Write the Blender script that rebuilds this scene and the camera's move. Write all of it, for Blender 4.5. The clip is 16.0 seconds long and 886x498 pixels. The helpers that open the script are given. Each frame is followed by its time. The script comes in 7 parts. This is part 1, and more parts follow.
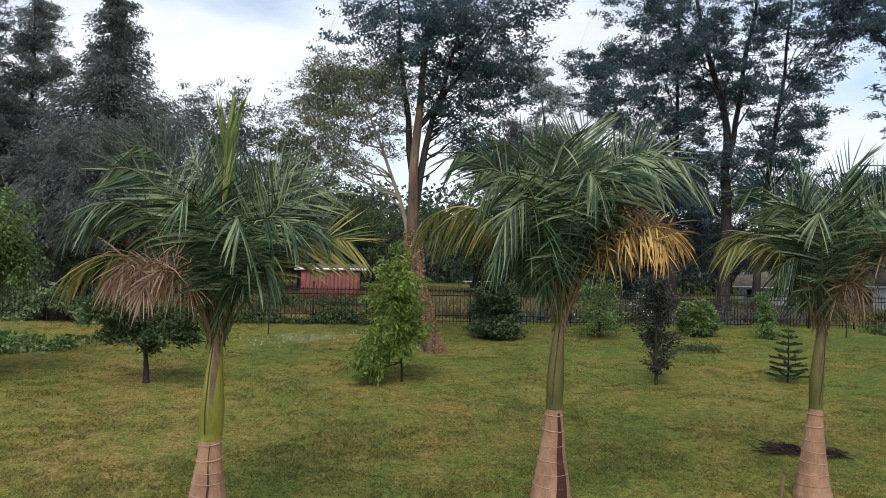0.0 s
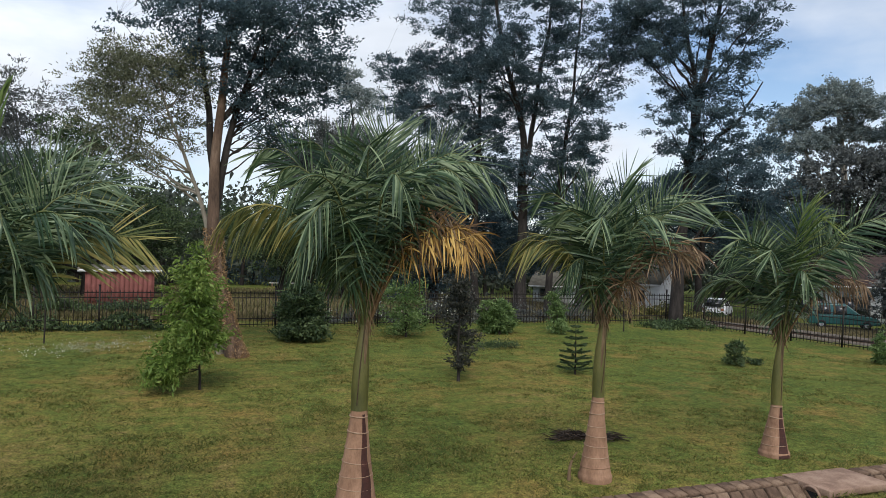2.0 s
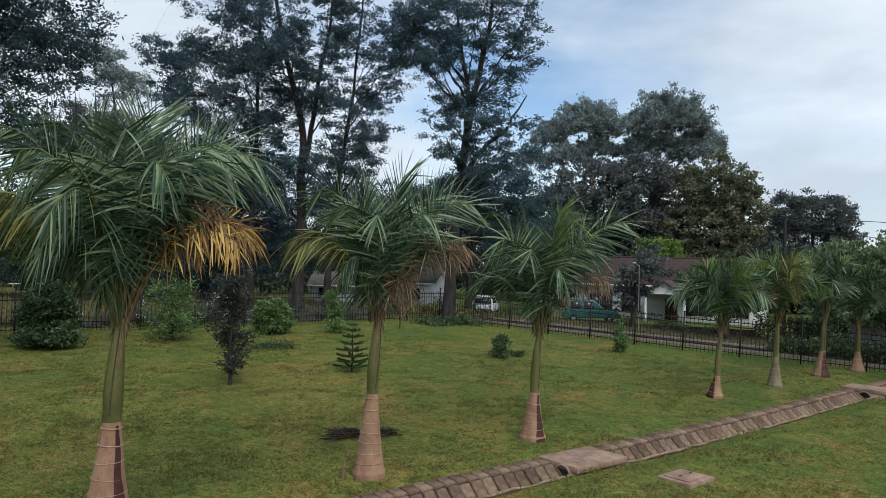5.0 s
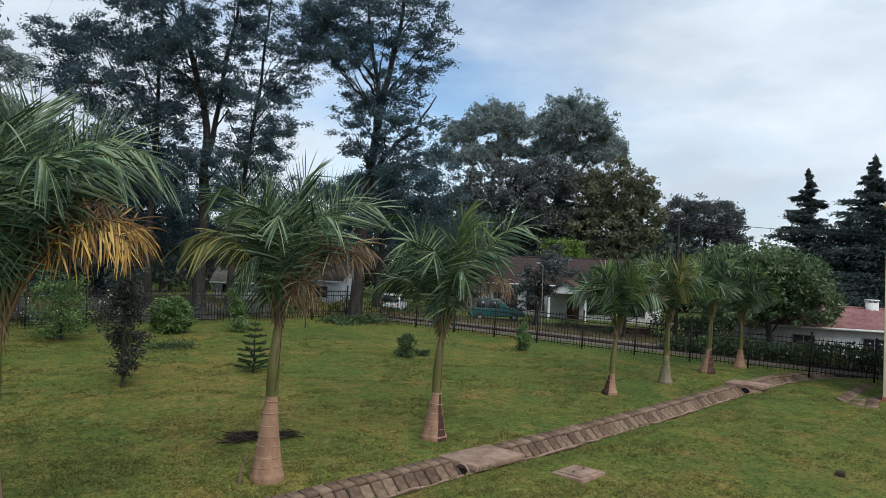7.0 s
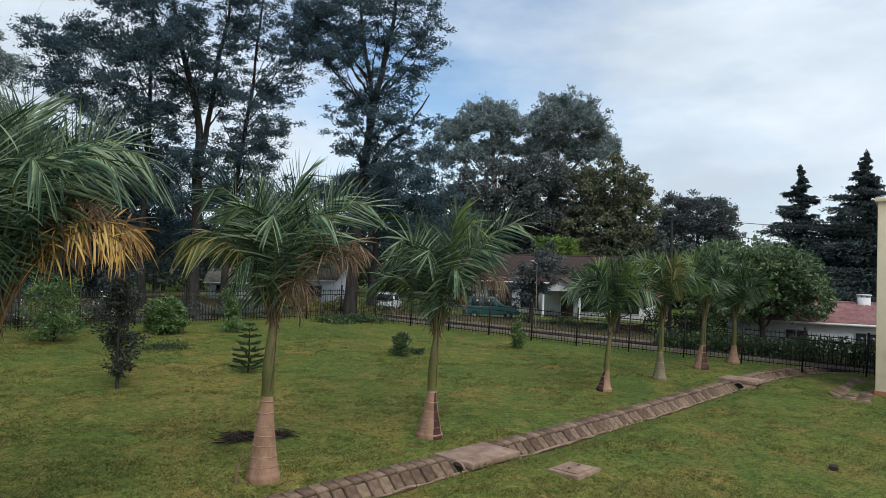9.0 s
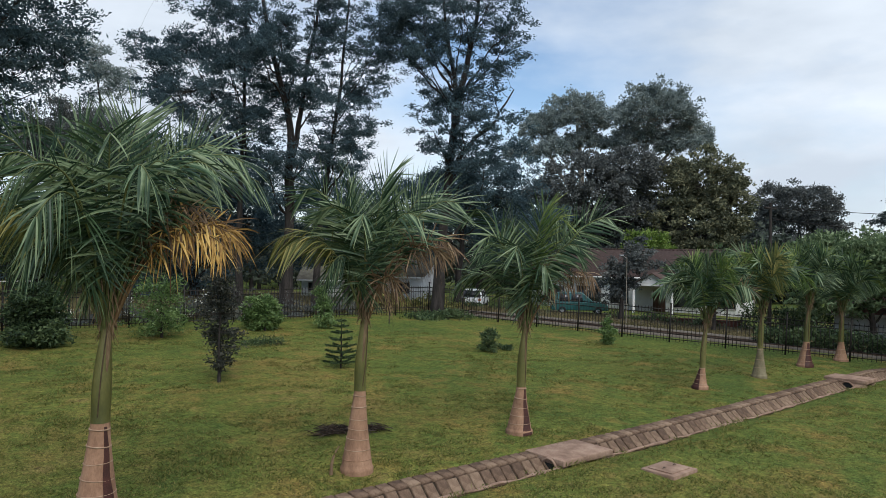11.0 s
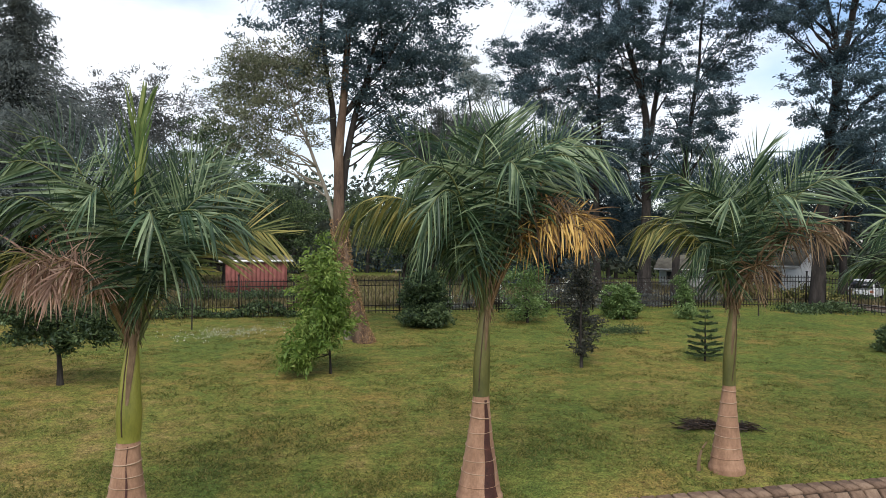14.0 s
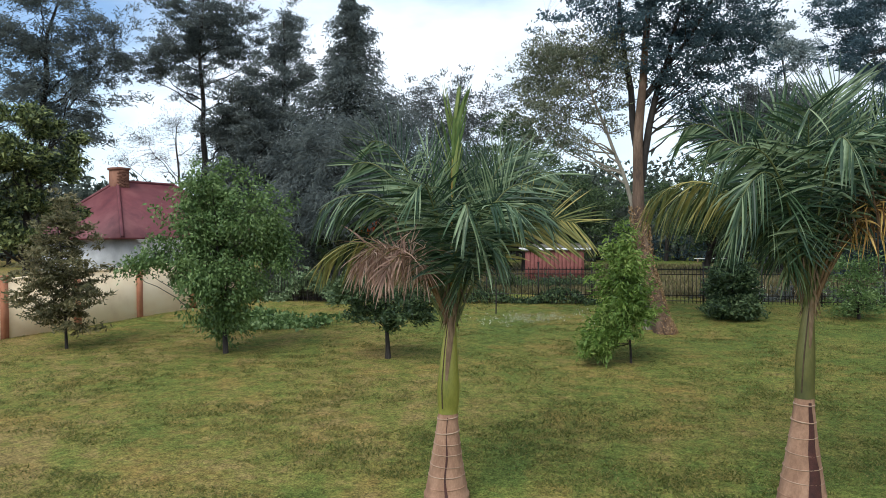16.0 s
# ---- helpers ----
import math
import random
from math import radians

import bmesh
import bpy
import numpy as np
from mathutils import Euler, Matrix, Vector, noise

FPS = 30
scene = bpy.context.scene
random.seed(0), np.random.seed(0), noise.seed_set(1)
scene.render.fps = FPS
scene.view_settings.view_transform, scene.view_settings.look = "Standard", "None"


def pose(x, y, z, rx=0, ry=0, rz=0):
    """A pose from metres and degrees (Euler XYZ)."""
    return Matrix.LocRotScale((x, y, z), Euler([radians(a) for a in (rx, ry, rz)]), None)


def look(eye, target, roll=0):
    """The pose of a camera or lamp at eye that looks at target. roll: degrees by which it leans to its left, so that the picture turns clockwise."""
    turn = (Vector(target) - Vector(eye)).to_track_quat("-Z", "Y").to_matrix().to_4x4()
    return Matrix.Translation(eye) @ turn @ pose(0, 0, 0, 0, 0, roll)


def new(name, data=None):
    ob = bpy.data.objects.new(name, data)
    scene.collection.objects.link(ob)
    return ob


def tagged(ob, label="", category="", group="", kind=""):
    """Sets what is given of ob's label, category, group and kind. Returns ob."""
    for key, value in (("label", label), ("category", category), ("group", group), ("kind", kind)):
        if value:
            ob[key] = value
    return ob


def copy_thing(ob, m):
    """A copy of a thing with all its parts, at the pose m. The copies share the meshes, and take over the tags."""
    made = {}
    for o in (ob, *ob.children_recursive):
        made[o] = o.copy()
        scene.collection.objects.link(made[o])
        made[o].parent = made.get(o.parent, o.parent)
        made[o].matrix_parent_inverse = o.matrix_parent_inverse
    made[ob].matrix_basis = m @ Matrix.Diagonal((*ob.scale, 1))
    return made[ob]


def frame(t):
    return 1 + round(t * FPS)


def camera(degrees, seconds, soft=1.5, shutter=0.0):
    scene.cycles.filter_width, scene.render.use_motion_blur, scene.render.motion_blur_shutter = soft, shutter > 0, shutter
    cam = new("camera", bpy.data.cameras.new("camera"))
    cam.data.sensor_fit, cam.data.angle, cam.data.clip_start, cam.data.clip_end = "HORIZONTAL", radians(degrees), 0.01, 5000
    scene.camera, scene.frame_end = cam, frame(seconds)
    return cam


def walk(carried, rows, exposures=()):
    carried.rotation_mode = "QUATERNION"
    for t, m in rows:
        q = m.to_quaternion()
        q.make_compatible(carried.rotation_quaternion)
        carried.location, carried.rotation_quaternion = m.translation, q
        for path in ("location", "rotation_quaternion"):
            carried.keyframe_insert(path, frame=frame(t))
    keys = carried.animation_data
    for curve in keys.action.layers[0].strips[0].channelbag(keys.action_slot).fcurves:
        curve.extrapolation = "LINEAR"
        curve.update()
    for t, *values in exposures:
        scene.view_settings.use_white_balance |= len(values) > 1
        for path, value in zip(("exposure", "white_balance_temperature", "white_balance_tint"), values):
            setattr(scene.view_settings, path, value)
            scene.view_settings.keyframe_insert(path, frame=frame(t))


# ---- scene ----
cam = camera(63.45, 16.0, soft=0.5)
# seconds, eye x y z, yaw, pitch, roll
ROWS = [
    (0, -0.001, -0.001, 4.800, 0.10, 0.54, 1.11),
    (0.5, 0.009, 0.026, 4.803, -4.21, 0.58, 1.08),
    (1, 0.026, 0.047, 4.796, -8.34, 0.68, 1.02),
    (1.5, 0.026, 0.054, 4.789, -12.09, 0.81, 1.12),
    (2, 0.071, 0.122, 4.783, -15.09, 0.95, 1.19),
    (2.5, 0.089, 0.154, 4.768, -18.61, 1.05, 1.20),
    (3, 0.120, 0.183, 4.761, -21.58, 1.15, 1.14),
    (3.5, 0.156, 0.187, 4.758, -23.99, 1.26, 1.03),
    (4, 0.171, 0.218, 4.737, -26.71, 1.35, 1.03),
    (4.5, 0.180, 0.227, 4.737, -29.62, 1.31, 1.16),
    (5, 0.206, 0.223, 4.738, -32.53, 1.32, 1.38),
    (7.5, 0.272, 0.054, 4.855, -40.26, 1.25, 1.84),
    (8, 0.259, 0.055, 4.852, -40.43, 1.21, 1.63),
    (10.5, 0.228, 0.044, 4.846, -36.82, 0.87, 0.95),
    (11, 0.210, 0.056, 4.848, -33.32, 0.73, 0.88),
    (11.5, 0.207, 0.047, 4.845, -30.05, 0.60, 0.72),
    (12, 0.189, 0.053, 4.849, -26.73, 0.45, 0.69),
    (12.5, 0.178, 0.087, 4.842, -22.41, 0.19, 0.58),
    (13, 0.161, 0.074, 4.816, -16.59, -0.03, 0.37),
    (13.5, 0.125, 0.045, 4.817, -11.11, -0.21, 0.21),
    (14, 0.097, 0.039, 4.827, -5.48, -0.34, -0.03),
    (14.5, 0.079, 0.017, 4.828, 0.75, -0.44, -0.19),
    (15, 0.015, -0.041, 4.851, 8.08, -0.69, -0.35),
    (15.5, -0.000, -0.070, 4.842, 13.21, -0.84, -0.52),
    (16, -0.026, -0.085, 4.840, 17.77, -1.19, -0.57),
]
def aim(yaw, pitch, roll):
    """Turn of a camera that looks along +y at yaw 0; roll leans it to its left."""
    return Euler((0, 0, radians(yaw))).to_matrix().to_4x4() @ Euler((radians(90 + pitch), 0, 0)).to_matrix().to_4x4() @ Euler((0, 0, radians(roll))).to_matrix().to_4x4()


EXPO = [(0.0, 0.4, 6650, 11), (3.0, 0.15, 6400, 9), (5.0, 0.13, 6250, 6), (8.0, 0.13, 6250, 6), (11.0, 0.18, 6330, 8), (13.0, 0.48, 6800, 12), (14.5, 0.54, 6450, 10), (16.0, 0.54, 6150, 7)]
walk(cam, [(t, Matrix.Translation((x, y, z)) @ aim(yaw, pitch, roll)) for t, x, y, z, yaw, pitch, roll in ROWS], EXPO)

# ---- sky and light: bright broken cloud, sun veiled behind the viewer ----
SUN_AZ, SUN_EL = 165.0, 50.0
world = bpy.data.worlds.new("sky")
scene.world = world
world.use_nodes = True
wn, wl = world.node_tree.nodes, world.node_tree.links
wn.clear()
w_out = wn.new("ShaderNodeOutputWorld")
w_bg = wn.new("ShaderNodeBackground")
w_sky = wn.new("ShaderNodeTexSky")
w_sky.sky_type, w_sky.sun_disc = "NISHITA", False
w_sky.sun_elevation, w_sky.sun_rotation = radians(SUN_EL), radians(-SUN_AZ)
w_sky.air_density, w_sky.dust_density, w_sky.ozone_density = 1.0, 0.4, 1.6
w_co = wn.new("ShaderNodeTexCoord")
w_map = wn.new("ShaderNodeMapping")
w_map.inputs["Scale"].default_value = (1.0, 1.0, 2.6)
w_map.inputs["Location"].default_value = (0.35, 0.1, 0.0)
w_n = wn.new("ShaderNodeTexNoise")
w_n.inputs["Scale"].default_value, w_n.inputs["Detail"].default_value, w_n.inputs["Roughness"].default_value = 1.5, 9, 0.52
w_n2 = wn.new("ShaderNodeTexNoise")
w_n2.inputs["Scale"].default_value, w_n2.inputs["Detail"].default_value = 2.3, 6
w_r = wn.new("ShaderNodeValToRGB")
w_r.color_ramp.elements[0].position, w_r.color_ramp.elements[1].position = 0.4, 0.6
w_r2 = wn.new("ShaderNodeValToRGB")
w_r2.color_ramp.elements[0].position, w_r2.color_ramp.elements[1].position = 0.35, 0.65
w_r2.color_ramp.elements[0].color = (4.5, 4.95, 5.6, 1)
w_r2.color_ramp.elements[1].color = (7.0, 7.4, 8.0, 1)
w_mix = wn.new("ShaderNodeMix")
w_mix.data_type = "RGBA"
wl.new(w_co.outputs["Generated"], w_map.inputs["Vector"])
wl.new(w_map.outputs["Vector"], w_n.inputs["Vector"])
wl.new(w_map.outputs["Vector"], w_n2.inputs["Vector"])
w_xyz = wn.new("ShaderNodeSeparateXYZ")
wl.new(w_co.outputs["Generated"], w_xyz.inputs["Vector"])
w_add = wn.new("ShaderNodeMath")
w_add.operation = "MULTIPLY_ADD"
w_add.inputs[1].default_value = 0.12
wl.new(w_xyz.outputs["X"], w_add.inputs[0])
wl.new(w_n.outputs["Fac"], w_add.inputs[2])
wl.new(w_add.outputs["Value"], w_r.inputs["Fac"])
wl.new(w_n2.outputs["Fac"], w_r2.inputs["Fac"])
wl.new(w_r.outputs["Color"], w_mix.inputs["Factor"])
wl.new(w_sky.outputs["Color"], w_mix.inputs["A"])
wl.new(w_r2.outputs["Color"], w_mix.inputs["B"])
wl.new(w_mix.outputs["Result"], w_bg.inputs["Color"])
w_bg.inputs["Strength"].default_value = 0.13
wl.new(w_bg.outputs["Background"], w_out.inputs["Surface"])
sun = new("sun", bpy.data.lights.new("sun", "SUN"))
sun.data.energy, sun.data.angle, sun.data.color = 2.3, radians(40), (1.0, 0.965, 0.91)
_a, _e = radians(SUN_AZ), radians(SUN_EL)
_dir = Vector((-math.sin(_a) * math.cos(_e), math.cos(_a) * math.cos(_e), math.sin(_e)))
sun.matrix_basis = look(_dir * 100, (0, 0, 0))


# ---- materials ----
def material(name, colours, scale=4.0, rough=0.8, bump=0.0, bump_scale=40.0, island=0.0, through_light=0.0, spec=0.3, metal=0.0, stretch=(1, 1, 1), fine=0.35, per_object=0.0):
    """Two to four colours mixed by large noise, broken by fine noise, with optional variation per leaf or per piece."""
    m = bpy.data.materials.new(name)
    m.use_nodes = True
    n, l = m.node_tree.nodes, m.node_tree.links
    bsdf, out = n["Principled BSDF"], n["Material Output"]
    co = n.new("ShaderNodeTexCoord")
    mp = n.new("ShaderNodeMapping")
    mp.inputs["Scale"].default_value = stretch
    l.new(co.outputs["Object"], mp.inputs["Vector"])
    a = n.new("ShaderNodeTexNoise")
    a.inputs["Scale"].default_value, a.inputs["Detail"].default_value, a.inputs["Roughness"].default_value = scale, 5, 0.6
    b = n.new("ShaderNodeTexNoise")
    b.inputs["Scale"].default_value, b.inputs["Detail"].default_value, b.inputs["Roughness"].default_value = bump_scale, 4, 0.65
    for t in (a, b):
        l.new(mp.outputs["Vector"], t.inputs["Vector"])
    mixf = n.new("ShaderNodeMath")
    mixf.operation = "MULTIPLY_ADD"
    mixf.inputs[1].default_value = fine
    half = n.new("ShaderNodeMath")
    half.operation = "MULTIPLY_ADD"
    half.inputs[1].default_value = 1.0
    half.inputs[2].default_value = -0.5 * fine
    l.new(a.outputs["Fac"], half.inputs[0])
    l.new(b.outputs["Fac"], mixf.inputs[0])
    l.new(half.outputs["Value"], mixf.inputs[2])
    fac = mixf.outputs["Value"]
    for amount, source, socket in ((island, "ShaderNodeNewGeometry", "Random Per Island"), (per_object, "ShaderNodeObjectInfo", "Random")):
        if amount:
            g = n.new(source)
            k = n.new("ShaderNodeMath")
            k.operation = "MULTIPLY_ADD"
            k.inputs[1].default_value = amount
            s = n.new("ShaderNodeMath")
            s.operation = "SUBTRACT"
            s.inputs[1].default_value = 0.5
            l.new(g.outputs[socket], s.inputs[0])
            l.new(s.outputs["Value"], k.inputs[0])
            l.new(fac, k.inputs[2])
            fac = k.outputs["Value"]
    r = n.new("ShaderNodeValToRGB")
    el = r.color_ramp.elements
    while len(el) < len(colours):
        el.new(0.5)
    for i, c in enumerate(colours):
        el[i].position = 0.28 + 0.44 * i / max(1, len(colours) - 1)
        el[i].color = (*c, 1)
    l.new(fac, r.inputs["Fac"])
    l.new(r.outputs["Color"], bsdf.inputs["Base Color"])
    bsdf.inputs["Roughness"].default_value = rough
    bsdf.inputs["Specular IOR Level"].default_value = spec
    bsdf.inputs["Metallic"].default_value = metal
    if bump:
        bm = n.new("ShaderNodeBump")
        bm.inputs["Strength"].default_value, bm.inputs["Distance"].default_value = bump, 0.02
        l.new(b.outputs["Fac"], bm.inputs["Height"])
        l.new(bm.outputs["Normal"], bsdf.inputs["Normal"])
    if through_light:
        tr = n.new("ShaderNodeBsdfTranslucent")
        l.new(r.outputs["Color"], tr.inputs["Color"])
        mx = n.new("ShaderNodeMixShader")
        mx.inputs["Fac"].default_value = through_light
        l.new(bsdf.outputs["BSDF"], mx.inputs[1])
        l.new(tr.outputs["BSDF"], mx.inputs[2])
        l.new(mx.outputs["Shader"], out.inputs["Surface"])
    return m


def leafy(name, colours, **k):
    k = dict(dict(scale=0.6, rough=0.55, island=0.55, through_light=0.3, spec=0.25, bump_scale=12.0), **k)
    return material(name, colours, **k)


def lawn_material():
    """Mown grass: broad yellowing, hand-sized mottling and blade-sized grain."""
    m = bpy.data.materials.new("lawn")
    m.use_nodes = True
    n, l = m.node_tree.nodes, m.node_tree.links
    bsdf = n["Principled BSDF"]
    co = n.new("ShaderNodeTexCoord")

    def noise(scale, detail, rough):
        t = n.new("ShaderNodeTexNoise")
        t.inputs["Scale"].default_value, t.inputs["Detail"].default_value, t.inputs["Roughness"].default_value = scale, detail, rough
        l.new(co.outputs["Object"], t.inputs["Vector"])
        return t.outputs["Fac"]

    def spread(fac, a, b, lo, hi):
        r = n.new("ShaderNodeMapRange")
        for key, value in zip(("From Min", "From Max", "To Min", "To Max"), (a, b, lo, hi)):
            r.inputs[key].default_value = value
        l.new(fac, r.inputs["Value"])
        return r.outputs["Result"]

    ramp = n.new("ShaderNodeValToRGB")
    el = ramp.color_ramp.elements
    el.new(0.5)
    el.new(0.7)
    for e, pos, c in zip(el, (0.3, 0.45, 0.56, 0.68), ((0.068, 0.097, 0.023), (0.1, 0.12, 0.027), (0.142, 0.135, 0.034), (0.195, 0.145, 0.053))):
        e.position, e.color = pos, (*c, 1)
    add = n.new("ShaderNodeMath")
    add.operation = "MULTIPLY_ADD"
    add.inputs[1].default_value = 0.36
    l.new(spread(noise(1.3, 7, 0.74), 0.3, 0.7, -0.5, 0.5), add.inputs[0])
    xyz = n.new("ShaderNodeSeparateXYZ")
    l.new(co.outputs["Object"], xyz.inputs["Vector"])
    lush = n.new("ShaderNodeMath")
    lush.operation = "MULTIPLY_ADD"
    lush.inputs[1].default_value = -0.0038
    l.new(xyz.outputs["X"], lush.inputs[0])
    l.new(spread(noise(0.17, 5, 0.62), 0.0, 1.0, 0.17, 0.83), lush.inputs[2])
    near = n.new("ShaderNodeMath")
    near.operation = "MULTIPLY_ADD"
    near.inputs[1].default_value = -0.002
    l.new(xyz.outputs["Y"], near.inputs[0])
    l.new(lush.outputs["Value"], near.inputs[2])
    lift = n.new("ShaderNodeMath")
    lift.inputs[1].default_value = 0.036
    l.new(near.outputs["Value"], lift.inputs[0])
    l.new(lift.outputs["Value"], add.inputs[2])
    l.new(add.outputs["Value"], ramp.inputs["Fac"])
    straw = n.new("ShaderNodeMix")
    straw.data_type = "RGBA"
    straw.inputs["B"].default_value = (0.205, 0.135, 0.042, 1)
    l.new(spread(noise(0.62, 7, 0.7), 0.51, 0.67, 0.0, 0.75), straw.inputs["Factor"])
    l.new(ramp.outputs["Color"], straw.inputs["A"])
    fine = noise(26, 6, 0.8)
    a = n.new("ShaderNodeMath")
    a.operation = "MULTIPLY"
    l.new(spread(fine, 0.38, 0.62, 0.36, 1.64), a.inputs[0])
    l.new(spread(noise(7, 6, 0.72), 0.3, 0.7, 0.42, 1.6), a.inputs[1])
    v = n.new("ShaderNodeVectorMath")
    v.operation = "SCALE"
    l.new(straw.outputs["Result"], v.inputs[0])
    l.new(a.outputs["Value"], v.inputs["Scale"])
    l.new(v.outputs["Vector"], bsdf.inputs["Base Color"])
    bsdf.inputs["Roughness"].default_value, bsdf.inputs["Specular IOR Level"].default_value = 0.95, 0.08
    bm = n.new("ShaderNodeBump")
    bm.inputs["Strength"].default_value, bm.inputs["Distance"].default_value = 0.8, 0.02
    l.new(fine, bm.inputs["Height"])
    l.new(bm.outputs["Normal"], bsdf.inputs["Normal"])
    return m


M_LAWN = lawn_material()
M_BLADE = leafy("grass blade", [(0.092, 0.112, 0.027), (0.165, 0.175, 0.043), (0.27, 0.235, 0.08)], scale=0.17, island=1.2, through_light=0.5)
M_PALM = leafy("palm leaf", [(0.02, 0.045, 0.021), (0.057, 0.101, 0.044), (0.2, 0.258, 0.137)], scale=0.8, rough=0.46, spec=0.36, through_light=0.14, island=0.75)
M_PALM_YOUNG = leafy("young palm leaf", [(0.075, 0.125, 0.034), (0.13, 0.19, 0.052), (0.24, 0.28, 0.09)], scale=0.8, rough=0.6, spec=0.2)
M_PALM_YELLOW = leafy("yellowing palm leaf", [(0.09, 0.115, 0.042), (0.195, 0.195, 0.058), (0.37, 0.315, 0.105)], scale=1.2)
M_PALM_ORANGE = leafy("dead orange palm leaf", [(0.13, 0.075, 0.034), (0.43, 0.25, 0.068), (0.68, 0.46, 0.15)], scale=1.2, island=0.8)
M_PALM_PINK = leafy("dry pinkish palm leaf", [(0.22, 0.135, 0.1), (0.46, 0.295, 0.22), (0.63, 0.455, 0.35)], scale=1.2)
M_PALM_DRY = leafy("dry brown palm leaf", [(0.1, 0.065, 0.04), (0.23, 0.15, 0.09), (0.38, 0.27, 0.16)], scale=1.2)
M_RACHIS = material("palm leaf stalk", [(0.06, 0.075, 0.025), (0.12, 0.13, 0.04)], scale=3, rough=0.5)
M_RACHIS_YOUNG = material("young palm leaf stalk", [(0.3, 0.2, 0.04), (0.45, 0.33, 0.08)], scale=3, rough=0.5)
M_RACHIS_DRY = material("dry palm leaf stalk", [(0.075, 0.046, 0.023), (0.19, 0.115, 0.05)], scale=3, rough=0.7)
M_TRUNK = material("palm trunk", [(0.18, 0.098, 0.06), (0.285, 0.162, 0.1), (0.39, 0.235, 0.152)], scale=3.5, rough=0.85, bump=0.5, bump_scale=30, stretch=(1, 1, 0.5))
M_TRUNK_GREY = material("grey palm trunk", [(0.1, 0.083, 0.046), (0.172, 0.143, 0.085), (0.255, 0.22, 0.142)], scale=3.5, rough=0.85, bump=0.5, bump_scale=30, stretch=(1, 1, 0.5))
M_RING = material("palm trunk scar", [(0.25, 0.155, 0.1), (0.38, 0.27, 0.185)], scale=9, rough=0.85)
M_STAIN = material("peeled dark bark", [(0.03, 0.012, 0.01), (0.075, 0.026, 0.019)], scale=6, rough=0.6, bump=0.3)
M_SHAFT = material("palm crownshaft", [(0.12, 0.125, 0.022), (0.21, 0.205, 0.035), (0.31, 0.26, 0.06)], scale=2.2, rough=0.42, spec=0.45, stretch=(1, 1, 0.35))
M_SHAFT_DULL = material("dull green crownshaft", [(0.055, 0.058, 0.018), (0.098, 0.096, 0.026), (0.165, 0.138, 0.05)], scale=2.2, rough=0.45, spec=0.4, stretch=(1, 1, 0.35), per_object=0.3)
M_SHEATH = material("dry sheath edge", [(0.03, 0.02, 0.012), (0.09, 0.06, 0.03)], scale=8, rough=0.8)
M_SHEATH_DRY = material("dry leaf sheath", [(0.06, 0.038, 0.022), (0.13, 0.085, 0.045), (0.21, 0.15, 0.08)], scale=6, rough=0.8, bump=0.3, stretch=(1, 1, 0.3))
M_BARK = material("dark bark", [(0.014, 0.012, 0.011), (0.03, 0.025, 0.022), (0.056, 0.047, 0.041)], scale=5, rough=0.95, bump=0.9, bump_scale=22, stretch=(1, 1, 0.25))
M_BARK_RED = material("reddish bark", [(0.06, 0.04, 0.03), (0.135, 0.087, 0.06), (0.235, 0.16, 0.112)], scale=3, rough=0.95, bump=0.9, bump_scale=20, stretch=(1, 1, 0.3))
M_BARK_PALE = material("pale bark", [(0.15, 0.13, 0.1), (0.28, 0.25, 0.2)], scale=5, rough=0.9, bump=0.5, bump_scale=20, stretch=(1, 1, 0.3))
# blue-grey lift of the dark greens is air haze put into the colour
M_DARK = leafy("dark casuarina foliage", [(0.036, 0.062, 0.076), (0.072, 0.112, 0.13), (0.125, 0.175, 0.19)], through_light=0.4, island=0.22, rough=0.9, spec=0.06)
# needles greyed and lightened in base colour to stand in for haze
M_GREY_HAZE = leafy("grey casuarina foliage", [(0.075, 0.095, 0.094), (0.13, 0.15, 0.143), (0.2, 0.22, 0.2)], through_light=0.45, island=0.22, rough=0.9, spec=0.06)
M_CYPRESS = leafy("dark cypress foliage", [(0.03, 0.042, 0.042), (0.06, 0.077, 0.074), (0.105, 0.125, 0.115)], island=0.22, rough=0.9, spec=0.06)
M_MANGO = leafy("leathery mango foliage", [(0.026, 0.042, 0.02), (0.08, 0.108, 0.04), (0.24, 0.27, 0.1)], rough=0.5, spec=0.25, through_light=0.15, island=0.8)
M_STREET = leafy("grey green street foliage", [(0.066, 0.104, 0.046), (0.125, 0.182, 0.085), (0.215, 0.275, 0.142)])
M_RUSSET = leafy("brownish olive foliage", [(0.075, 0.075, 0.035), (0.145, 0.135, 0.062), (0.24, 0.205, 0.11)])
M_MID = leafy("mid green foliage", [(0.03, 0.052, 0.026), (0.062, 0.1, 0.042), (0.11, 0.15, 0.062)])
M_FIG = leafy("glossy green foliage", [(0.062, 0.11, 0.034), (0.118, 0.19, 0.056), (0.19, 0.265, 0.095)], rough=0.5, spec=0.3)
M_BRIGHT = leafy("bright green foliage", [(0.075, 0.13, 0.022), (0.14, 0.22, 0.04), (0.24, 0.31, 0.08)])
M_PALE = leafy("pale olive foliage", [(0.08, 0.095, 0.058), (0.145, 0.16, 0.098), (0.22, 0.23, 0.145)], through_light=0.35)
# thicket tone with a painted veil of haze, lighter and greyer
M_PURPLE_HAZE = leafy("grey purple thicket foliage", [(0.062, 0.072, 0.072), (0.112, 0.122, 0.118), (0.175, 0.18, 0.165)], island=0.22, rough=0.9, spec=0.06)
M_SHRUB = leafy("dark purplish shrub foliage", [(0.02, 0.024, 0.02), (0.045, 0.05, 0.038), (0.09, 0.088, 0.07)])
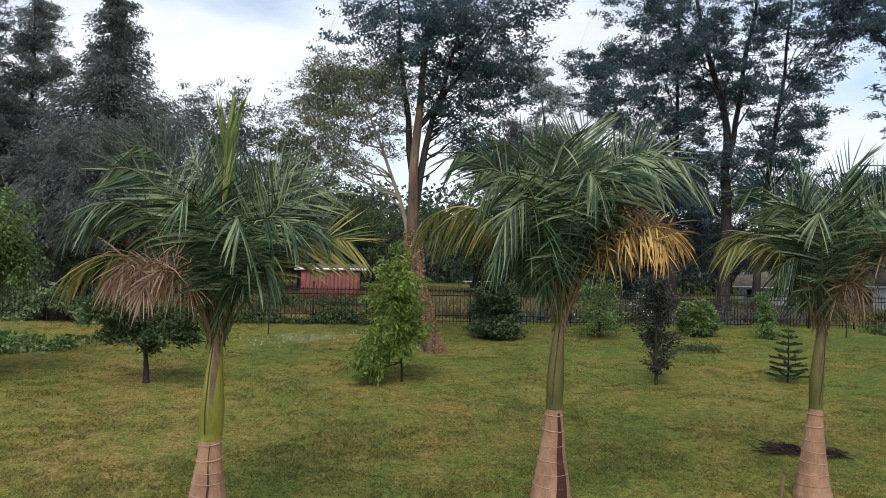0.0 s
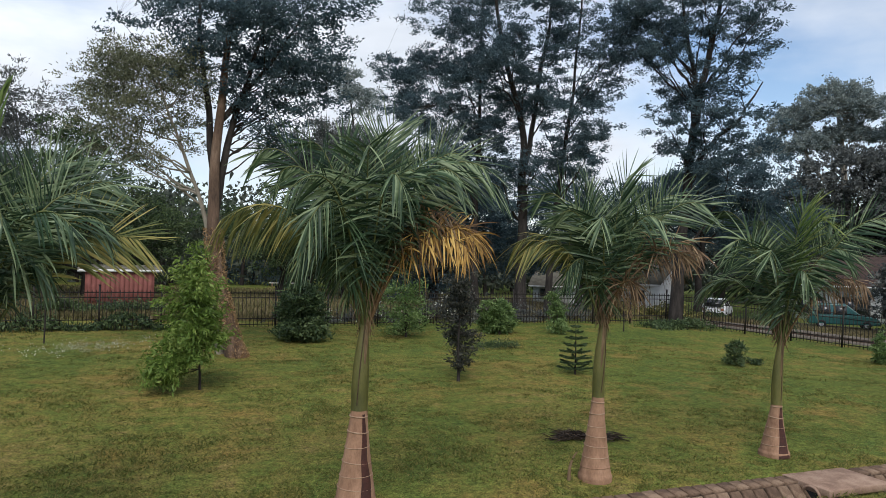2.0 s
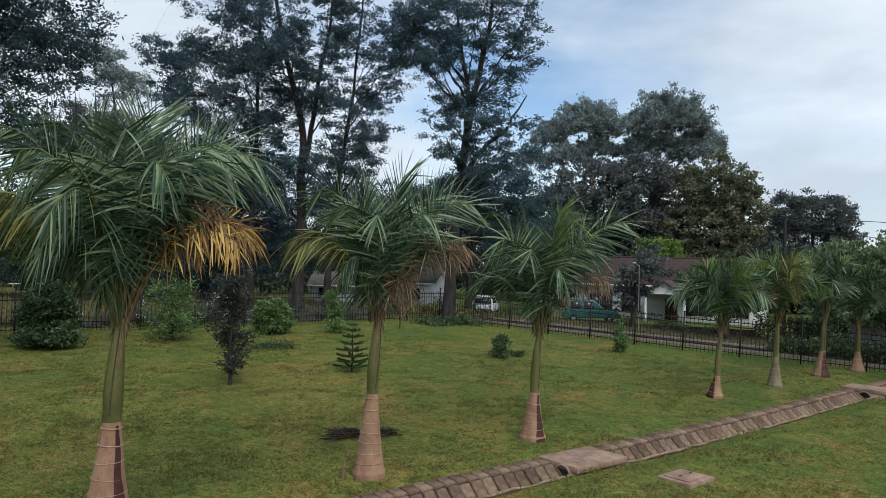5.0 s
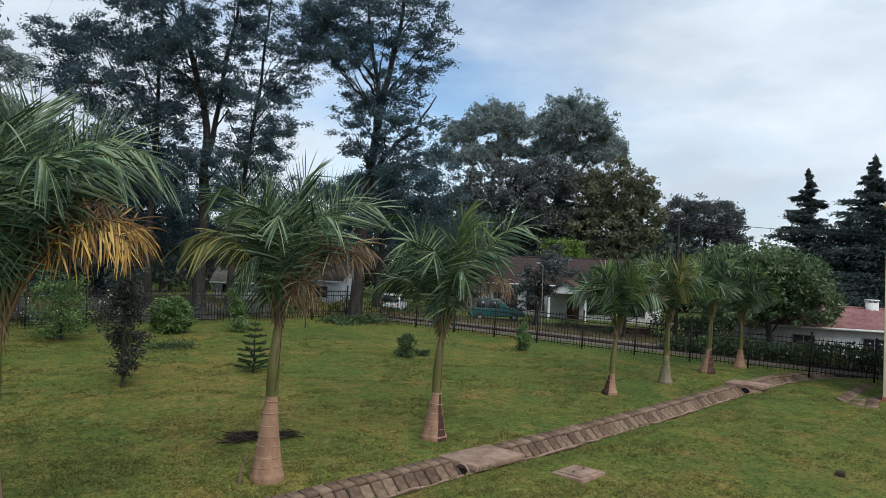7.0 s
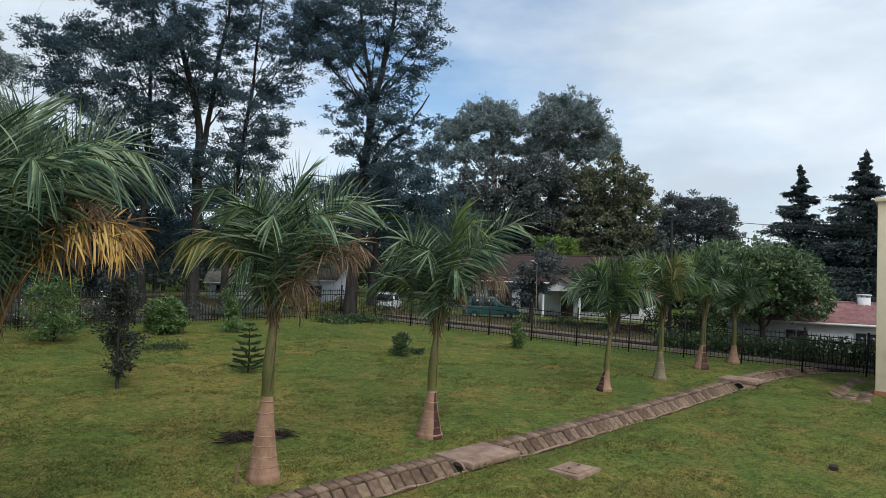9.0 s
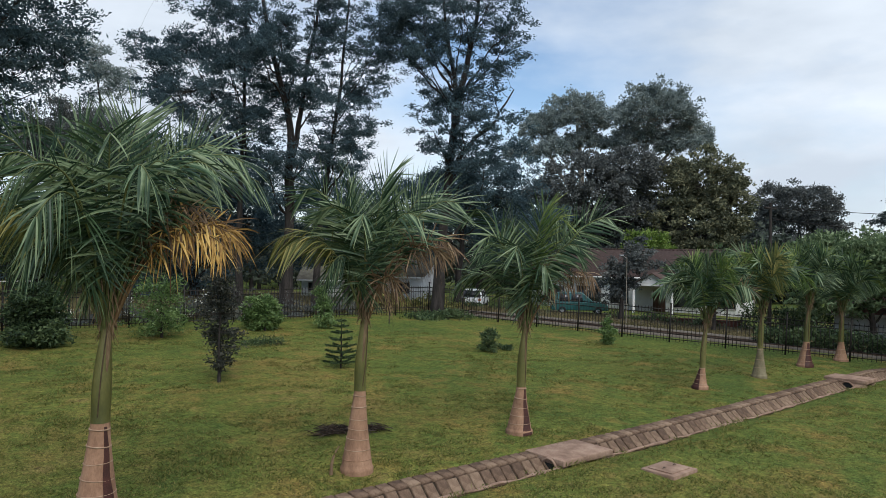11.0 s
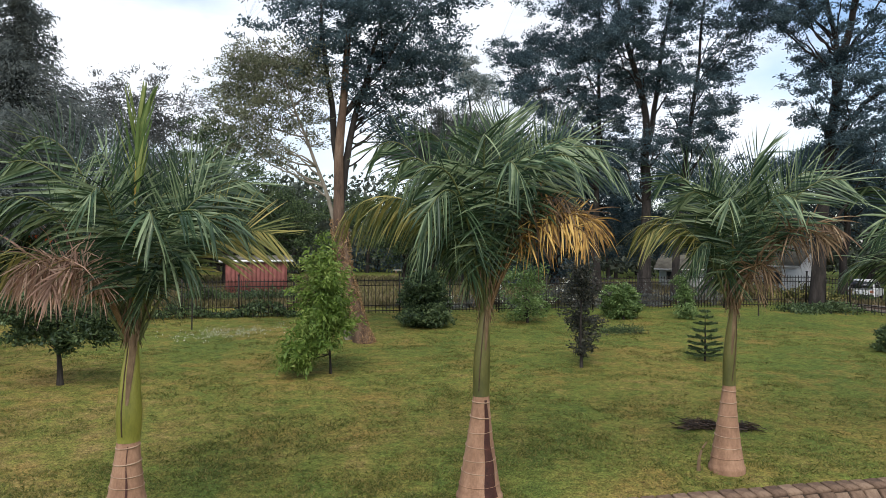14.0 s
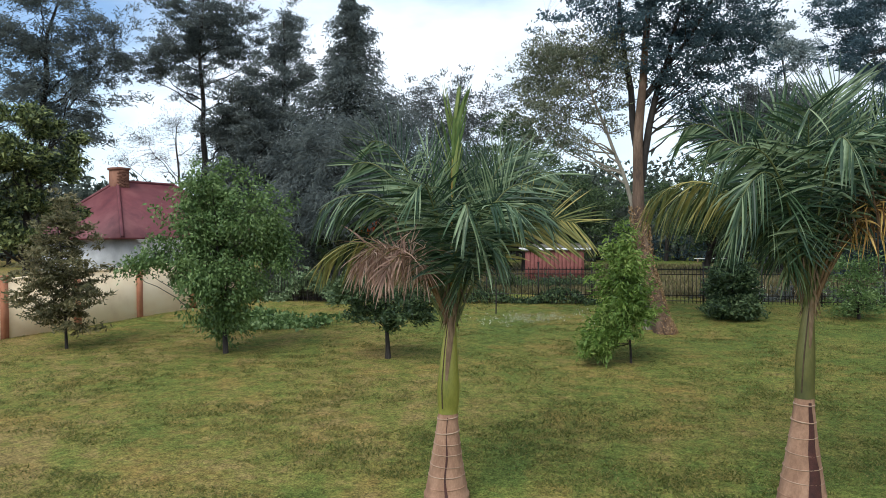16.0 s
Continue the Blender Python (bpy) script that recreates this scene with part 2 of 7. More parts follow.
# distance haze is mixed into these leaf colours: paler and bluer than the leaf
M_BLUE_HAZE = leafy("far eucalyptus foliage", [(0.13, 0.165, 0.16), (0.21, 0.25, 0.24), (0.31, 0.345, 0.32)], island=0.25, rough=0.9, spec=0.06)
M_OLIVE = leafy("olive dome foliage", [(0.058, 0.067, 0.045), (0.128, 0.137, 0.086), (0.25, 0.242, 0.143)], island=0.4, rough=0.9, spec=0.06)
# woodland greens greyed in the colour itself for the haze of distance
M_WOODS = leafy("far woodland foliage", [(0.038, 0.05, 0.042), (0.07, 0.085, 0.068), (0.11, 0.12, 0.095)], scale=0.08, through_light=0.15, island=0.22, rough=0.9, spec=0.06)
M_HAY = leafy("rough dry grass", [(0.08, 0.075, 0.03), (0.15, 0.125, 0.06), (0.24, 0.19, 0.1)], scale=0.12)
M_IRON = material("black iron", [(0.012, 0.011, 0.01), (0.03, 0.024, 0.02)], scale=6, rough=0.6, metal=0.2)
M_STONE = material("drain stone", [(0.078, 0.048, 0.032), (0.152, 0.097, 0.064), (0.255, 0.175, 0.118)], scale=4, rough=0.95, bump=0.6, bump_scale=30, per_object=0.32)
M_CONCRETE = material("weathered concrete", [(0.16, 0.098, 0.07), (0.27, 0.175, 0.125), (0.38, 0.265, 0.195)], scale=2.5, rough=0.95, bump=0.5, bump_scale=26)
M_MUD = material("drain silt", [(0.02, 0.015, 0.01), (0.055, 0.04, 0.027)], scale=3, rough=0.9, bump=0.5)
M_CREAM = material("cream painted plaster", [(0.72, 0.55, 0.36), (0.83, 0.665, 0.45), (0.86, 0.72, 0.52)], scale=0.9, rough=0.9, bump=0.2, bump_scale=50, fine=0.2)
M_TERRA = material("terracotta paint", [(0.34, 0.13, 0.07), (0.45, 0.2, 0.11)], scale=2.5, rough=0.85, bump=0.2)
M_DULLRED = material("dull red oxide wall", [(0.07, 0.028, 0.022), (0.14, 0.055, 0.042)], scale=3, rough=0.9, bump=0.2)
M_WHITE = material("white wall paint", [(0.6, 0.59, 0.57), (0.8, 0.79, 0.77)], scale=1.2, rough=0.9, bump=0.1)
M_GREYWALL = material("grey white blockwork", [(0.35, 0.35, 0.35), (0.55, 0.55, 0.55)], scale=1.2, rough=0.95, bump=0.3)
M_REDROOF = material("dull red sheet roof", [(0.09, 0.025, 0.03), (0.14, 0.042, 0.046), (0.185, 0.066, 0.066)], scale=1.0, rough=0.6, bump=0.1)
M_PINKROOF = material("pink red corrugated roof", [(0.15, 0.055, 0.055), (0.3, 0.15, 0.14)], scale=2, rough=0.6)
M_TILE = material("brown roof tile", [(0.038, 0.024, 0.021), (0.078, 0.05, 0.042)], scale=4, rough=0.85, bump=0.4, per_object=0.5)
M_BRICK = material("old brick", [(0.13, 0.058, 0.038), (0.25, 0.12, 0.078)], scale=5, rough=0.9, bump=0.4, per_object=0.6)
M_SHED = material("red shed boards", [(0.14, 0.045, 0.038), (0.24, 0.088, 0.074)], scale=2.5, rough=0.8, bump=0.2)
M_TIN = material("grey tin roof", [(0.08, 0.075, 0.06), (0.16, 0.148, 0.12)], scale=2, rough=0.9, spec=0.08)
M_EARTH = material("trodden earth", [(0.045, 0.04, 0.022), (0.075, 0.062, 0.036), (0.11, 0.085, 0.052)], scale=0.7, rough=0.95, bump=0.4)
M_ROAD = material("dusty road", [(0.035, 0.022, 0.015), (0.065, 0.041, 0.029)], scale=0.9, rough=0.95, bump=0.4, spec=0.08)
M_KERB = material("pale kerb", [(0.11, 0.092, 0.075), (0.19, 0.165, 0.14)], scale=3, rough=0.9)
M_GLASS = material("dark window glass", [(0.02, 0.022, 0.025), (0.045, 0.05, 0.055)], scale=1.5, rough=0.12, spec=0.6)
M_FRAME = material("window frame", [(0.3, 0.29, 0.27), (0.42, 0.4, 0.37)], scale=4, rough=0.7)
M_DOOR = material("brown timber", [(0.06, 0.028, 0.018), (0.12, 0.055, 0.035)], scale=4, rough=0.55, stretch=(1, 1, 0.2))
M_CARGREEN = material("teal car paint", [(0.006, 0.06, 0.058), (0.01, 0.085, 0.08)], scale=1, rough=0.28, spec=0.6)
M_CARWHITE = material("white car paint", [(0.68, 0.68, 0.68), (0.76, 0.76, 0.76)], scale=1, rough=0.28, spec=0.6)
M_RUBBER = material("tyre rubber", [(0.015, 0.015, 0.015), (0.03, 0.03, 0.03)], scale=6, rough=0.85)
M_STEEL = material("dull steel", [(0.3, 0.3, 0.3), (0.5, 0.5, 0.5)], scale=5, rough=0.45, metal=0.7)
M_FLAME = leafy("orange red blossom", [(0.5, 0.06, 0.02), (0.75, 0.14, 0.03)], through_light=0.2)
M_WHITEFLOWER = leafy("white blossom", [(0.45, 0.46, 0.38), (0.7, 0.7, 0.6)], through_light=0.2)
M_CREEPER = leafy("dry creeper", [(0.15, 0.085, 0.042), (0.29, 0.175, 0.088), (0.42, 0.28, 0.15)], scale=1.5, through_light=0.15)
M_LITTER = leafy("dry palm litter", [(0.018, 0.013, 0.01), (0.05, 0.034, 0.025), (0.11, 0.075, 0.05)], through_light=0.05)


# ---- mesh helpers ----
def gz(x, y):
    """Height of the ground: a lawn that rises gently away from the house and levels out past the fence."""
    x, y = np.asarray(x, float), np.asarray(y, float)
    yy = np.where(y > 36, 36 + 2.0 * (1 - np.exp(-np.maximum(y - 36, 0) / 6.0)), np.maximum(y, -10))
    return -0.0065 * np.clip(x, -60, 60) + 0.0436 * yy - 0.036 * np.clip(0.888 * (x - 23.5) + 0.46 * (y - 37.0) - 0.5, 0, 14)


class Buf:
    """Collects vertices with quads and triangles."""

    def __init__(self):
        self.v, self.q, self.t, self.n = [], [], [], 0

    def add(self, v, q=(), t=()):
        v = np.asarray(v, float).reshape(-1, 3)
        if len(q):
            self.q.append(np.asarray(q, np.int64).reshape(-1, 4) + self.n)
        if len(t):
            self.t.append(np.asarray(t, np.int64).reshape(-1, 3) + self.n)
        self.v.append(v)
        self.n += len(v)
        return self

    def box(self, lo, hi):
        (a, b, c), (d, e, f) = lo, hi
        v = [(a, b, c), (d, b, c), (d, e, c), (a, e, c), (a, b, f), (d, b, f), (d, e, f), (a, e, f)]
        return self.add(v, [(3, 2, 1, 0), (4, 5, 6, 7), (0, 1, 5, 4), (1, 2, 6, 5), (2, 3, 7, 6), (3, 0, 4, 7)])

    def tubes(self, p, r, k=5):
        """Tubes along p (T, n, 3) with radii r (T, n), k sides."""
        p, r = np.asarray(p, float), np.asarray(r, float)
        if p.ndim == 2:
            p, r = p[None], r[None]
        T, n, _ = p.shape
        d = np.gradient(p, axis=1)
        d /= np.linalg.norm(d, axis=-1, keepdims=True) + 1e-9
        ref = np.where(np.abs(d[..., 2:3]) > 0.9, np.array([1.0, 0, 0]), np.array([0, 0, 1.0]))
        u = np.cross(d, ref)
        u /= np.linalg.norm(u, axis=-1, keepdims=True) + 1e-9
        w = np.cross(d, u)
        a = np.arange(k) * 2 * np.pi / k
        ring = u[:, :, None] * np.cos(a)[None, None, :, None] + w[:, :, None] * np.sin(a)[None, None, :, None]
        v = p[:, :, None] + ring * r[:, :, None, None]
        i = np.arange(T * n * k).reshape(T, n, k)
        j = np.roll(i, -1, axis=2)
        q = np.stack([i[:, :-1], j[:, :-1], j[:, 1:], i[:, 1:]], -1).reshape(-1, 4)
        return self.add(v, q)

    def leaves(self, c, d, length, width, seed=0, tri=False):
        """One small leaf at each centre c, pointing along d: a diamond, or a three-cornered one for far crowns."""
        rng = np.random.default_rng(seed)
        n = len(c)
        d = d / (np.linalg.norm(d, axis=1, keepdims=True) + 1e-9)
        s = np.cross(d, rng.normal(size=(n, 3)))
        s /= np.linalg.norm(s, axis=1, keepdims=True) + 1e-9
        l = (length * rng.uniform(0.6, 1.35, n))[:, None]
        w = (width * rng.uniform(0.7, 1.3, n))[:, None]
        if tri:
            v = np.stack([c - d * l * 0.4 + s * w * 0.55, c + d * l * 0.55, c - d * l * 0.4 - s * w * 0.55], 1)
            return self.add(v, t=np.arange(n * 3).reshape(n, 3))
        v = np.stack([c - d * l * 0.5, c - d * l * 0.08 + s * w * 0.5, c + d * l * 0.5, c - d * l * 0.08 - s * w * 0.5], 1)
        i = np.arange(n * 4).reshape(n, 4)
        return self.add(v, i)

    def make(self, name, mat, parent=None, smooth=False, label="", m=None):
        v = np.concatenate(self.v)
        q = np.concatenate(self.q) if self.q else np.zeros((0, 4), np.int64)
        t = np.concatenate(self.t) if self.t else np.zeros((0, 3), np.int64)
        me = bpy.data.meshes.new(name)
        me.vertices.add(len(v))
        me.vertices.foreach_set("co", v.astype(np.float32).ravel())
        me.loops.add(q.size + t.size)
        me.loops.foreach_set("vertex_index", np.concatenate([q.ravel(), t.ravel()]).astype(np.int32))
        me.polygons.add(len(q) + len(t))
        sizes = np.concatenate([np.full(len(q), 4), np.full(len(t), 3)])
        me.polygons.foreach_set("loop_start", (np.cumsum(sizes) - sizes).astype(np.int32))
        me.update(calc_edges=True)
        me.validate()
        if smooth:
            me.polygons.foreach_set("use_smooth", np.ones(len(me.polygons), bool))
        me.materials.append(mat)
        ob = new(name, me)
        if parent:
            ob.parent = parent
        if m is not None:
            ob.matrix_basis = m
        if label:
            ob["label"] = label
        return ob


def thing(name, m, label, category, group="", kind=""):
    ob = new(name)
    ob.empty_display_size = 0.2
    ob.matrix_basis = m
    return tagged(ob, label, category, group, kind)


def bevelled(ob, width=0.01, segments=2):
    b = ob.modifiers.new("edge", "BEVEL")
    b.width, b.segments, b.limit_method = width, segments, "ANGLE"
    return ob


def facing(x, y, z=None):
    """A pose on the ground whose local x points to the viewer's right and local y away from the house front."""
    return pose(x, y, float(gz(x, y)) if z is None else z, 0, 0, math.degrees(math.atan2(-x, y)))


# ---- ground: one sheet out to the horizon ----
DRAIN = [(1.0, 10.95), (8.5, 11.85), (13.5, 12.35), (19.3, 13.05), (24.0, 13.75), (28.5, 14.4), (31.5, 14.75), (34.5, 14.6), (37.0, 14.2)]


def drain_y(x):
    xs, ys = zip(*DRAIN)
    return np.interp(x, xs, ys)


def ground_sheet():
    xs = np.concatenate([-np.geomspace(1500, 46, 16), np.arange(-44, 2, 1.0), np.arange(2, 38, 0.3), np.arange(38, 66, 2.0), np.geomspace(68, 1500, 16)])
    ys = np.concatenate([-np.geomspace(300, 6, 8), np.arange(-4, 9, 1.5), np.arange(9, 17.5, 0.12), np.arange(17.5, 42, 0.8), np.geomspace(43, 1500, 22)])
    X, Y = np.meshgrid(xs, ys)
    Z = gz(X, Y)
    Z += 0.025 * np.sin(X * 0.9 + 1.3 * np.sin(Y * 0.6)) * np.cos(Y * 0.8) * (np.abs(X) < 45)
    d = Y - drain_y(X)
    inside = (X > 1) & (X < 37.5)
    Z -= 0.13 * np.clip((d + 1.3) / 0.8, 0, 1) * (d < 0.1) * inside
    cut = np.clip((d + 0.42) / 0.1, 0, 1) * np.clip((0.56 - d) / 0.12, 0, 1) * ((X > 1) & (X < 37.5))
    Z -= (0.2 + 0.28 * np.clip((0.3 - d) / 0.4, 0, 1)) * cut
    h, w = X.shape
    i = np.arange(h * w).reshape(h, w)
    q = np.stack([i[:-1, :-1], i[:-1, 1:], i[1:, 1:], i[1:, :-1]], -1)
    ob = Buf().add(np.stack([X, Y, Z], -1), q).make("ground", M_LAWN, smooth=True)
    return tagged(ob, "mown green lawn with yellowed patches, sloping gently", "lawn", kind="structure")


ground_sheet()


def grass_tufts():
    """Tussocks of short blades, closer together and taller in some patches."""
    rng = np.random.default_rng(11)
    n = 15000
    r = 8.5 + 27 * rng.random(n) ** 1.4
    a = np.radians(rng.uniform(-75, 58, n))
    x, y = -np.sin(a) * r, np.cos(a) * r
    patch = np.sin(x * 1.1 + 2 * np.sin(y * 0.7)) + np.sin(y * 1.7 + x * 0.4) + rng.normal(0, 0.8, n)
    ok = (patch > -1.4) & (np.abs(y - drain_y(x)) > 0.62)
    x, y, patch = x[ok], y[ok], patch[ok]
    per = 24
    tall = np.repeat(np.clip(0.55 + 0.1 * patch + rng.normal(0, 0.12, len(x)), 0.35, 0.9), per)
    X = np.repeat(x, per) + rng.normal(0, 0.13, len(x) * per)
    Y = np.repeat(y, per) + rng.normal(0, 0.1, len(x) * per)
    c = np.stack([X, Y, gz(X, Y) + 0.024 * tall], -1)
    d = rng.normal(0, 1, (len(c), 3))
    d[:, 2] = np.abs(d[:, 2]) * 0.5 + 0.5
    b = Buf().leaves(c + rng.normal(0, 0.02, c.shape) * (1, 1, 0.15), d * tall[:, None], 0.085, 0.02, seed=20, tri=True)
    return tagged(b.make("grass_tufts", M_BLADE), "short uneven grass tussocks over the lawn", "grass", kind="stuff")


grass_tufts()


# ---- palms ----
def frond(parent, tip, arch, mat, stalk, seed, twist=0.0, limp=1.0, start=0.24, leaflet=0.95, pairs=38, r0=0.026, wide=0.05, kind=""):
    """An arching feather leaf from the crown's heart to tip: a tapering stalk with two rows of long folded leaflets.
    arch: how far it bows above its tip; twist: degrees by which the blade turns on edge; limp: how far the leaflets hang."""
    rng = np.random.default_rng(seed)
    tip = np.array(tip, float) * (0.86, 0.86, 0.96)
    arch = (0.42 + 0.4 * min(limp, 1.4)) * arch
    limp = 1.25 * limp**1.7
    n = 22
    k = np.linspace(0, 1, n)[:, None]
    P1 = tip * (0.2, 0.2, 0) + np.array([0, 0, 0.52 * (tip[2] + arch)])
    P2 = tip * (0.58, 0.58, 0) + np.array([0, 0, tip[2] + arch])
    side_sway = rng.normal(0, 0.06, 3) * np.linalg.norm(tip[:2]) * (1, 1, 0)
    p = 3 * P1 * k * (1 - k) ** 2 + 3 * (P2 + side_sway) * k**2 * (1 - k) + tip * k**3
    seg = np.concatenate([[0], np.cumsum(np.linalg.norm(np.diff(p, axis=0), axis=1))])
    s = seg / seg[-1]
    d = np.gradient(p, axis=0)
    d /= np.linalg.norm(d, axis=1, keepdims=True)
    holder = Buf().tubes(p, r0 * (1 - 0.82 * s) + 0.004, 5).make("frond", stalk, parent, smooth=True)
    u = np.linspace(start, 0.995, pairs)
    t = (u - start) / (0.995 - start)
    P = np.stack([np.interp(u, s, p[:, j]) for j in range(3)], -1)
    D = np.stack([np.interp(u, s, d[:, j]) for j in range(3)], -1)
    D /= np.linalg.norm(D, axis=1, keepdims=True)
    az = math.atan2(tip[1], tip[0])
    S0 = np.tile([-math.sin(az), math.cos(az), 0.0], (pairs, 1))
    U0 = np.cross(D, S0)
    th = np.radians(twist) * np.clip(t * 2.2, 0.25, 1)[:, None]
    S, U = S0 * np.cos(th) + U0 * np.sin(th), U0 * np.cos(th) - S0 * np.sin(th)
    b = Buf()
    f5 = np.array([0.0, 0.25, 0.5, 0.77, 1.0])
    for side in (-1, 1):
        ln = leaflet * np.interp(t, [0, 0.12, 0.35, 0.7, 1.0], [0.55, 0.85, 1.0, 0.95, 0.72]) * rng.uniform(0.85, 1.12, pairs)
        ahead = (0.5 + 1.3 * t**2.5)[:, None] * rng.uniform(0.8, 1.2, (pairs, 1))
        if kind == "dead":
            ahead = ahead * 0.6
        di = D * ahead + S * side * 0.85 + U * (0.2 + rng.normal(0, 0.16, (pairs, 1)))
        if kind == "dead":
            di = di + rng.normal(0, 0.4, di.shape)
        g = limp * rng.uniform(0.6, 1.3, pairs)
        if kind == "spear":
            di = D + S * side * (0.05 + 0.3 * rng.random((pairs, 1))) + U * rng.normal(0, 0.1, (pairs, 1))
            g = g * 0.1
        di /= np.linalg.norm(di, axis=1, keepdims=True)
        g = g * np.clip(1.0 - 0.55 * di[:, 2], 0.4, 1.3)
        if kind == "dead":
            stiff = rng.random(pairs) < 0.18
            g = np.where(stiff, 0.2, g * rng.uniform(0.35, 1.0, pairs))
            ln = np.where(stiff, ln * 0.45, ln * rng.uniform(0.7, 1.15, pairs))
        pts, cur, dirs = [P], P, [di]
        for j in range(1, 5):
            q = di + np.array([0, 0, -1.0]) * (g * (0.52 + 0.36 * f5[j] ** 2))[:, None]
            q /= np.linalg.norm(q, axis=1, keepdims=True)
            cur = cur + q * (ln * (f5[j] - f5[j - 1]))[:, None]
            pts.append(cur)
            dirs.append(q)
        pts, dirs = np.stack(pts, 1), np.stack(dirs, 1)
        wd = np.cross(dirs, (U + 0.3 * rng.normal(0, 1, U.shape))[:, None])
        wd /= np.linalg.norm(wd, axis=2, keepdims=True) + 1e-9
        nm = np.cross(wd, dirs)
        hw = 0.5 * wide * rng.uniform(0.75, 1.2, pairs)[:, None] * np.array([0.55, 1.0, 0.92, 0.6, 0.06])[None]
        hw = hw[..., None]
        v = np.stack([pts - wd * hw, pts + nm * hw * 0.42, pts + wd * hw], 2)
        i = np.arange(pairs * 15).reshape(pairs, 5, 3)
        for w0 in (0, 1):
            b.add(v if w0 == 0 else np.zeros((0, 3)), np.stack([i[:, :-1, w0], i[:, :-1, w0 + 1], i[:, 1:, w0 + 1], i[:, 1:, w0]], -1) - (0 if w0 == 0 else b.n))
    b.make("leaf_blade", mat, holder)
    return holder


def lathe(profile, sides=24, wobble=0.0, seed=0, bend=(0, 0)):
    rng = np.random.default_rng(seed)
    a = np.arange(sides) * 2 * np.pi / sides
    w = 1 + wobble * np.sin(a * 3 + rng.uniform(0, 6)) + wobble * 0.6 * np.sin(a * 5 + rng.uniform(0, 6))
    z0, z1 = profile[0][0], profile[-1][0]
    v = []
    for z, r in profile:
        f = ((z - z0) / (z1 - z0 + 1e-9)) ** 2
        v.append(np.stack([np.cos(a) * r * w + bend[0] * f, np.sin(a) * r * w + bend[1] * f, np.full(sides, z)], -1))
    n = len(profile)
    i = np.arange(n * sides).reshape(n, sides)
    j = np.roll(i, -1, 1)
    return Buf().add(np.concatenate(v), np.stack([i[:-1], j[:-1], j[1:], i[1:]], -1))


TONES = {"g": (M_PALM, M_RACHIS), "n": (M_PALM_YOUNG, M_RACHIS), "y": (M_PALM_YELLOW, M_RACHIS), "o": (M_PALM_ORANGE, M_RACHIS_DRY), "p": (M_PALM_PINK, M_RACHIS_DRY), "d": (M_PALM_DRY, M_RACHIS_DRY)}


def palm(x, y, ring_z, neck_z, width, fronds, label, seed, lean=(0.0, 0.0), size=1.0, rings=6, stain=None, spear=0.0, bulge=1.0, shaft=None, broad=1.0, bark=None):
    """ring_z: top of the grey trunk; neck_z: top of the green crownshaft, both above the ground."""
    root = thing("royal_palm", facing(x, y), label, "palm tree", "row of royal palms")
    rng = np.random.default_rng(seed)
    r0, r1 = width / 2, width * (0.22 if shaft else 0.178)
    rad = lambda z: r1 + (r0 - r1) * (1 - min(z / ring_z, 1)) ** 1.25 if z > 0.1 else r0 * 1.02  # noqa: E731
    prof = [(z, rad(z) * (1 + 0.014 * ((z / ring_z * rings) % 1.0 - 0.5))) for z in np.linspace(-0.12, ring_z, 44)]
    lathe(prof, 28, 0.012, seed, (lean[0] * 0.35, lean[1] * 0.35)).make("trunk", bark or M_TRUNK, root, smooth=True)
    # pale leaf scars round the trunk
    for k in range(rings):
        z = ring_z * (0.95 - 0.9 * (k / rings) ** 0.9) + rng.uniform(-0.02, 0.02)
        f = ((z + 0.12) / (ring_z + 0.12)) ** 2
        a = np.linspace(0, 2 * np.pi, 29)
        rr = rad(z) * 1.009
        tilt = rng.uniform(-0.02, 0.02)
        pts = np.stack([np.cos(a) * rr + lean[0] * 0.35 * f, np.sin(a) * rr + lean[1] * 0.35 * f, z + tilt * np.cos(a)], -1)
        thick = 0.012 if k < 2 else 0.008
        Buf().tubes(pts, np.full(29, thick * size), 6).make("leaf_scar", M_RING if k < 6 else M_TRUNK, root, smooth=True)
    if stain:
        a0, a1 = np.radians(stain)
        zz = np.linspace(-0.1, ring_z * 0.97, 18)
        wob = 0.06 * np.sin(zz * 9 + seed)
        rows = []
        for z, w in zip(zz, wob):
            f = ((z + 0.12) / (ring_z + 0.12)) ** 2
            half = (a1 - a0) / 2 * (0.5 + 0.55 * (1 - max(z, 0) / ring_z) ** 0.8)
            aa = np.linspace((a0 + a1) / 2 - half + w * 0.5, (a0 + a1) / 2 + half + w, 6)
            rr = rad(z) * 1.018 + 0.003
            rows.append(np.stack([np.cos(aa) * rr + lean[0] * 0.35 * f, np.sin(aa) * rr + lean[1] * 0.35 * f, np.full(6, z)], -1))
        i = np.arange(18 * 6).reshape(18, 6)
        Buf().add(np.concatenate(rows), np.stack([i[:-1, :-1], i[:-1, 1:], i[1:, 1:], i[1:, :-1]], -1)).make("peeled_bark", M_STAIN, root, smooth=True)
    # crownshaft
    h = neck_z - ring_z
    off = np.array([lean[0] * 0.35, lean[1] * 0.35])
    prof = [(ring_z + h * f, r1 * g) for f, g in ((0, 1.03), (0.04, 1.0), (0.12, 1.0 * bulge), (0.3, 1.04 * bulge), (0.5, 0.96), (0.7, 0.8), (0.85, 0.64), (1.0, 0.52))]
    sh = lathe(prof, 24, 0.02, seed + 1, (lean[0] * 0.65, lean[1] * 0.65))
    sh.v = [v + np.array([off[0], off[1], 0]) for v in sh.v]
    sh.make("crownshaft", shaft or M_SHAFT_DULL, root, smooth=True)
    # dark split edge of the outermost leaf sheath, winding up the crownshaft
    zz = np.linspace(ring_z + 0.1, neck_z, 12)
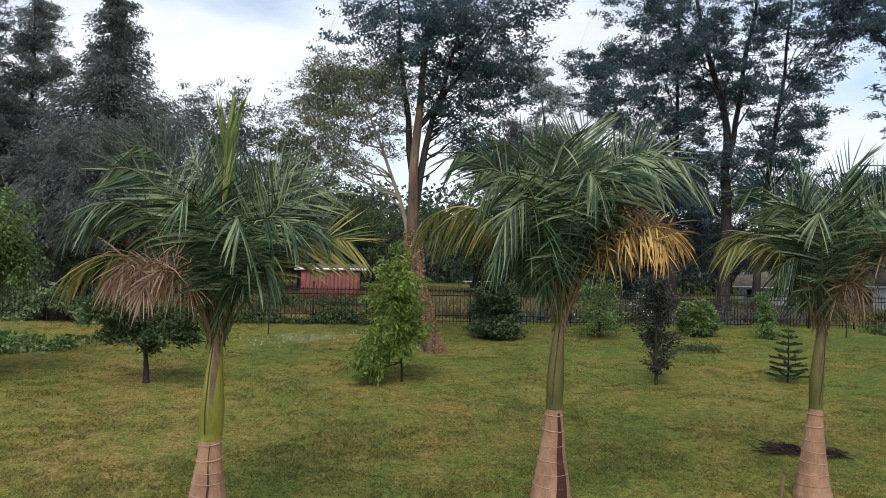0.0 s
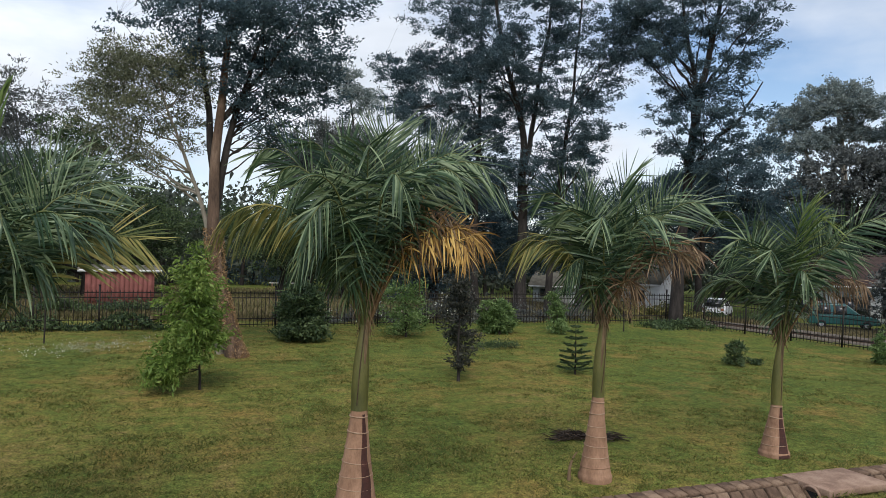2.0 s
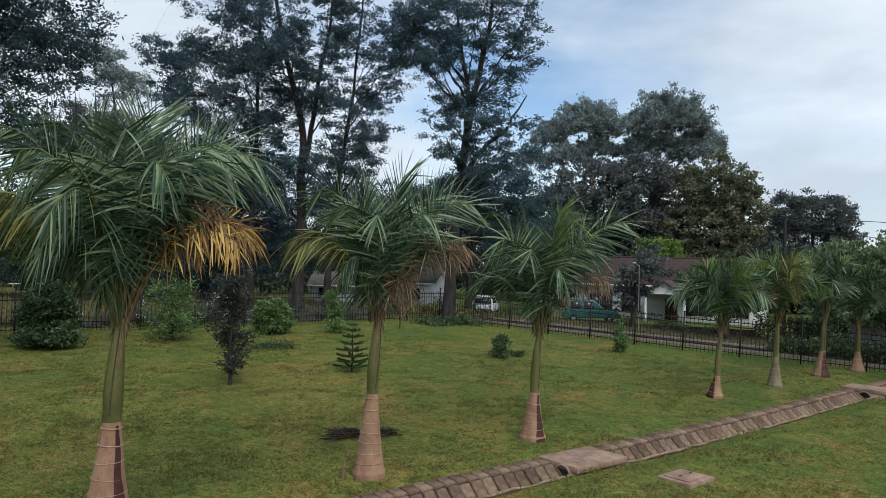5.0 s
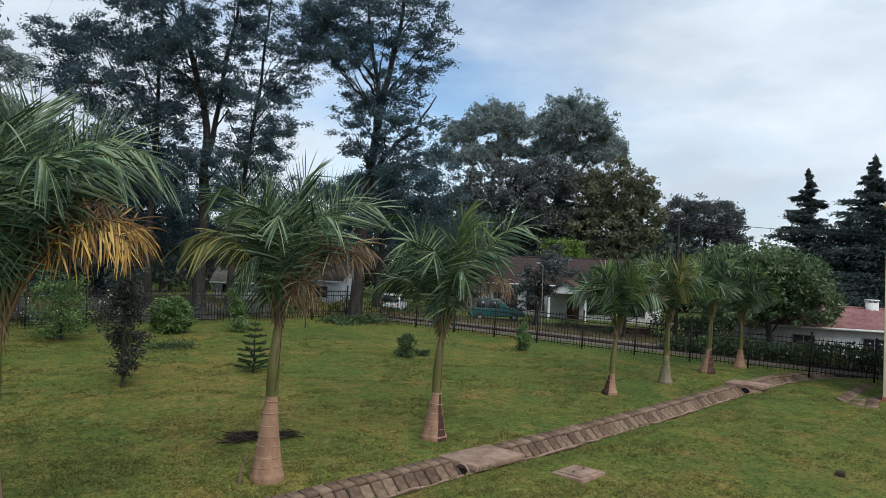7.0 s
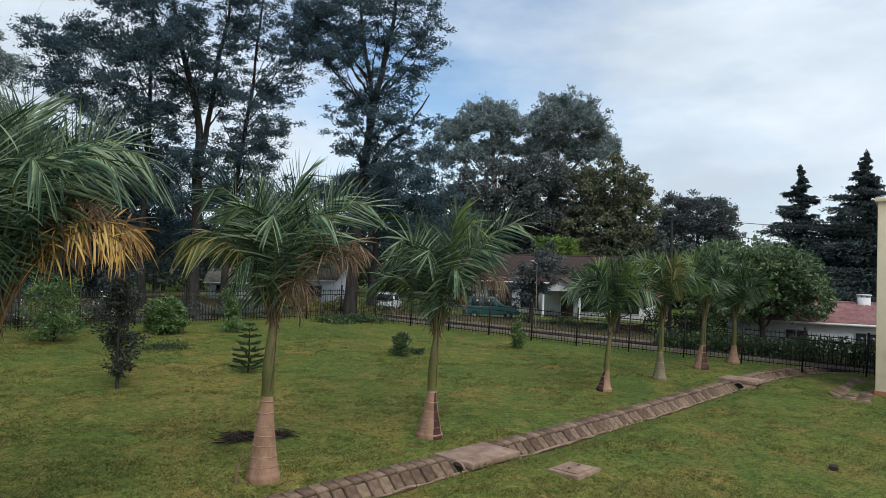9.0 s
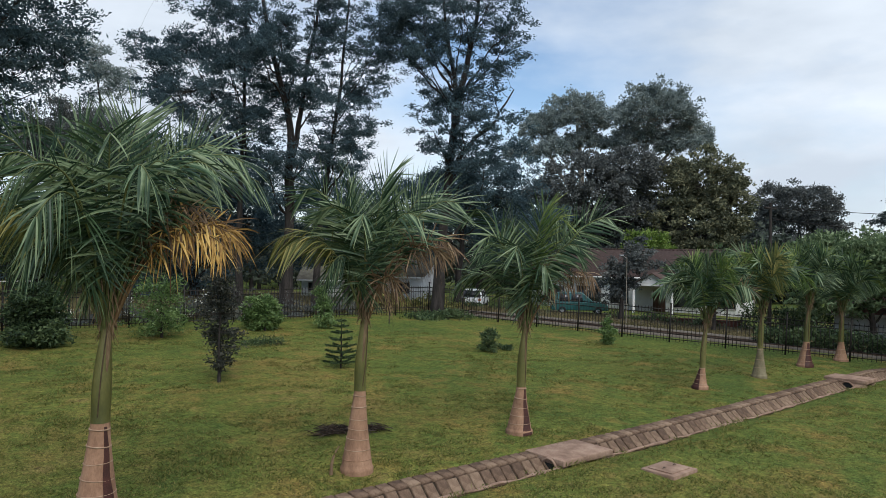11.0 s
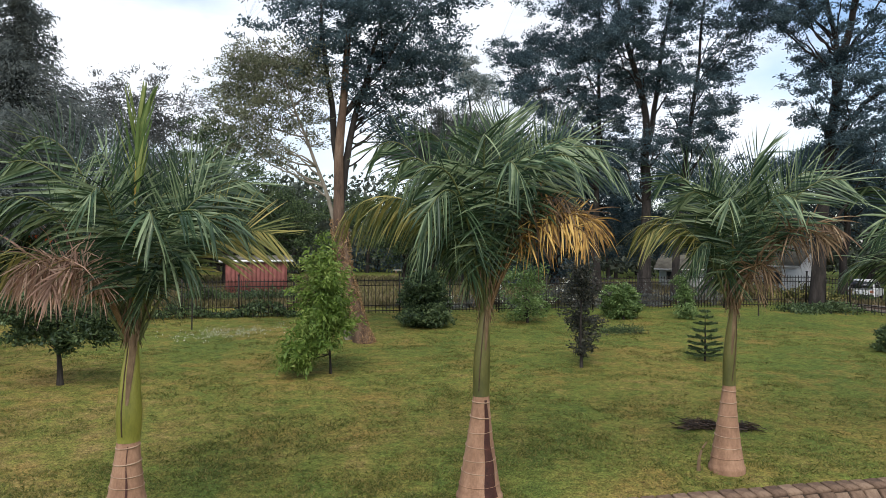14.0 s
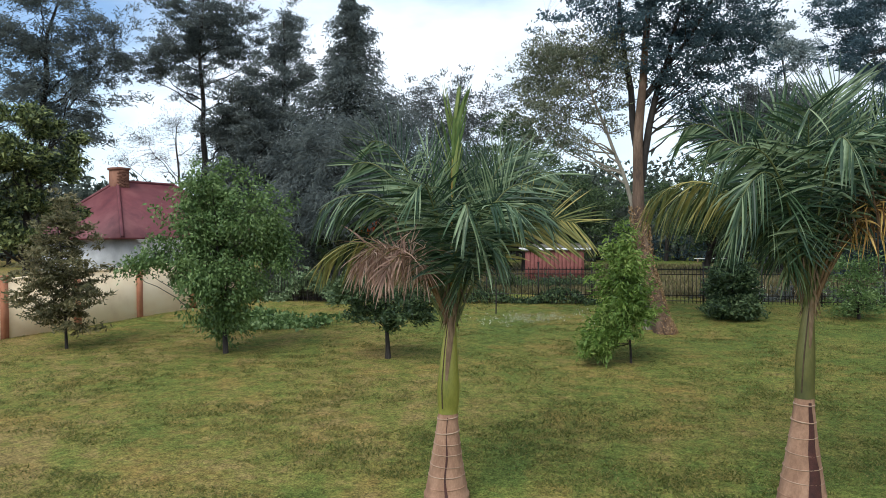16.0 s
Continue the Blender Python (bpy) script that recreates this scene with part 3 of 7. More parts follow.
    aa = np.radians(rng.uniform(200, 330)) + np.linspace(0, rng.uniform(-1.3, 1.3), 12)
    rs = np.interp(zz, [q[0] for q in prof], [q[1] for q in prof]) * 1.02
    ff = ((zz - ring_z) / h) ** 2
    Buf().tubes(np.stack([np.cos(aa) * rs + off[0] + lean[0] * 0.65 * ff, np.sin(aa) * rs + off[1] + lean[1] * 0.65 * ff, zz], -1), np.full(12, 0.011 * size), 5).make("sheath_edge", M_SHEATH, root, smooth=True)
    # a dry brown sheath still wrapped round the upper crownshaft
    zz = np.linspace(ring_z + h * rng.uniform(0.35, 0.55), neck_z + 0.12, 10)
    mid = np.radians(rng.uniform(215, 320))
    rs = np.interp(zz, [q[0] for q in prof], [q[1] for q in prof]) * 1.05 + 0.004
    ff = ((zz - ring_z) / h) ** 2
    rows = []
    for z, r, f, w in zip(zz, rs, ff, np.linspace(0.12, 0.75, 10)):
        aa = mid + np.linspace(-w, w * 0.7, 6) + 0.5 * f
        rows.append(np.stack([np.cos(aa) * r + off[0] + lean[0] * 0.65 * f, np.sin(aa) * r + off[1] + lean[1] * 0.65 * f, np.full(6, z)], -1))
    i = np.arange(60).reshape(10, 6)
    Buf().add(np.concatenate(rows), np.stack([i[:-1, :-1], i[:-1, 1:], i[1:, 1:], i[1:, :-1]], -1)).make("dry_sheath", M_SHEATH_DRY, root, smooth=True)
    crown = new("crown")
    crown.parent = root
    crown.matrix_basis = pose(lean[0], lean[1], neck_z - 0.25 * size)
    for k, (tx, ty, tz, arch, tone, *more) in enumerate(fronds):
        mat, stalk = TONES[tone]
        twist = more[0] if more else rng.choice([-1, 1]) * rng.uniform(45, 85)
        limp = more[1] if len(more) > 1 else rng.uniform(0.7, 1.2)
        dead = tone in "opd"
        frond(crown, (tx * size, ty * size, (tz + 0.22) * size), arch * size, mat, stalk, seed * 50 + k, twist, 2.0 if dead else limp, start=0.5 if dead else 0.42 if tone == "y" else 0.34,
              leaflet=(0.72 if dead else 0.95) * size, pairs=50 if dead else 38, wide=(0.03 if dead else 0.043) * broad, kind="dead" if dead else "")
    if spear:
        frond(crown, (0.12 * size, 0.1, spear * size), 0.0, M_PALM_YOUNG, M_RACHIS_YOUNG, seed * 50 + 48, 30, 0.3, start=0.62, leaflet=0.95 * size, pairs=18, wide=0.06, kind="spear")
    # old brown fibres and withered leaf bases hanging where the stalks part
    n = 90
    a = rng.uniform(0, 6.28, n)
    z = rng.uniform(0.15, 0.85, n) * size
    c = np.stack([np.cos(a) * (0.07 + 0.14 * z), np.sin(a) * (0.07 + 0.14 * z), z], -1)
    Buf().leaves(c, np.stack([np.cos(a) * 0.25, np.sin(a) * 0.25, -np.ones(n)], -1) + rng.normal(0, 0.15, (n, 3)), 0.5 * size, 0.03, seed).make("dry_fibre", M_SHEATH_DRY, crown)
    return root


def fill(seed, count, reach=(1.2, 2.1), high=(1.3, 2.9), tones="gggg"):
    """A round crown: low fronds reach out and hang, high ones stand up."""
    rng = np.random.default_rng(seed)
    out = []
    for k in range(count):
        a = radians(k * 137.5 + seed * 40)
        f = (k + 0.5) / count
        r = reach[1] + (reach[0] * 0.6 - reach[1]) * f**1.6 + rng.uniform(-0.15, 0.15)
        z = high[0] + (high[1] - high[0]) * f**0.8 + rng.uniform(-0.15, 0.15)
        out.append((r * math.cos(a), r * math.sin(a), z, 0.75 - 0.55 * f, tones[k % len(tones)], float(rng.choice([-1, 1]) * rng.uniform(35, 80)), 1.25 - 0.7 * f))
    return out


palm(-3.58, 11.07, 1.4, 2.9, 0.74, [(-1.6, 0.8, 3.2, 0.35, "g", 80, 0.4), (-0.5, -0.4, 2.3, 0.5, "g", 70, 0.8), (0.7, 0.4, 2.3, 0.5, "g", 75, 0.8), (1.6, 0.0, 2.3, 0.6, "g", 80, 0.6), (-2.45, -0.3, 1.9, 0.95, "g", 15, 1.4), (-1.9, 0.3, 2.75, 0.5, "g", 85, 0.45), (-2.0, -0.8, 2.0, 0.8, "g", 30, 1.2), (2.1, 0.3, 2.55, 0.5, "g", 82, 0.55), (1.5, 0.6, 2.9, 0.3, "g", 50, 0.5), (1.2, -1.2, 1.85, 0.8, "g", 0, 1.1), (2.4, 0.0, 1.7, 0.5, "y", 75, 0.55), (-2.35, -0.2, 1.2, 0.7, "y", 30, 1.2), (0.5, 1.0, 2.8, 0.3, "g"), (-0.6, 1.2, 3.0, 0.3, "g"), (1.2, 1.0, 2.6, 0.3, "g"), (1.0, -0.5, 1.2, 0.7, "g", 0, 1.6), (0.3, -1.4, 1.8, 0.8, "g", 0, 1.2), (-0.6, -1.2, 2.2, 0.7, "g", 20, 1.0), (1.8, -0.4, 1.9, 0.6, "g", 20, 1.1), (-1.65, -0.6, 1.05, 0.75, "p"), (-1.4, -0.8, 1.0, 0.8, "p"), (-1.75, -0.3, 1.1, 0.7, "p"), (-1.2, -0.9, 0.9, 0.8, "p")],
     "royal palm with a bulging pinkish trunk, dead pink fronds hanging", 1, lean=(0.1, 0.05), rings=7, spear=3.75, bulge=1.1, shaft=M_SHAFT, stain=(263, 270))
palm(1.86, 12.05, 1.76, 3.2, 0.78, [(-2.2, 0.5, 3.0, 0.75, "g", 82, 0.55), (-1.7, 0.0, 2.6, 0.8, "g", 75, 0.8), (0.9, -0.6, 2.6, 0.6, "g", 65, 0.9), (-0.5, -0.5, 2.5, 0.5, "g", 60, 1.0), (0.8, 0.6, 2.4, 0.5, "g", 80, 0.9), (-0.8, 0.7, 2.3, 0.5, "g", 80, 0.9), (-2.75, -0.2, 1.75, 0.95, "y", 20, 1.3), (-2.5, 0.4, 1.6, 1.0, "y", -20, 1.5), (-1.4, -1.3, 2.2, 1.0, "g", 30, 1.3), (-1.0, -1.6, 1.7, 1.1, "g", -20, 1.5), (0.55, 0.4, 3.5, 0.1, "g", 40, 0.4), (0.25, 0.9, 3.5, 0.05, "g", 30, 0.5), (2.65, 0.2, 2.5, 0.75, "g", 25, 1.2), (1.9, 0.6, 3.1, 0.5, "g", 84, 0.55), (2.3, -0.1, 2.8, 0.7, "g", 70, 0.9), (1.7, -0.9, 2.5, 0.8, "g", 20, 1.2), (0.6, -1.5, 2.3, 0.9, "g", 0, 1.3), (1.3, 1.2, 3.1, 0.4, "g"), (-0.7, 1.3, 3.2, 0.4, "g"), (-1.2, 0.3, 3.2, 0.3, "g", 60, 0.5), (0.0, -0.9, 3.0, 0.4, "g", 20, 0.9), (1.5, -0.2, 2.9, 0.5, "g", 40, 0.8), (-1.5, 0.3, 1.2, 0.9, "g", 0, 1.8), (-1.2, -0.6, 1.2, 0.9, "g", 0, 1.8), (1.6, -0.5, 1.9, 0.5, "d"), (2.15, -0.6, 1.5, 0.75, "o"), (1.9, -0.8, 1.35, 0.7, "o"), (2.2, -0.3, 1.6, 0.7, "o")],
     "royal palm with green crown and dead orange fronds", 2, rings=7, lean=(0.1, 0.0), stain=(286, 326))
palm(6.79, 13.12, 1.62, 3.1, 0.66, [(-1.5, 0.3, 2.7, 0.5, "g", 75, 0.6), (0.4, 0.5, 2.2, 0.4, "g", 70, 0.8), (-0.5, -0.2, 2.3, 0.5, "g", 75, 0.8), (-2.05, 0.0, 1.65, 0.7, "y", 20, 1.1), (-1.8, -0.4, 1.5, 0.7, "y", -20, 1.2), (-0.1, -1.4, 2.0, 0.8, "g", 0, 0.9), (0.6, 0.1, 3.1, 0.1, "g", 40, 0.3), (2.2, 0.2, 2.5, 0.45, "g", 80, 0.6), (1.6, 0.5, 2.7, 0.3, "g", 75, 0.5), (-0.5, 0.9, 3.0, 0.2, "g", 40, 0.4), (1.2, -0.8, 2.1, 0.6, "g", 10, 1.1), (-1.0, -0.9, 2.2, 0.7, "g"), (1.0, 0.9, 2.5, 0.3, "g"), (-1.2, 0.8, 2.3, 0.6, "g", 0, 1.0), (-0.8, -0.6, 1.1, 0.7, "g", 0, 1.7), (2.05, -0.2, 1.55, 0.6, "d"), (1.8, -0.5, 1.4, 0.6, "d"), (0.7, -0.7, 0.75, 0.5, "d")],
     "royal palm with a pale ringed trunk and browning lower fronds", 3, lean=(0.12, 0.0), rings=7)
palm(11.68, 13.93, 1.15, 2.6, 0.66, [(-1.6, 0.2, 3.1, 0.4, "g", 50, 0.6), (2.4, 0.1, 2.9, 0.4, "g", 75, 0.65), (0.6, 0.2, 3.2, 0.15, "n", 30, 0.4), (1.0, -0.2, 2.9, 0.4, "n", 30, 0.7), (-1.9, -0.1, 1.3, 0.6, "g", 20, 1.1), (-0.3, -1.2, 2.0, 0.8, "g", 0, 0.9), (1.9, -0.2, 1.4, 0.5, "d"), (1.5, -0.7, 2.1, 0.7, "g"), (-1.2, -0.6, 2.3, 0.6, "g"), (-0.6, 0.9, 2.9, 0.3, "g"), (1.0, 0.9, 2.8, 0.4, "g"), (1.7, 0.5, 2.5, 0.5, "g"), (0.6, -0.9, 1.5, 0.7, "g", 0, 1.6), (-1.4, 0.6, 1.9, 0.7, "g")],
     "royal palm with bright green crown and dark peeled bark", 4, lean=(0.12, 0.0), stain=(290, 340), rings=5)
palm(21.0, 15.63, 0.72, 2.25, 0.54, fill(5, 15, tones="ggng") + [(2.0, -0.3, 1.4, 0.5, "d")],
     "royal palm with dark-stained trunk foot and some dry fronds", 5, lean=(0.2, 0.0), stain=(180, 262), rings=4, size=0.84, broad=1.2)
palm(25.13, 16.11, 1.1, 2.5, 0.56, fill(6, 15, tones="gngy"),
     "royal palm with a pale grey-green trunk", 6, lean=(0.1, 0.0), rings=3, size=0.84, broad=1.2, bark=M_TRUNK_GREY)
palm(29.42, 16.8, 1.05, 2.6, 0.66, fill(7, 15, tones="ggng"),
     "royal palm with a dark-patched pinkish trunk foot", 7, lean=(0.15, 0.0), stain=(270, 350), rings=4, size=0.86, broad=1.2)
palm(32.77, 17.08, 0.85, 2.2, 0.62, fill(8, 15, tones="gggn"),
     "royal palm near the fence with drooping dull fronds", 8, rings=3, lean=(0.05, 0.0), size=0.88, broad=1.2)


# ---- trees and shrubs ----
def tree(name, x, y, puffs, foliage, bark, label, category="tree", seed=0, trunk_r=0.3, trunk=None, leaf=(0.34, 0.1), cluster=0.5, dens=1.0, per=40, droop=0.0, hollow=0.55, depth=0.85, group="", limb_r=0.42, flat=0.6, twig=0.018, lowest=None, grow=1.0, knit=False, rise=0.55, limb_bark=None, stems=(), lump=0.0, dome=False):
    """puffs: (to the right, height above sea datum, half width, half height) of the leafy masses, seen from the house.
    stems: further upright stems; lump: size of the tufts into which a mass breaks up; dome: masses with a flat underside."""
    rng = np.random.default_rng(seed)
    m = facing(x, y)
    z0 = m.translation.z
    far = math.hypot(x, y) > 27
    root = thing(name, m, label, category, group)
    puffs = [(dx, pz - z0, rx * grow, rz * grow) for dx, pz, rx, rz in puffs]
    if knit:
        for i, p in enumerate(list(puffs)):
            for q in sorted(puffs[:i], key=lambda o: (o[0] - p[0]) ** 2 + (o[1] - p[1]) ** 2)[:2]:
                puffs.append(tuple((a + c) / 2 * (1.0 if k < 2 else 0.85) for k, (a, c) in enumerate(zip(p, q))))
    top = max(pz for _, pz, _, _ in puffs)
    if trunk is None:
        k = np.linspace(0, 1, 9)
        mean = np.mean([p[0] for p in puffs])
        trunk = np.stack([mean * k**1.5 + rng.normal(0, 0.012 * top, 9) * k, rng.normal(0, 0.012 * top, 9) * k, k * top * 0.96], -1)
        trunk[0, 2] = -0.15
    lines, rads = [], []
    for j, pts in enumerate((trunk, *stems)):
        pts = np.array(pts, float)
        r = trunk_r * (1.0 if j == 0 else 0.62)
        if j and pts[0, 2] > 2:
            r = 0.8 * float(np.interp(pts[0, 2], lines[0][:, 2], rads[0]))
        tr = r * (1 - 0.84 * np.linspace(0, 1, len(pts)))
        tr[0] *= 1.25 if pts[0, 2] < 1 else 1.0
        s = np.linspace(0, 1, 26)
        t0 = np.linspace(0, 1, len(pts))
        line = np.stack([np.interp(s, t0, pts[:, k]) for k in range(3)], -1)
        line[1:-1] += rng.normal(0, 0.05 * r + 0.004 * top, (24, 3)) * (1, 1, 0) * (0.3 if top < 8 else 1)
        for _ in range(2):
            line[1:-1] = (line[:-2] + line[1:-1] * 2 + line[2:]) / 4
        rad = np.interp(s, t0, tr)
        Buf().tubes(line, rad, 12 if j == 0 else 9).make("trunk" if j == 0 else "stem", bark if j == 0 else limb_bark or bark, root, smooth=True)
        lines.append(line)
        rads.append(rad)
    limbs = []
    pts, wts = [ln[5:] for ln in lines], [r[5:] for r in rads]
    L0, R0 = np.concatenate([ln[4:] for ln in lines]), np.concatenate([r[4:] for r in rads])
    centres = []
    for dx, pz, rx, rz in puffs:
        dy = rng.uniform(-1, 1) * depth * min(rx, 3.0)
        c = np.array([dx, dy, pz])
        hor = np.hypot(L0[:, 0] - dx, L0[:, 1] - dy)
        want = pz - rise * hor - 0.4 * rz
        j = int(np.argmin(np.abs(L0[:, 2] - np.maximum(want, L0[:, 2].min())) * 1.5 + hor * (0.9 if stems else 0.0)))
        a = L0[j]
        ln = np.linalg.norm(c - a)
        k = np.linspace(0, 1, 12)[:, None]
        mid = a * 0.55 + c * 0.45 + np.array([0, 0, rng.uniform(-0.22, 0.1) * ln]) + rng.normal(0, 0.07 * ln, 3)
        path = a * (1 - k) ** 2 + mid * 2 * k * (1 - k) + c * k**2
        wig = np.cumsum(rng.normal(0, 0.016 * ln, (12, 3)), 0)
        path += (wig - wig[-1:] * k) * (k > 0) - wig[:1] * (1 - k) * (k > 0)
        r = max(R0[j] * limb_r, 0.008) * (1 - 0.8 * k[:, 0])
        limbs.append((path, r))
        pts.append(path[2:])
        wts.append(r[2:])
        ry = rx * depth
        n = max(6, int((1.15 if knit else 1.9) * dens * (rx * ry + rx * rz + ry * rz) / (cluster**2) * 1.1))
        u = rng.normal(size=(n, 3))
        if lump:
            m_l = max(4, int(n / 9))
            seeds = rng.normal(size=(m_l, 3))
            seeds /= np.linalg.norm(seeds, axis=1, keepdims=True)
            seeds *= hollow + (1 - hollow) * rng.random((m_l, 1)) ** 0.7
        u /= np.linalg.norm(u, axis=1, keepdims=True)
        u *= hollow + (1 - hollow) * rng.random((n, 1))
        if lump:
            pick = rng.integers(0, m_l, n)
            u = np.where(rng.random((n, 1)) < 0.7, seeds[pick] + rng.normal(0, 1, (n, 3)) * lump / np.array([rx, ry, rz]) * 0.5, u)
        if dome:
            u[:, 2] = np.abs(u[:, 2]) - 0.5 * rng.random(n) ** 2 * np.sqrt(np.clip(1 - u[:, 0] ** 2 - u[:, 1] ** 2, 0, 1))
        q = c + u * (rx, ry, rz) * (rng.uniform(0.82, 1.08, (n, 1)) + 0.3 * rng.random((n, 1)) ** 6)
        centres.append(q)
    limb_buf = Buf()
    limb_buf.tubes(np.stack([p for p, _ in limbs]), np.stack([r for _, r in limbs]), 6)
    C = np.concatenate(centres)
    if lowest is not None:
        C = C[C[:, 2] > lowest]
    S, W = np.concatenate(pts), np.concatenate(wts)
    near = np.empty(len(C), int)
    for i in range(0, len(C), 400):
        d = C[i:i + 400, None] - S[None]
        cost = (d**2).sum(-1) + 2.0 * np.clip(-d[..., 2], 0, None) ** 2
        near[i:i + 400] = cost.argmin(1)
    A = S[near]
    k = np.linspace(0, 1, 4 if far else 5)[None, :, None]
    mid = (A + C) / 2 + rng.normal(0, 1, C.shape) * 0.08 * np.linalg.norm(C - A, axis=1, keepdims=True)
    P = A[:, None] * (1 - k) ** 2 + mid[:, None] * 2 * k * (1 - k) + C[:, None] * k**2
    base = np.clip(W[near] * 0.6, 0.004, twig)
    limb_buf.tubes(P, base[:, None] * (1 - 0.75 * k[..., 0]), 3 if far else 4)
    limb_buf.make("branch_frame", limb_bark or bark, root, smooth=True)
    n = len(C)
    pick = rng.integers(0, n, n * per)
    off = rng.normal(0, 0.45, (len(pick), 3)) * cluster * (1, 1, flat)
    L = C[pick] + off
    out = L - S[near][pick]
    D = out / (np.linalg.norm(out, axis=1, keepdims=True) + 1e-6) + rng.normal(0, 0.7, L.shape)
    D[:, 2] -= droop
    if droop:
        L[:, 2] -= np.abs(rng.normal(0, 0.4 * droop * cluster, len(L)))
    Buf().leaves(L, D, leaf[0], leaf[1], seed + 1, tri=far).make("crown", foliage, root)
    return root


def conifer(name, x, y, profile, foliage, bark, label, seed=0, trunk_r=0.3, gap=0.55, per=90, leaf=(0.3, 0.08), sag=0.35, hang=0.5, lean=0.0):
    """A pointed conifer: uneven whorls of sagging boughs hung with sprays. profile: (height above sea datum, reach) from foot to tip."""
    rng = np.random.default_rng(seed)
    m = facing(x, y)
    z0 = m.translation.z
    root = thing(name, m, label, "tree")
    zs, rs = np.array([p[0] for p in profile]) - z0, np.array([p[1] for p in profile])
    top = zs[-1]
    k = np.linspace(0, 1, 20)
    line = np.stack([lean * k**2, 0 * k, -0.2 + (top + 0.2) * k], -1)
    Buf().tubes(line, trunk_r * (1 - 0.95 * k) + 0.01, 9).make("trunk", bark, root, smooth=True)
    frame_buf, c, d = Buf(), [], []
    z = max(zs[0], 0.8)
    while z < top - 0.15:
        r = float(np.interp(z, zs, rs))
        for _ in range(5 if r > 0.8 else 3):
            a = rng.uniform(0, 6.28)
            ln = r * rng.choice([0.45, 0.75, 1.0, 1.3], p=[0.2, 0.35, 0.3, 0.15]) * rng.uniform(0.9, 1.1)
            s = np.linspace(0, 1, 7)
            zz = z + rng.uniform(-0.3, 0.3) * gap + ln * (0.32 * s - sag * s**2) + 0.22 * ln * np.clip(s - 0.75, 0, 1)
            p = np.stack([np.cos(a) * ln * s + lean * (z / top) ** 2, np.sin(a) * ln * s, zz], -1)
            frame_buf.tubes(p, 0.02 * (1 - 0.8 * s) * (0.6 + ln / 3), 3)
            nn = int(per * (0.25 + ln / 2.2))
            u = rng.random(nn) ** 0.75
            q = np.stack([np.interp(u, s, p[:, j]) for j in range(3)], -1)
            w = 0.16 * ln * (0.4 + np.sin(np.clip(u, 0, 1) * 3.0))
            q += np.stack([rng.normal(0, 1, nn) * w, rng.normal(0, 1, nn) * w, -np.abs(rng.normal(0, 1, nn)) * hang * (0.25 + 0.2 * ln)], -1)
            c.append(q)
            e = rng.normal(0, 0.55, (nn, 3)) + np.array([np.cos(a), np.sin(a), -hang])
            d.append(e)
        z += gap * (0.55 + 0.5 * min(r, 2) / 2)
    # leader at the tip
    q = np.stack([rng.normal(lean, 0.05, 60), rng.normal(0, 0.05, 60), top - rng.random(60) * 0.9], -1)
    c.append(q)
    d.append(rng.normal(0, 0.4, (60, 3)) + (0, 0, 1))
    tagged(frame_buf.make("branch_frame", bark, root, smooth=True), kind="stuff")
    Buf().leaves(np.concatenate(c), np.concatenate(d), leaf[0], leaf[1], seed + 1, tri=True).make("crown", foliage, root)
    return root


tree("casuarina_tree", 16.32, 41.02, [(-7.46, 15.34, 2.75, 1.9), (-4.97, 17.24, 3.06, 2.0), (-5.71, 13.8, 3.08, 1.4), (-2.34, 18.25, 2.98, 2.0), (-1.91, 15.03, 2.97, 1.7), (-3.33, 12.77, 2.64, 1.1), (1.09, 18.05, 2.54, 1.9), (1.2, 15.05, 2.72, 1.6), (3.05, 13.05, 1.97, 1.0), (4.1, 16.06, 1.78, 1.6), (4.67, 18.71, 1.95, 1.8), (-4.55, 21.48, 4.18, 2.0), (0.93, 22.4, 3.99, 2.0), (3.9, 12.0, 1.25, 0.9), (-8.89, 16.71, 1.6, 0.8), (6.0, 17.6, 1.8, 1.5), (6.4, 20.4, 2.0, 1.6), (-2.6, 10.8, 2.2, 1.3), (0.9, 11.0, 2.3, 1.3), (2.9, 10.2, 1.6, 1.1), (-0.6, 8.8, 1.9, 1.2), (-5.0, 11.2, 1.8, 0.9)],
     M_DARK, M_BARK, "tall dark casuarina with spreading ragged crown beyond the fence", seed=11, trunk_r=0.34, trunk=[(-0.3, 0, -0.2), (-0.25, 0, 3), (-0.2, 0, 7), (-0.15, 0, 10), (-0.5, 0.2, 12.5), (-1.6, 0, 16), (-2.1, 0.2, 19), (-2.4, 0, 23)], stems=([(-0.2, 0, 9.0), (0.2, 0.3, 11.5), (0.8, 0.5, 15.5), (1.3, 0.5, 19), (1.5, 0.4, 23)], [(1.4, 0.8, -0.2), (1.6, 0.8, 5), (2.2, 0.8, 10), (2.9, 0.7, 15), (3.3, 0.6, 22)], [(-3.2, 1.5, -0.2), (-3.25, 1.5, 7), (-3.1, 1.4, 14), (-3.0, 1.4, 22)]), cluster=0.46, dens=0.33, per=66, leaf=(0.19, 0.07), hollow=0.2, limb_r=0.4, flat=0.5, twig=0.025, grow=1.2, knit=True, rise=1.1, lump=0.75)
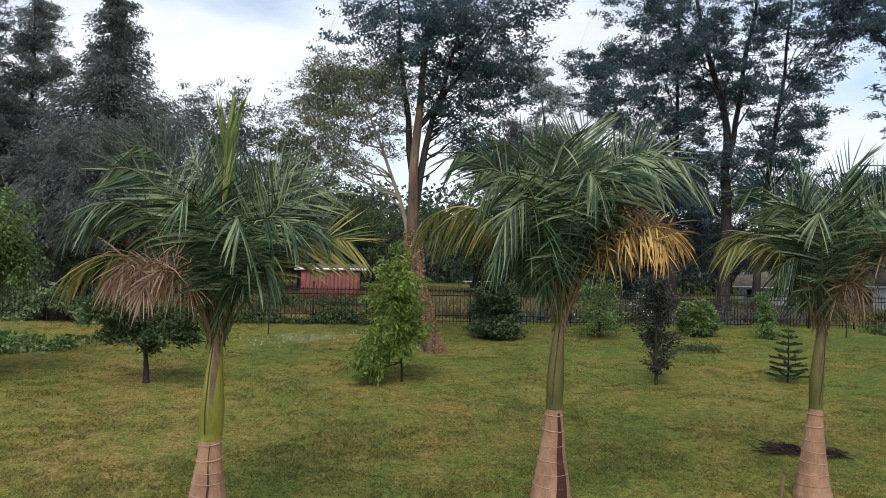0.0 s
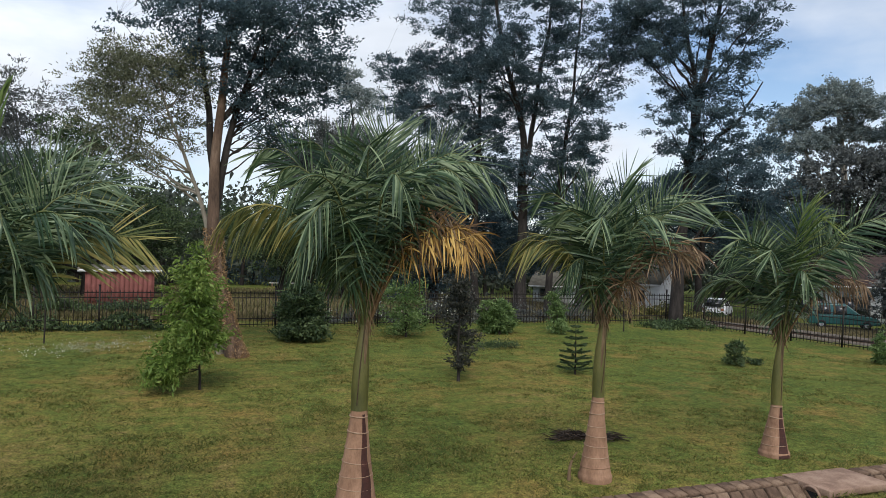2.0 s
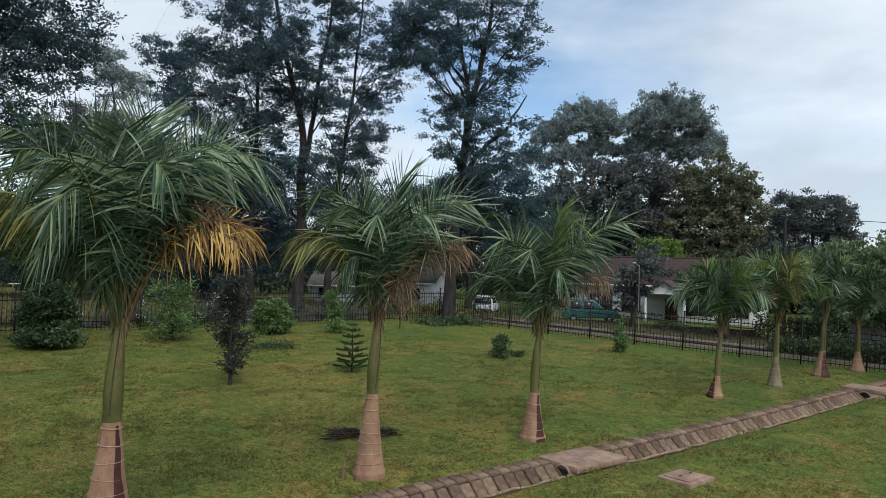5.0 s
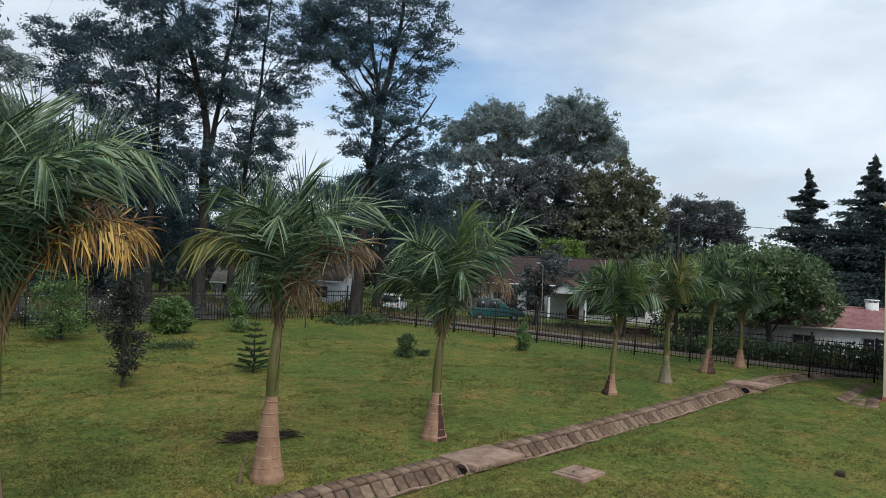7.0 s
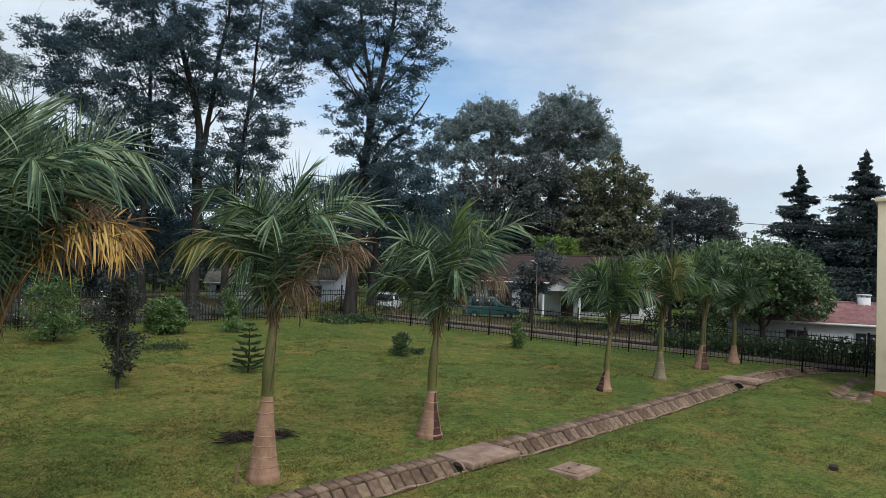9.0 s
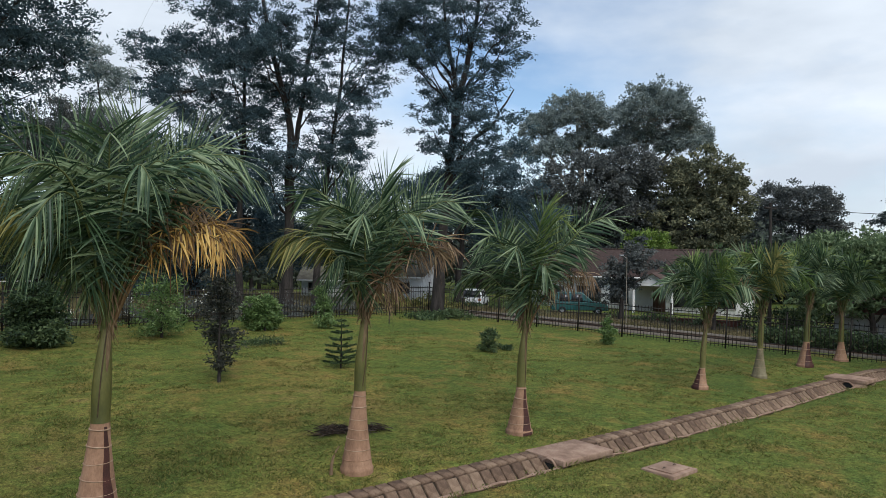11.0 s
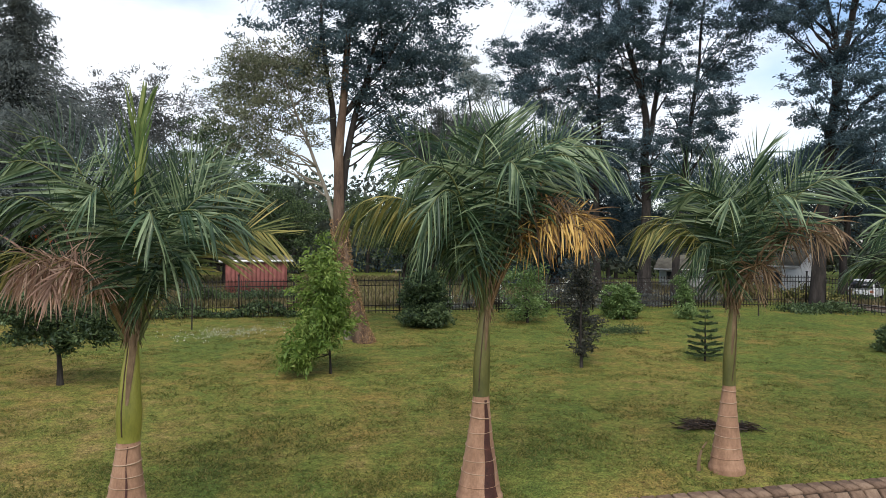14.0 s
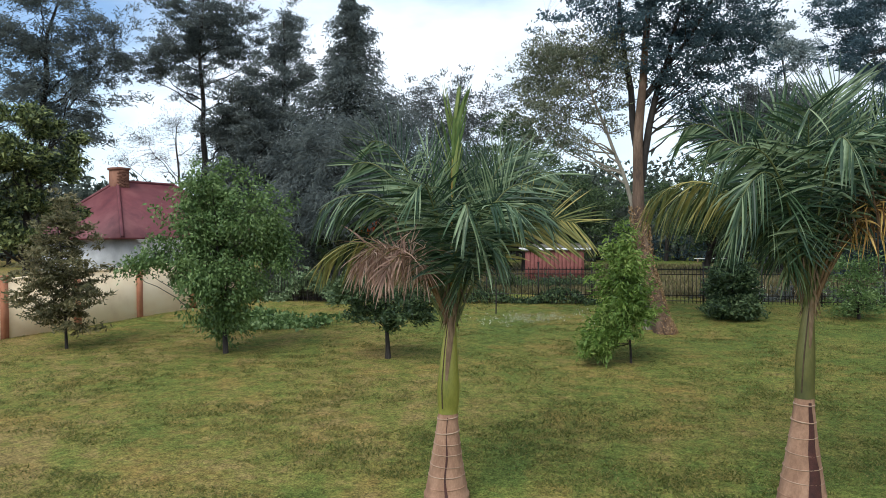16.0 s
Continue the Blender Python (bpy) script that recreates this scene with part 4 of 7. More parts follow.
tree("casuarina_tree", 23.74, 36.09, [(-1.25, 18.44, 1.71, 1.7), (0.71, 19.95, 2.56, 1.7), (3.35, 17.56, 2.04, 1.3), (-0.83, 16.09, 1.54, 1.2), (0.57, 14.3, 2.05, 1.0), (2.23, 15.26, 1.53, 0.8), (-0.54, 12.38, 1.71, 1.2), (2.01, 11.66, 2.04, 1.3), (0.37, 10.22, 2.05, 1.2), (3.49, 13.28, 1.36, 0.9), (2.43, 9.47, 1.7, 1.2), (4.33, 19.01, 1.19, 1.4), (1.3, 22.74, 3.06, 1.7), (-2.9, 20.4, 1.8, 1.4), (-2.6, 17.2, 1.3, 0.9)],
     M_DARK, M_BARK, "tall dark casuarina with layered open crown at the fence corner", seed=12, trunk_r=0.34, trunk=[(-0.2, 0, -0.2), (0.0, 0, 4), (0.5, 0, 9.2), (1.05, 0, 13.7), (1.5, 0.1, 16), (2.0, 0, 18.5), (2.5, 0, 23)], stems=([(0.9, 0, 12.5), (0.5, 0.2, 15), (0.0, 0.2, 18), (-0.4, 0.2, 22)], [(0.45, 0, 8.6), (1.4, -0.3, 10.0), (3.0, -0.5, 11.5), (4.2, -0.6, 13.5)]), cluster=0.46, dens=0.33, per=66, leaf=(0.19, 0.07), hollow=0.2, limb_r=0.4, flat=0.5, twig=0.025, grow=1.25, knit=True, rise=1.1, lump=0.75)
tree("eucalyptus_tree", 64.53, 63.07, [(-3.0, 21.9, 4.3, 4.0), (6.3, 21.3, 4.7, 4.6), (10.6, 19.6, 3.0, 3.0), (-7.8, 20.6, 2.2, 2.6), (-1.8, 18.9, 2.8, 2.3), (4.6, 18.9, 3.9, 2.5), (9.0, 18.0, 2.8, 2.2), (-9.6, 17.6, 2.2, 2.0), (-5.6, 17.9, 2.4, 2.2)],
     M_BLUE_HAZE, M_BARK_PALE, "distant tall eucalyptus with rounded grey-green crown domes", seed=13, trunk_r=0.55, trunk=[(-2, 0, -0.2), (-2, 0, 8), (-2.2, 0, 14), (-2.6, 0, 19), (-3, 0, 22)], stems=([(4, 0, -0.2), (4.2, 0, 9), (4.8, 0, 15), (6.0, 0, 22)], [(-2.1, 0, 11), (-5.0, 0, 15), (-7.4, 0, 20)], [(4.6, 0, 13), (8.0, 0, 17), (10.5, 0, 20)]), cluster=0.55, dens=1.05, per=46, leaf=(0.3, 0.15), hollow=0.86, flat=0.8, dome=True, limb_r=0.5)
tree("shade_tree", 56.81, 53.79, [(-2.72, 12.34, 4.93, 4.01), (1.49, 14.58, 4.03, 2.17), (-3.81, 7.5, 5.55, 3.4), (2.24, 8.8, 5.59, 3.9), (-7.6, 9.8, 3.69, 3.4), (0.0, 4.0, 6.5, 3.0)],
     M_PURPLE_HAZE, M_BARK, "dense dark rounded tree behind the far house", seed=14, trunk_r=0.6, cluster=0.8, dens=1.1, per=62, leaf=(0.37, 0.19), hollow=0.7)
tree("shade_tree", 64.55, 47.68, [(-3.88, 12.71, 3.85, 3.53), (0.05, 13.06, 3.89, 3.57), (1.9, 10.62, 2.61, 3.59), (-1.33, 8.41, 5.16, 3.23), (0.0, 4.5, 6.0, 3.2)],
     M_OLIVE, M_BARK, "dense olive-green rounded tree behind the far house", seed=15, trunk_r=0.5, cluster=0.8, dens=1.1, per=62, leaf=(0.37, 0.19), hollow=0.7)
tree("shade_tree", 95.24, 55.57, [(-2.96, 13.44, 3.46, 2.55), (0.56, 12.65, 4.61, 3.04), (3.27, 10.89, 2.79, 2.33), (-0.91, 9.18, 7.34, 2.75), (0, 5.0, 8.0, 3.5)],
     M_PURPLE_HAZE, M_BARK, "small dark domed tree far off", seed=16, trunk_r=0.5, cluster=0.9, dens=1.1, per=62, leaf=(0.37, 0.19), hollow=0.7)
conifer("cypress_tree", 64.59, 27.68, [(0.5, 4.2), (4.0, 4.0), (7.0, 3.0), (9.2, 2.0), (11.0, 1.3), (12.6, 0.65), (14.4, 0.06)],
        M_CYPRESS, M_BARK, "dark pointed cypress beyond the road", seed=17, gap=0.36, per=190, leaf=(0.3, 0.12), sag=0.28, hang=0.3, lean=-0.2)
conifer("cypress_tree", 64.45, 22.53, [(0.5, 5.0), (4.0, 4.6), (7.0, 3.6), (9.4, 2.6), (11.4, 1.7), (13.2, 0.8), (15.1, 0.06)],
        M_CYPRESS, M_BARK, "broad dark cypress beyond the road", seed=18, gap=0.36, per=200, leaf=(0.3, 0.12), sag=0.28, hang=0.3)
conifer("cypress_tree", 66.5, 25.3, [(0.5, 3.4), (4.0, 3.2), (7.0, 2.2), (9.0, 1.4), (10.6, 0.3)],
        M_CYPRESS, M_BARK, "lower dark cypress between two taller ones", seed=118, gap=0.4, per=170, leaf=(0.3, 0.12), sag=0.28, hang=0.3)
tree("street_tree", 43.55, 20.82, [(-2.93, 5.0, 2.02, 1.41), (-0.97, 5.24, 2.47, 1.56), (1.09, 4.45, 2.09, 1.88), (2.18, 3.31, 1.48, 1.27), (-1.9, 3.27, 2.04, 1.22)],
     M_STREET, M_BARK, "leafy roadside tree beyond the fence", seed=19, trunk_r=0.2, cluster=0.42, dens=1.1, per=34, leaf=(0.26, 0.13), hollow=0.6, grow=1.2, knit=True)
tree("street_tree", 38.2, 27.6, [(-1.4, 4.2, 1.5, 1.0), (0.3, 4.6, 1.7, 1.1), (1.8, 4.0, 1.6, 1.1), (-0.4, 3.2, 1.6, 0.8), (1.5, 2.9, 1.4, 0.8)],
     M_MID, M_BARK, "dark leafy tree shading the far side of the lane", seed=119, trunk_r=0.14, cluster=0.36, dens=0.9, per=34, leaf=(0.22, 0.11), hollow=0.5, grow=1.1, knit=True)
tree("garden_tree", 36.95, 34.0, [(1.29, 6.03, 1.28, 0.8), (-0.21, 4.42, 1.79, 1.39), (1.53, 4.28, 1.2, 1.0), (-0.95, 3.03, 1.19, 0.99), (0.42, 2.69, 1.19, 0.8)],
     M_PURPLE_HAZE, M_BARK, "small leafy tree before the tiled house", seed=20, trunk_r=0.14, cluster=0.38, dens=0.55, per=30, leaf=(0.22, 0.12), hollow=0.4, grow=0.95, knit=True, lump=0.4)
conifer("drooping_cypress", -21.47, 45.08, [(0.6, 5.2), (4.0, 5.4), (8.0, 6.0), (11.5, 5.6), (14.0, 4.3), (16.0, 2.6), (18.0, 1.7), (20.5, 0.9), (23.0, 0.08)],
        M_GREY_HAZE, M_BARK, "tall drooping grey-green cypress", seed=21, trunk_r=0.35, gap=0.48, per=300, leaf=(0.26, 0.085), sag=0.5, hang=0.8, lean=0.8)
tree("pine_tree", -30.75, 41.87, [(-0.16, 19.08, 3.03, 1.2), (2.64, 19.5, 2.34, 1.3), (-2.0, 17.03, 3.07, 0.8), (-3.96, 15.96, 1.56, 0.5), (3.17, 17.0, 2.12, 0.9), (1.8, 13.98, 2.35, 1.8), (3.08, 10.89, 2.55, 2.0), (0.41, 20.9, 3.45, 1.3), (1.51, 7.91, 3.43, 2.14), (1.0, 5.0, 4.0, 2.0)],
     M_GREY_HAZE, M_BARK, "tall dark pine with flat layered boughs", seed=22, trunk_r=0.32, trunk=[(0, 0, -0.2), (0.1, 0, 6), (0, 0, 12), (0.2, 0, 20)], cluster=0.55, dens=0.75, per=50, leaf=(0.3, 0.062), hollow=0.25, flat=0.4, grow=1.15, knit=True, lump=0.7)
tree("pine_tree", -26.85, 46.78, [(0.28, 21.29, 1.22, 1.52), (-0.16, 18.8, 1.96, 1.5), (-0.4, 15.9, 2.18, 1.8), (-0.45, 12.6, 2.18, 1.9), (-1.31, 9.29, 2.63, 2.1), (-0.5, 6, 3.0, 2.4)],
     M_GREY_HAZE, M_BARK, "slender dark pine behind the house", seed=23, trunk_r=0.3, cluster=0.55, dens=1.0, per=50, leaf=(0.3, 0.062), hollow=0.3, flat=0.5, grow=1.15, knit=True, lump=0.7)
tree("casuarina_tree", -36.91, 33.67, [(0.29, 17.52, 4.09, 2.0), (2.39, 15.89, 3.55, 1.5), (-0.36, 14.06, 2.74, 2.2), (2.02, 13.07, 2.67, 2.0), (2.29, 10.48, 2.0, 2.2), (0.34, 19.9, 4.99, 2.04), (4.8, 16.63, 2.38, 0.69), (0.16, 10.37, 3.63, 2.72), (0.2, 6.5, 3.6, 2.6)],
     M_GREY_HAZE, M_BARK, "dark heavy casuarina behind the red-roofed house", seed=24, trunk_r=0.4, cluster=0.6, dens=0.38, per=50, leaf=(0.32, 0.065), hollow=0.2, droop=0.3, grow=1.2, knit=True, rise=0.9, lump=0.7)
tree("thicket_tree", -27.6, 42.6, [(-0.8, 14.2, 2.0, 1.7), (1.2, 12.6, 2.2, 1.9), (-1.3, 11.2, 2.2, 1.9), (0.9, 9.2, 2.6, 2.0), (-1.2, 7.4, 2.6, 1.8), (2.6, 10.4, 1.8, 1.6)],
     M_GREY_HAZE, M_BARK, "dark crowded woodland tree behind the fig", seed=127, trunk_r=0.25, cluster=0.6, dens=0.7, per=60, leaf=(0.28, 0.09), hollow=0.4, lump=0.9, knit=True)
tree("mango_tree", -27.47, 24.73, [(-0.3, 9.89, 1.46, 0.87), (1.24, 9.36, 1.17, 0.87), (-0.54, 8.13, 1.46, 1.17), (0.97, 7.43, 1.46, 1.02), (1.67, 8.22, 0.73, 0.87), (-0.37, 6.14, 1.6, 1.17), (1.17, 5.64, 1.31, 1.02), (-0.4, 4.39, 1.46, 1.02), (-1.81, 7.84, 1.46, 1.75), (-1.86, 5.4, 1.46, 1.75)],
     M_MANGO, M_BARK, "dense glossy round-headed tree behind the boundary wall", seed=25, trunk_r=0.25, cluster=0.36, dens=0.9, per=40, leaf=(0.24, 0.1), hollow=0.82, grow=0.95, lump=0.3, dome=True)
tree("bare_tree", -37.78, 49.1, [(-3.2, 12.6, 2.2, 1.5), (-1.0, 14.2, 2.2, 1.6), (1.4, 14.0, 2.2, 1.5), (3.0, 12.4, 1.8, 1.4), (-1.8, 11.2, 2.0, 1.3), (1.0, 11.0, 2.2, 1.3), (-4.6, 10.8, 1.4, 1.0)],
     M_PURPLE_HAZE, M_BARK, "nearly bare twiggy tree behind the house", seed=26, trunk_r=0.2, cluster=0.5, dens=1.3, per=7, leaf=(0.16, 0.05), hollow=0.1, twig=0.03, rise=1.0, limb_r=0.5)
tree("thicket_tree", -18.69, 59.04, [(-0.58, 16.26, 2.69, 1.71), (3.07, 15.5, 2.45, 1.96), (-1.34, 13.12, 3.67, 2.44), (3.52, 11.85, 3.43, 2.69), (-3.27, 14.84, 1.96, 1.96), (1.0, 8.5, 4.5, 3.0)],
     M_PURPLE_HAZE, M_BARK, "grey twiggy woodland tree far behind the fence", seed=27, trunk_r=0.35, cluster=0.62, dens=0.6, per=30, leaf=(0.3, 0.09), hollow=0.4, grow=1.2, knit=True, lump=1.1)
tree("thicket_tree", -10.92, 54.84, [(-3.89, 8.55, 3.54, 2.65), (0.04, 6.73, 3.56, 2.22), (0.07, 10.23, 2.22, 2.22), (5.64, 7.73, 2.26, 2.49), (-4.5, 5.0, 3.5, 2.4), (4.0, 5.0, 3.5, 2.2), (0, 12.0, 2.4, 1.8)],
     M_MID, M_BARK, "mixed green woodland tree behind the fence", seed=28, trunk_r=0.3, cluster=0.62, dens=0.6, per=60, leaf=(0.21, 0.1), hollow=0.5, grow=1.2, knit=True, lump=1.1)
tree("thicket_tree", 2.41, 57.86, [(-1.61, 6.8, 2.89, 2.17), (2.0, 7.57, 3.46, 2.96), (4.7, 6.45, 3.02, 3.02), (-0.39, 5.0, 3.4, 1.6), (3.5, 4.5, 3.6, 1.8)],
     M_MID, M_BARK, "dark green woodland tree beyond the field", seed=29, trunk_r=0.3, cluster=0.62, dens=0.6, per=60, leaf=(0.21, 0.1), hollow=0.5, grow=1.2, knit=True, lump=1.1)
tree("pale_acacia", -1.0, 27.5, [(-3.2, 11.97, 1.3, 0.7), (-1.63, 11.95, 1.08, 0.6), (-4.39, 11.42, 0.98, 0.7), (-2.89, 10.67, 1.41, 0.8), (-1.22, 10.76, 1.08, 0.8), (-4.51, 9.91, 0.76, 0.6), (-3.11, 9.29, 1.08, 0.7), (-1.43, 9.41, 0.98, 0.7), (-3.98, 8.59, 0.76, 0.45), (-2.48, 8.2, 0.87, 0.4), (-0.61, 11.14, 0.54, 0.65)],
     M_PALE, M_BARK_PALE, "light open-crowned tree with pale forking limbs", seed=30, trunk_r=0.13, trunk=[(0.1, 0, -0.2), (-0.15, 0, 2.2), (-0.3, 0, 4.2), (-0.7, 0.1, 5.6), (-1.3, 0, 7.2), (-1.9, 0.1, 8.8), (-2.3, 0, 10.2)], cluster=0.36, dens=1.1, per=34, leaf=(0.11, 0.05), hollow=0.2, flat=0.5, limb_r=0.6, twig=0.02, grow=1.15, knit=True, lump=0.5)
tree("leaning_tree", -0.24, 26.97, [(-1.53, 12.82, 1.63, 0.9), (0.41, 12.82, 2.0, 1.0), (2.08, 12.26, 1.71, 0.9), (0.03, 11.47, 1.66, 0.8), (1.53, 11.14, 1.47, 0.9), (2.89, 11.02, 1.15, 0.8), (1.16, 9.99, 1.24, 0.8), (0.02, 10.07, 0.84, 0.8), (-0.54, 14.12, 3.08, 1.1), (2.27, 13.89, 2.28, 1.1), (0.97, 8.92, 0.78, 0.5), (-4.39, 13.11, 0.85, 0.4)],
     M_DARK, M_BARK_RED, "tall tree with a leaning reddish vine-wrapped trunk on the lawn", seed=31, trunk_r=0.33, trunk=[(0, 0, -0.2), (-0.35, 0, 1.1), (-0.75, 0, 2.6), (-0.98, 0, 4.6), (-0.95, 0, 7.0), (-0.75, 0, 9.6), (-0.5, 0, 12.5), (-0.2, 0, 14)], cluster=0.36, dens=0.42, per=46, leaf=(0.15, 0.06), hollow=0.15, limb_r=0.3, flat=0.5, grow=1.2, knit=True, limb_bark=M_BARK, rise=0.6, stems=([(-0.96, 0.1, 5.0), (-0.5, 0.2, 8.0), (0.4, 0.3, 11.0), (0.9, 0.3, 14.0)], [(-0.97, 0.0, 6.0), (-1.3, 0.2, 9.0), (-1.6, 0.3, 12.0), (-1.7, 0.3, 14.0)], [(-0.8, 0.1, 8.5), (0.8, -0.2, 10.5), (2.2, -0.2, 13.0)]), lump=0.7)
def leaning_extras():
    """The dry creeper wrapped round the leaning trunk."""
    root = bpy.data.objects["leaning_tree"]
    rng = np.random.default_rng(131)
    z = rng.random(3600) ** 1.3 * 4.6
    x = np.interp(z, [0, 1.1, 2.6, 4.6], [0, -0.35, -0.75, -0.98])
    a = rng.uniform(0, 6.28, 3600)
    r = 0.27 + 0.16 * np.clip(0.5 - z, 0, 1) + rng.random(3600) * 0.09
    c = np.stack([x + np.cos(a) * r, np.sin(a) * r, z], -1)
    Buf().leaves(c, rng.normal(0, 1, c.shape) + (0, 0, -0.8), 0.13, 0.03, 132).make("dry_creeper", M_CREEPER, root, label="dry brown creeper")


leaning_extras()
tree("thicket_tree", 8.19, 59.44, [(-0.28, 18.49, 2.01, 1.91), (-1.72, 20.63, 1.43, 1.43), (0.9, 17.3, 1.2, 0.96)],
     M_BLUE_HAZE, M_BARK, "thin distant tree with sparse grey foliage", seed=32, trunk_r=0.25, cluster=0.5, dens=0.8, per=26, leaf=(0.3, 0.09), hollow=0.2, grow=1.2, knit=True, lump=0.7)
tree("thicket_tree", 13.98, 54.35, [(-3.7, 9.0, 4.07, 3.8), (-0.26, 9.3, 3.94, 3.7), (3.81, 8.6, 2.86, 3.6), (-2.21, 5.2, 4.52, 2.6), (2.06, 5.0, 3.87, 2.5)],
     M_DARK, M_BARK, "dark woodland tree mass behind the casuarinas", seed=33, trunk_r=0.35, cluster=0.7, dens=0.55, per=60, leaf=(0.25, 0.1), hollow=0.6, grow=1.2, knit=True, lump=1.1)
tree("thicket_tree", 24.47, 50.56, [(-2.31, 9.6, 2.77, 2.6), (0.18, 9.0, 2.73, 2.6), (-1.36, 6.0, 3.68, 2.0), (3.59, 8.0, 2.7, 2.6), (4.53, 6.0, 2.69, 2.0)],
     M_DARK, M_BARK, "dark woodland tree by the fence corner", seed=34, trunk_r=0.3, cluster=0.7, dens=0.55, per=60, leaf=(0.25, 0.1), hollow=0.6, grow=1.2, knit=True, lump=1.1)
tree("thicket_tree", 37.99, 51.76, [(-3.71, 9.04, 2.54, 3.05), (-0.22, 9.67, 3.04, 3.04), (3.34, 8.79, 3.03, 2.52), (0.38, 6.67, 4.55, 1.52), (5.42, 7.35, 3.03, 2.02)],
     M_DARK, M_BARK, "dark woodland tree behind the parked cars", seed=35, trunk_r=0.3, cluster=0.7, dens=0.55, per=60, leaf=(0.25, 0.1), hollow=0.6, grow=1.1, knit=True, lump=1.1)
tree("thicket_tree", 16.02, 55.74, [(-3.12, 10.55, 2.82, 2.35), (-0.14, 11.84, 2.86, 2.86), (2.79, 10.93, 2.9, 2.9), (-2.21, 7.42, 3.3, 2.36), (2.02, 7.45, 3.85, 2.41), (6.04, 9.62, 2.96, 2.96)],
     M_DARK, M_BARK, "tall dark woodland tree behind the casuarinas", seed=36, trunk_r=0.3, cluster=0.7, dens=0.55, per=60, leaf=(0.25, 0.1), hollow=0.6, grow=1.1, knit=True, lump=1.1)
tree("drooping_cypress", -20.92, 40.5, [(-1.19, 8.98, 3.2, 2.8), (1.21, 10.4, 2.72, 2.33), (0.46, 6.64, 3.52, 2.35), (3.24, 8.36, 2.28, 2.28), (-1.9, 5.94, 2.42, 2.02), (2.73, 5.48, 2.29, 1.53)],
     M_GREY_HAZE, M_BARK, "broad drooping cypress with grey-green hanging sprays", seed=37, trunk_r=0.25, cluster=0.5, dens=0.8, per=50, leaf=(0.34, 0.065), droop=0.9, hollow=0.4, flat=1.0, knit=True)
tree("thicket_tree", 7.47, 57.52, [(-3.89, 13.4, 2.29, 2.0), (-0.94, 14.2, 2.06, 1.8), (1.99, 13.2, 2.29, 2.0), (-2.92, 11.9, 2.74, 2.0), (0.93, 11.5, 2.74, 2.0), (4.03, 11.4, 1.83, 2.2), (-0.6, 10.98, 4.12, 1.83)],
     M_PURPLE_HAZE, M_BARK, "grey-green twiggy woodland tree beyond the field", seed=38, trunk_r=0.3, cluster=0.55, dens=0.9, per=60, leaf=(0.26, 0.08), hollow=0.4, grow=1.15, knit=True, lump=1.1)
tree("garden_tree", 54.95, 46.98, [(-0.1, 6.84, 1.93, 0.91), (1.2, 5.87, 1.58, 0.91), (-1.45, 5.78, 1.25, 0.79), (-0.04, 4.87, 2.27, 1.14)],
     M_BRIGHT, M_BARK, "bright green tree crown above the tiled roof", seed=39, trunk_r=0.2, cluster=0.5, dens=1.0, per=34, leaf=(0.3, 0.13), hollow=0.5, grow=1.1)
tree("thicket_tree", 31.4, 45.39, [(-0.65, 10.4, 2.17, 1.73), (2.36, 10.95, 2.17, 1.95), (5.2, 10.63, 1.73, 1.73), (3.83, 12.76, 1.3, 1.52), (-4.04, 9.84, 2.17, 1.52), (2.01, 8.12, 3.9, 1.73), (-2.27, 7.54, 3.04, 1.73)],
     M_DARK, M_BARK, "dark woodland tree with dense low crown", seed=40, trunk_r=0.3, cluster=0.62, dens=0.6, per=60, leaf=(0.24, 0.09), hollow=0.5, grow=1.15, knit=True, lump=1.1)
tree("sapling", -1.21, 21.77, [(-0.06, 4.78, 0.28, 0.3), (-0.16, 4.2, 0.6, 0.38), (-0.26, 3.49, 0.85, 0.42), (-0.26, 2.76, 0.98, 0.42), (-0.46, 2.1, 0.8, 0.4), (-0.85, 1.65, 0.72, 0.4), (-1.15, 1.35, 0.5, 0.2), (0.45, 2.45, 0.4, 0.35)],
     M_BRIGHT, M_BARK, "young bright green tree with drooping narrow leaves", "sapling", seed=41, trunk_r=0.035, cluster=0.24, dens=0.9, per=30, leaf=(0.17, 0.05), droop=0.6, hollow=0.2, flat=0.8, twig=0.01, grow=1.12, knit=True, depth=0.9, lowest=0.28, lump=0.3)
tree("weeping_fig", -14.07, 20.16, [(-0.75, 6.56, 0.7, 0.5), (0.13, 6.57, 0.62, 0.66), (-0.63, 5.64, 1.2, 0.81), (0.79, 5.59, 1.01, 0.75), (0.06, 4.44, 1.4, 0.97), (1.5, 4.75, 1.05, 0.75), (1.96, 4.12, 0.62, 0.43), (-1.16, 5.1, 0.6, 0.5), (-1.69, 4.07, 0.97, 0.22), (-2.4, 4.2, 0.5, 0.12), (0.1, 3.32, 1.12, 0.78), (0.6, 2.93, 0.85, 0.62), (-0.16, 2.22, 0.78, 0.54), (-1.01, 3.36, 0.5, 0.39), (0.0, 1.75, 0.5, 0.45), (-2.9, 3.9, 0.35, 0.2)],
     M_FIG, M_BARK, "dense weeping fig with trailing green branchlets", seed=42, trunk_r=0.08, cluster=0.28, dens=0.85, per=34, leaf=(0.13, 0.068), droop=0.9, hollow=0.5, flat=1.0, twig=0.012, knit=True, grow=1.08, lump=0.34)
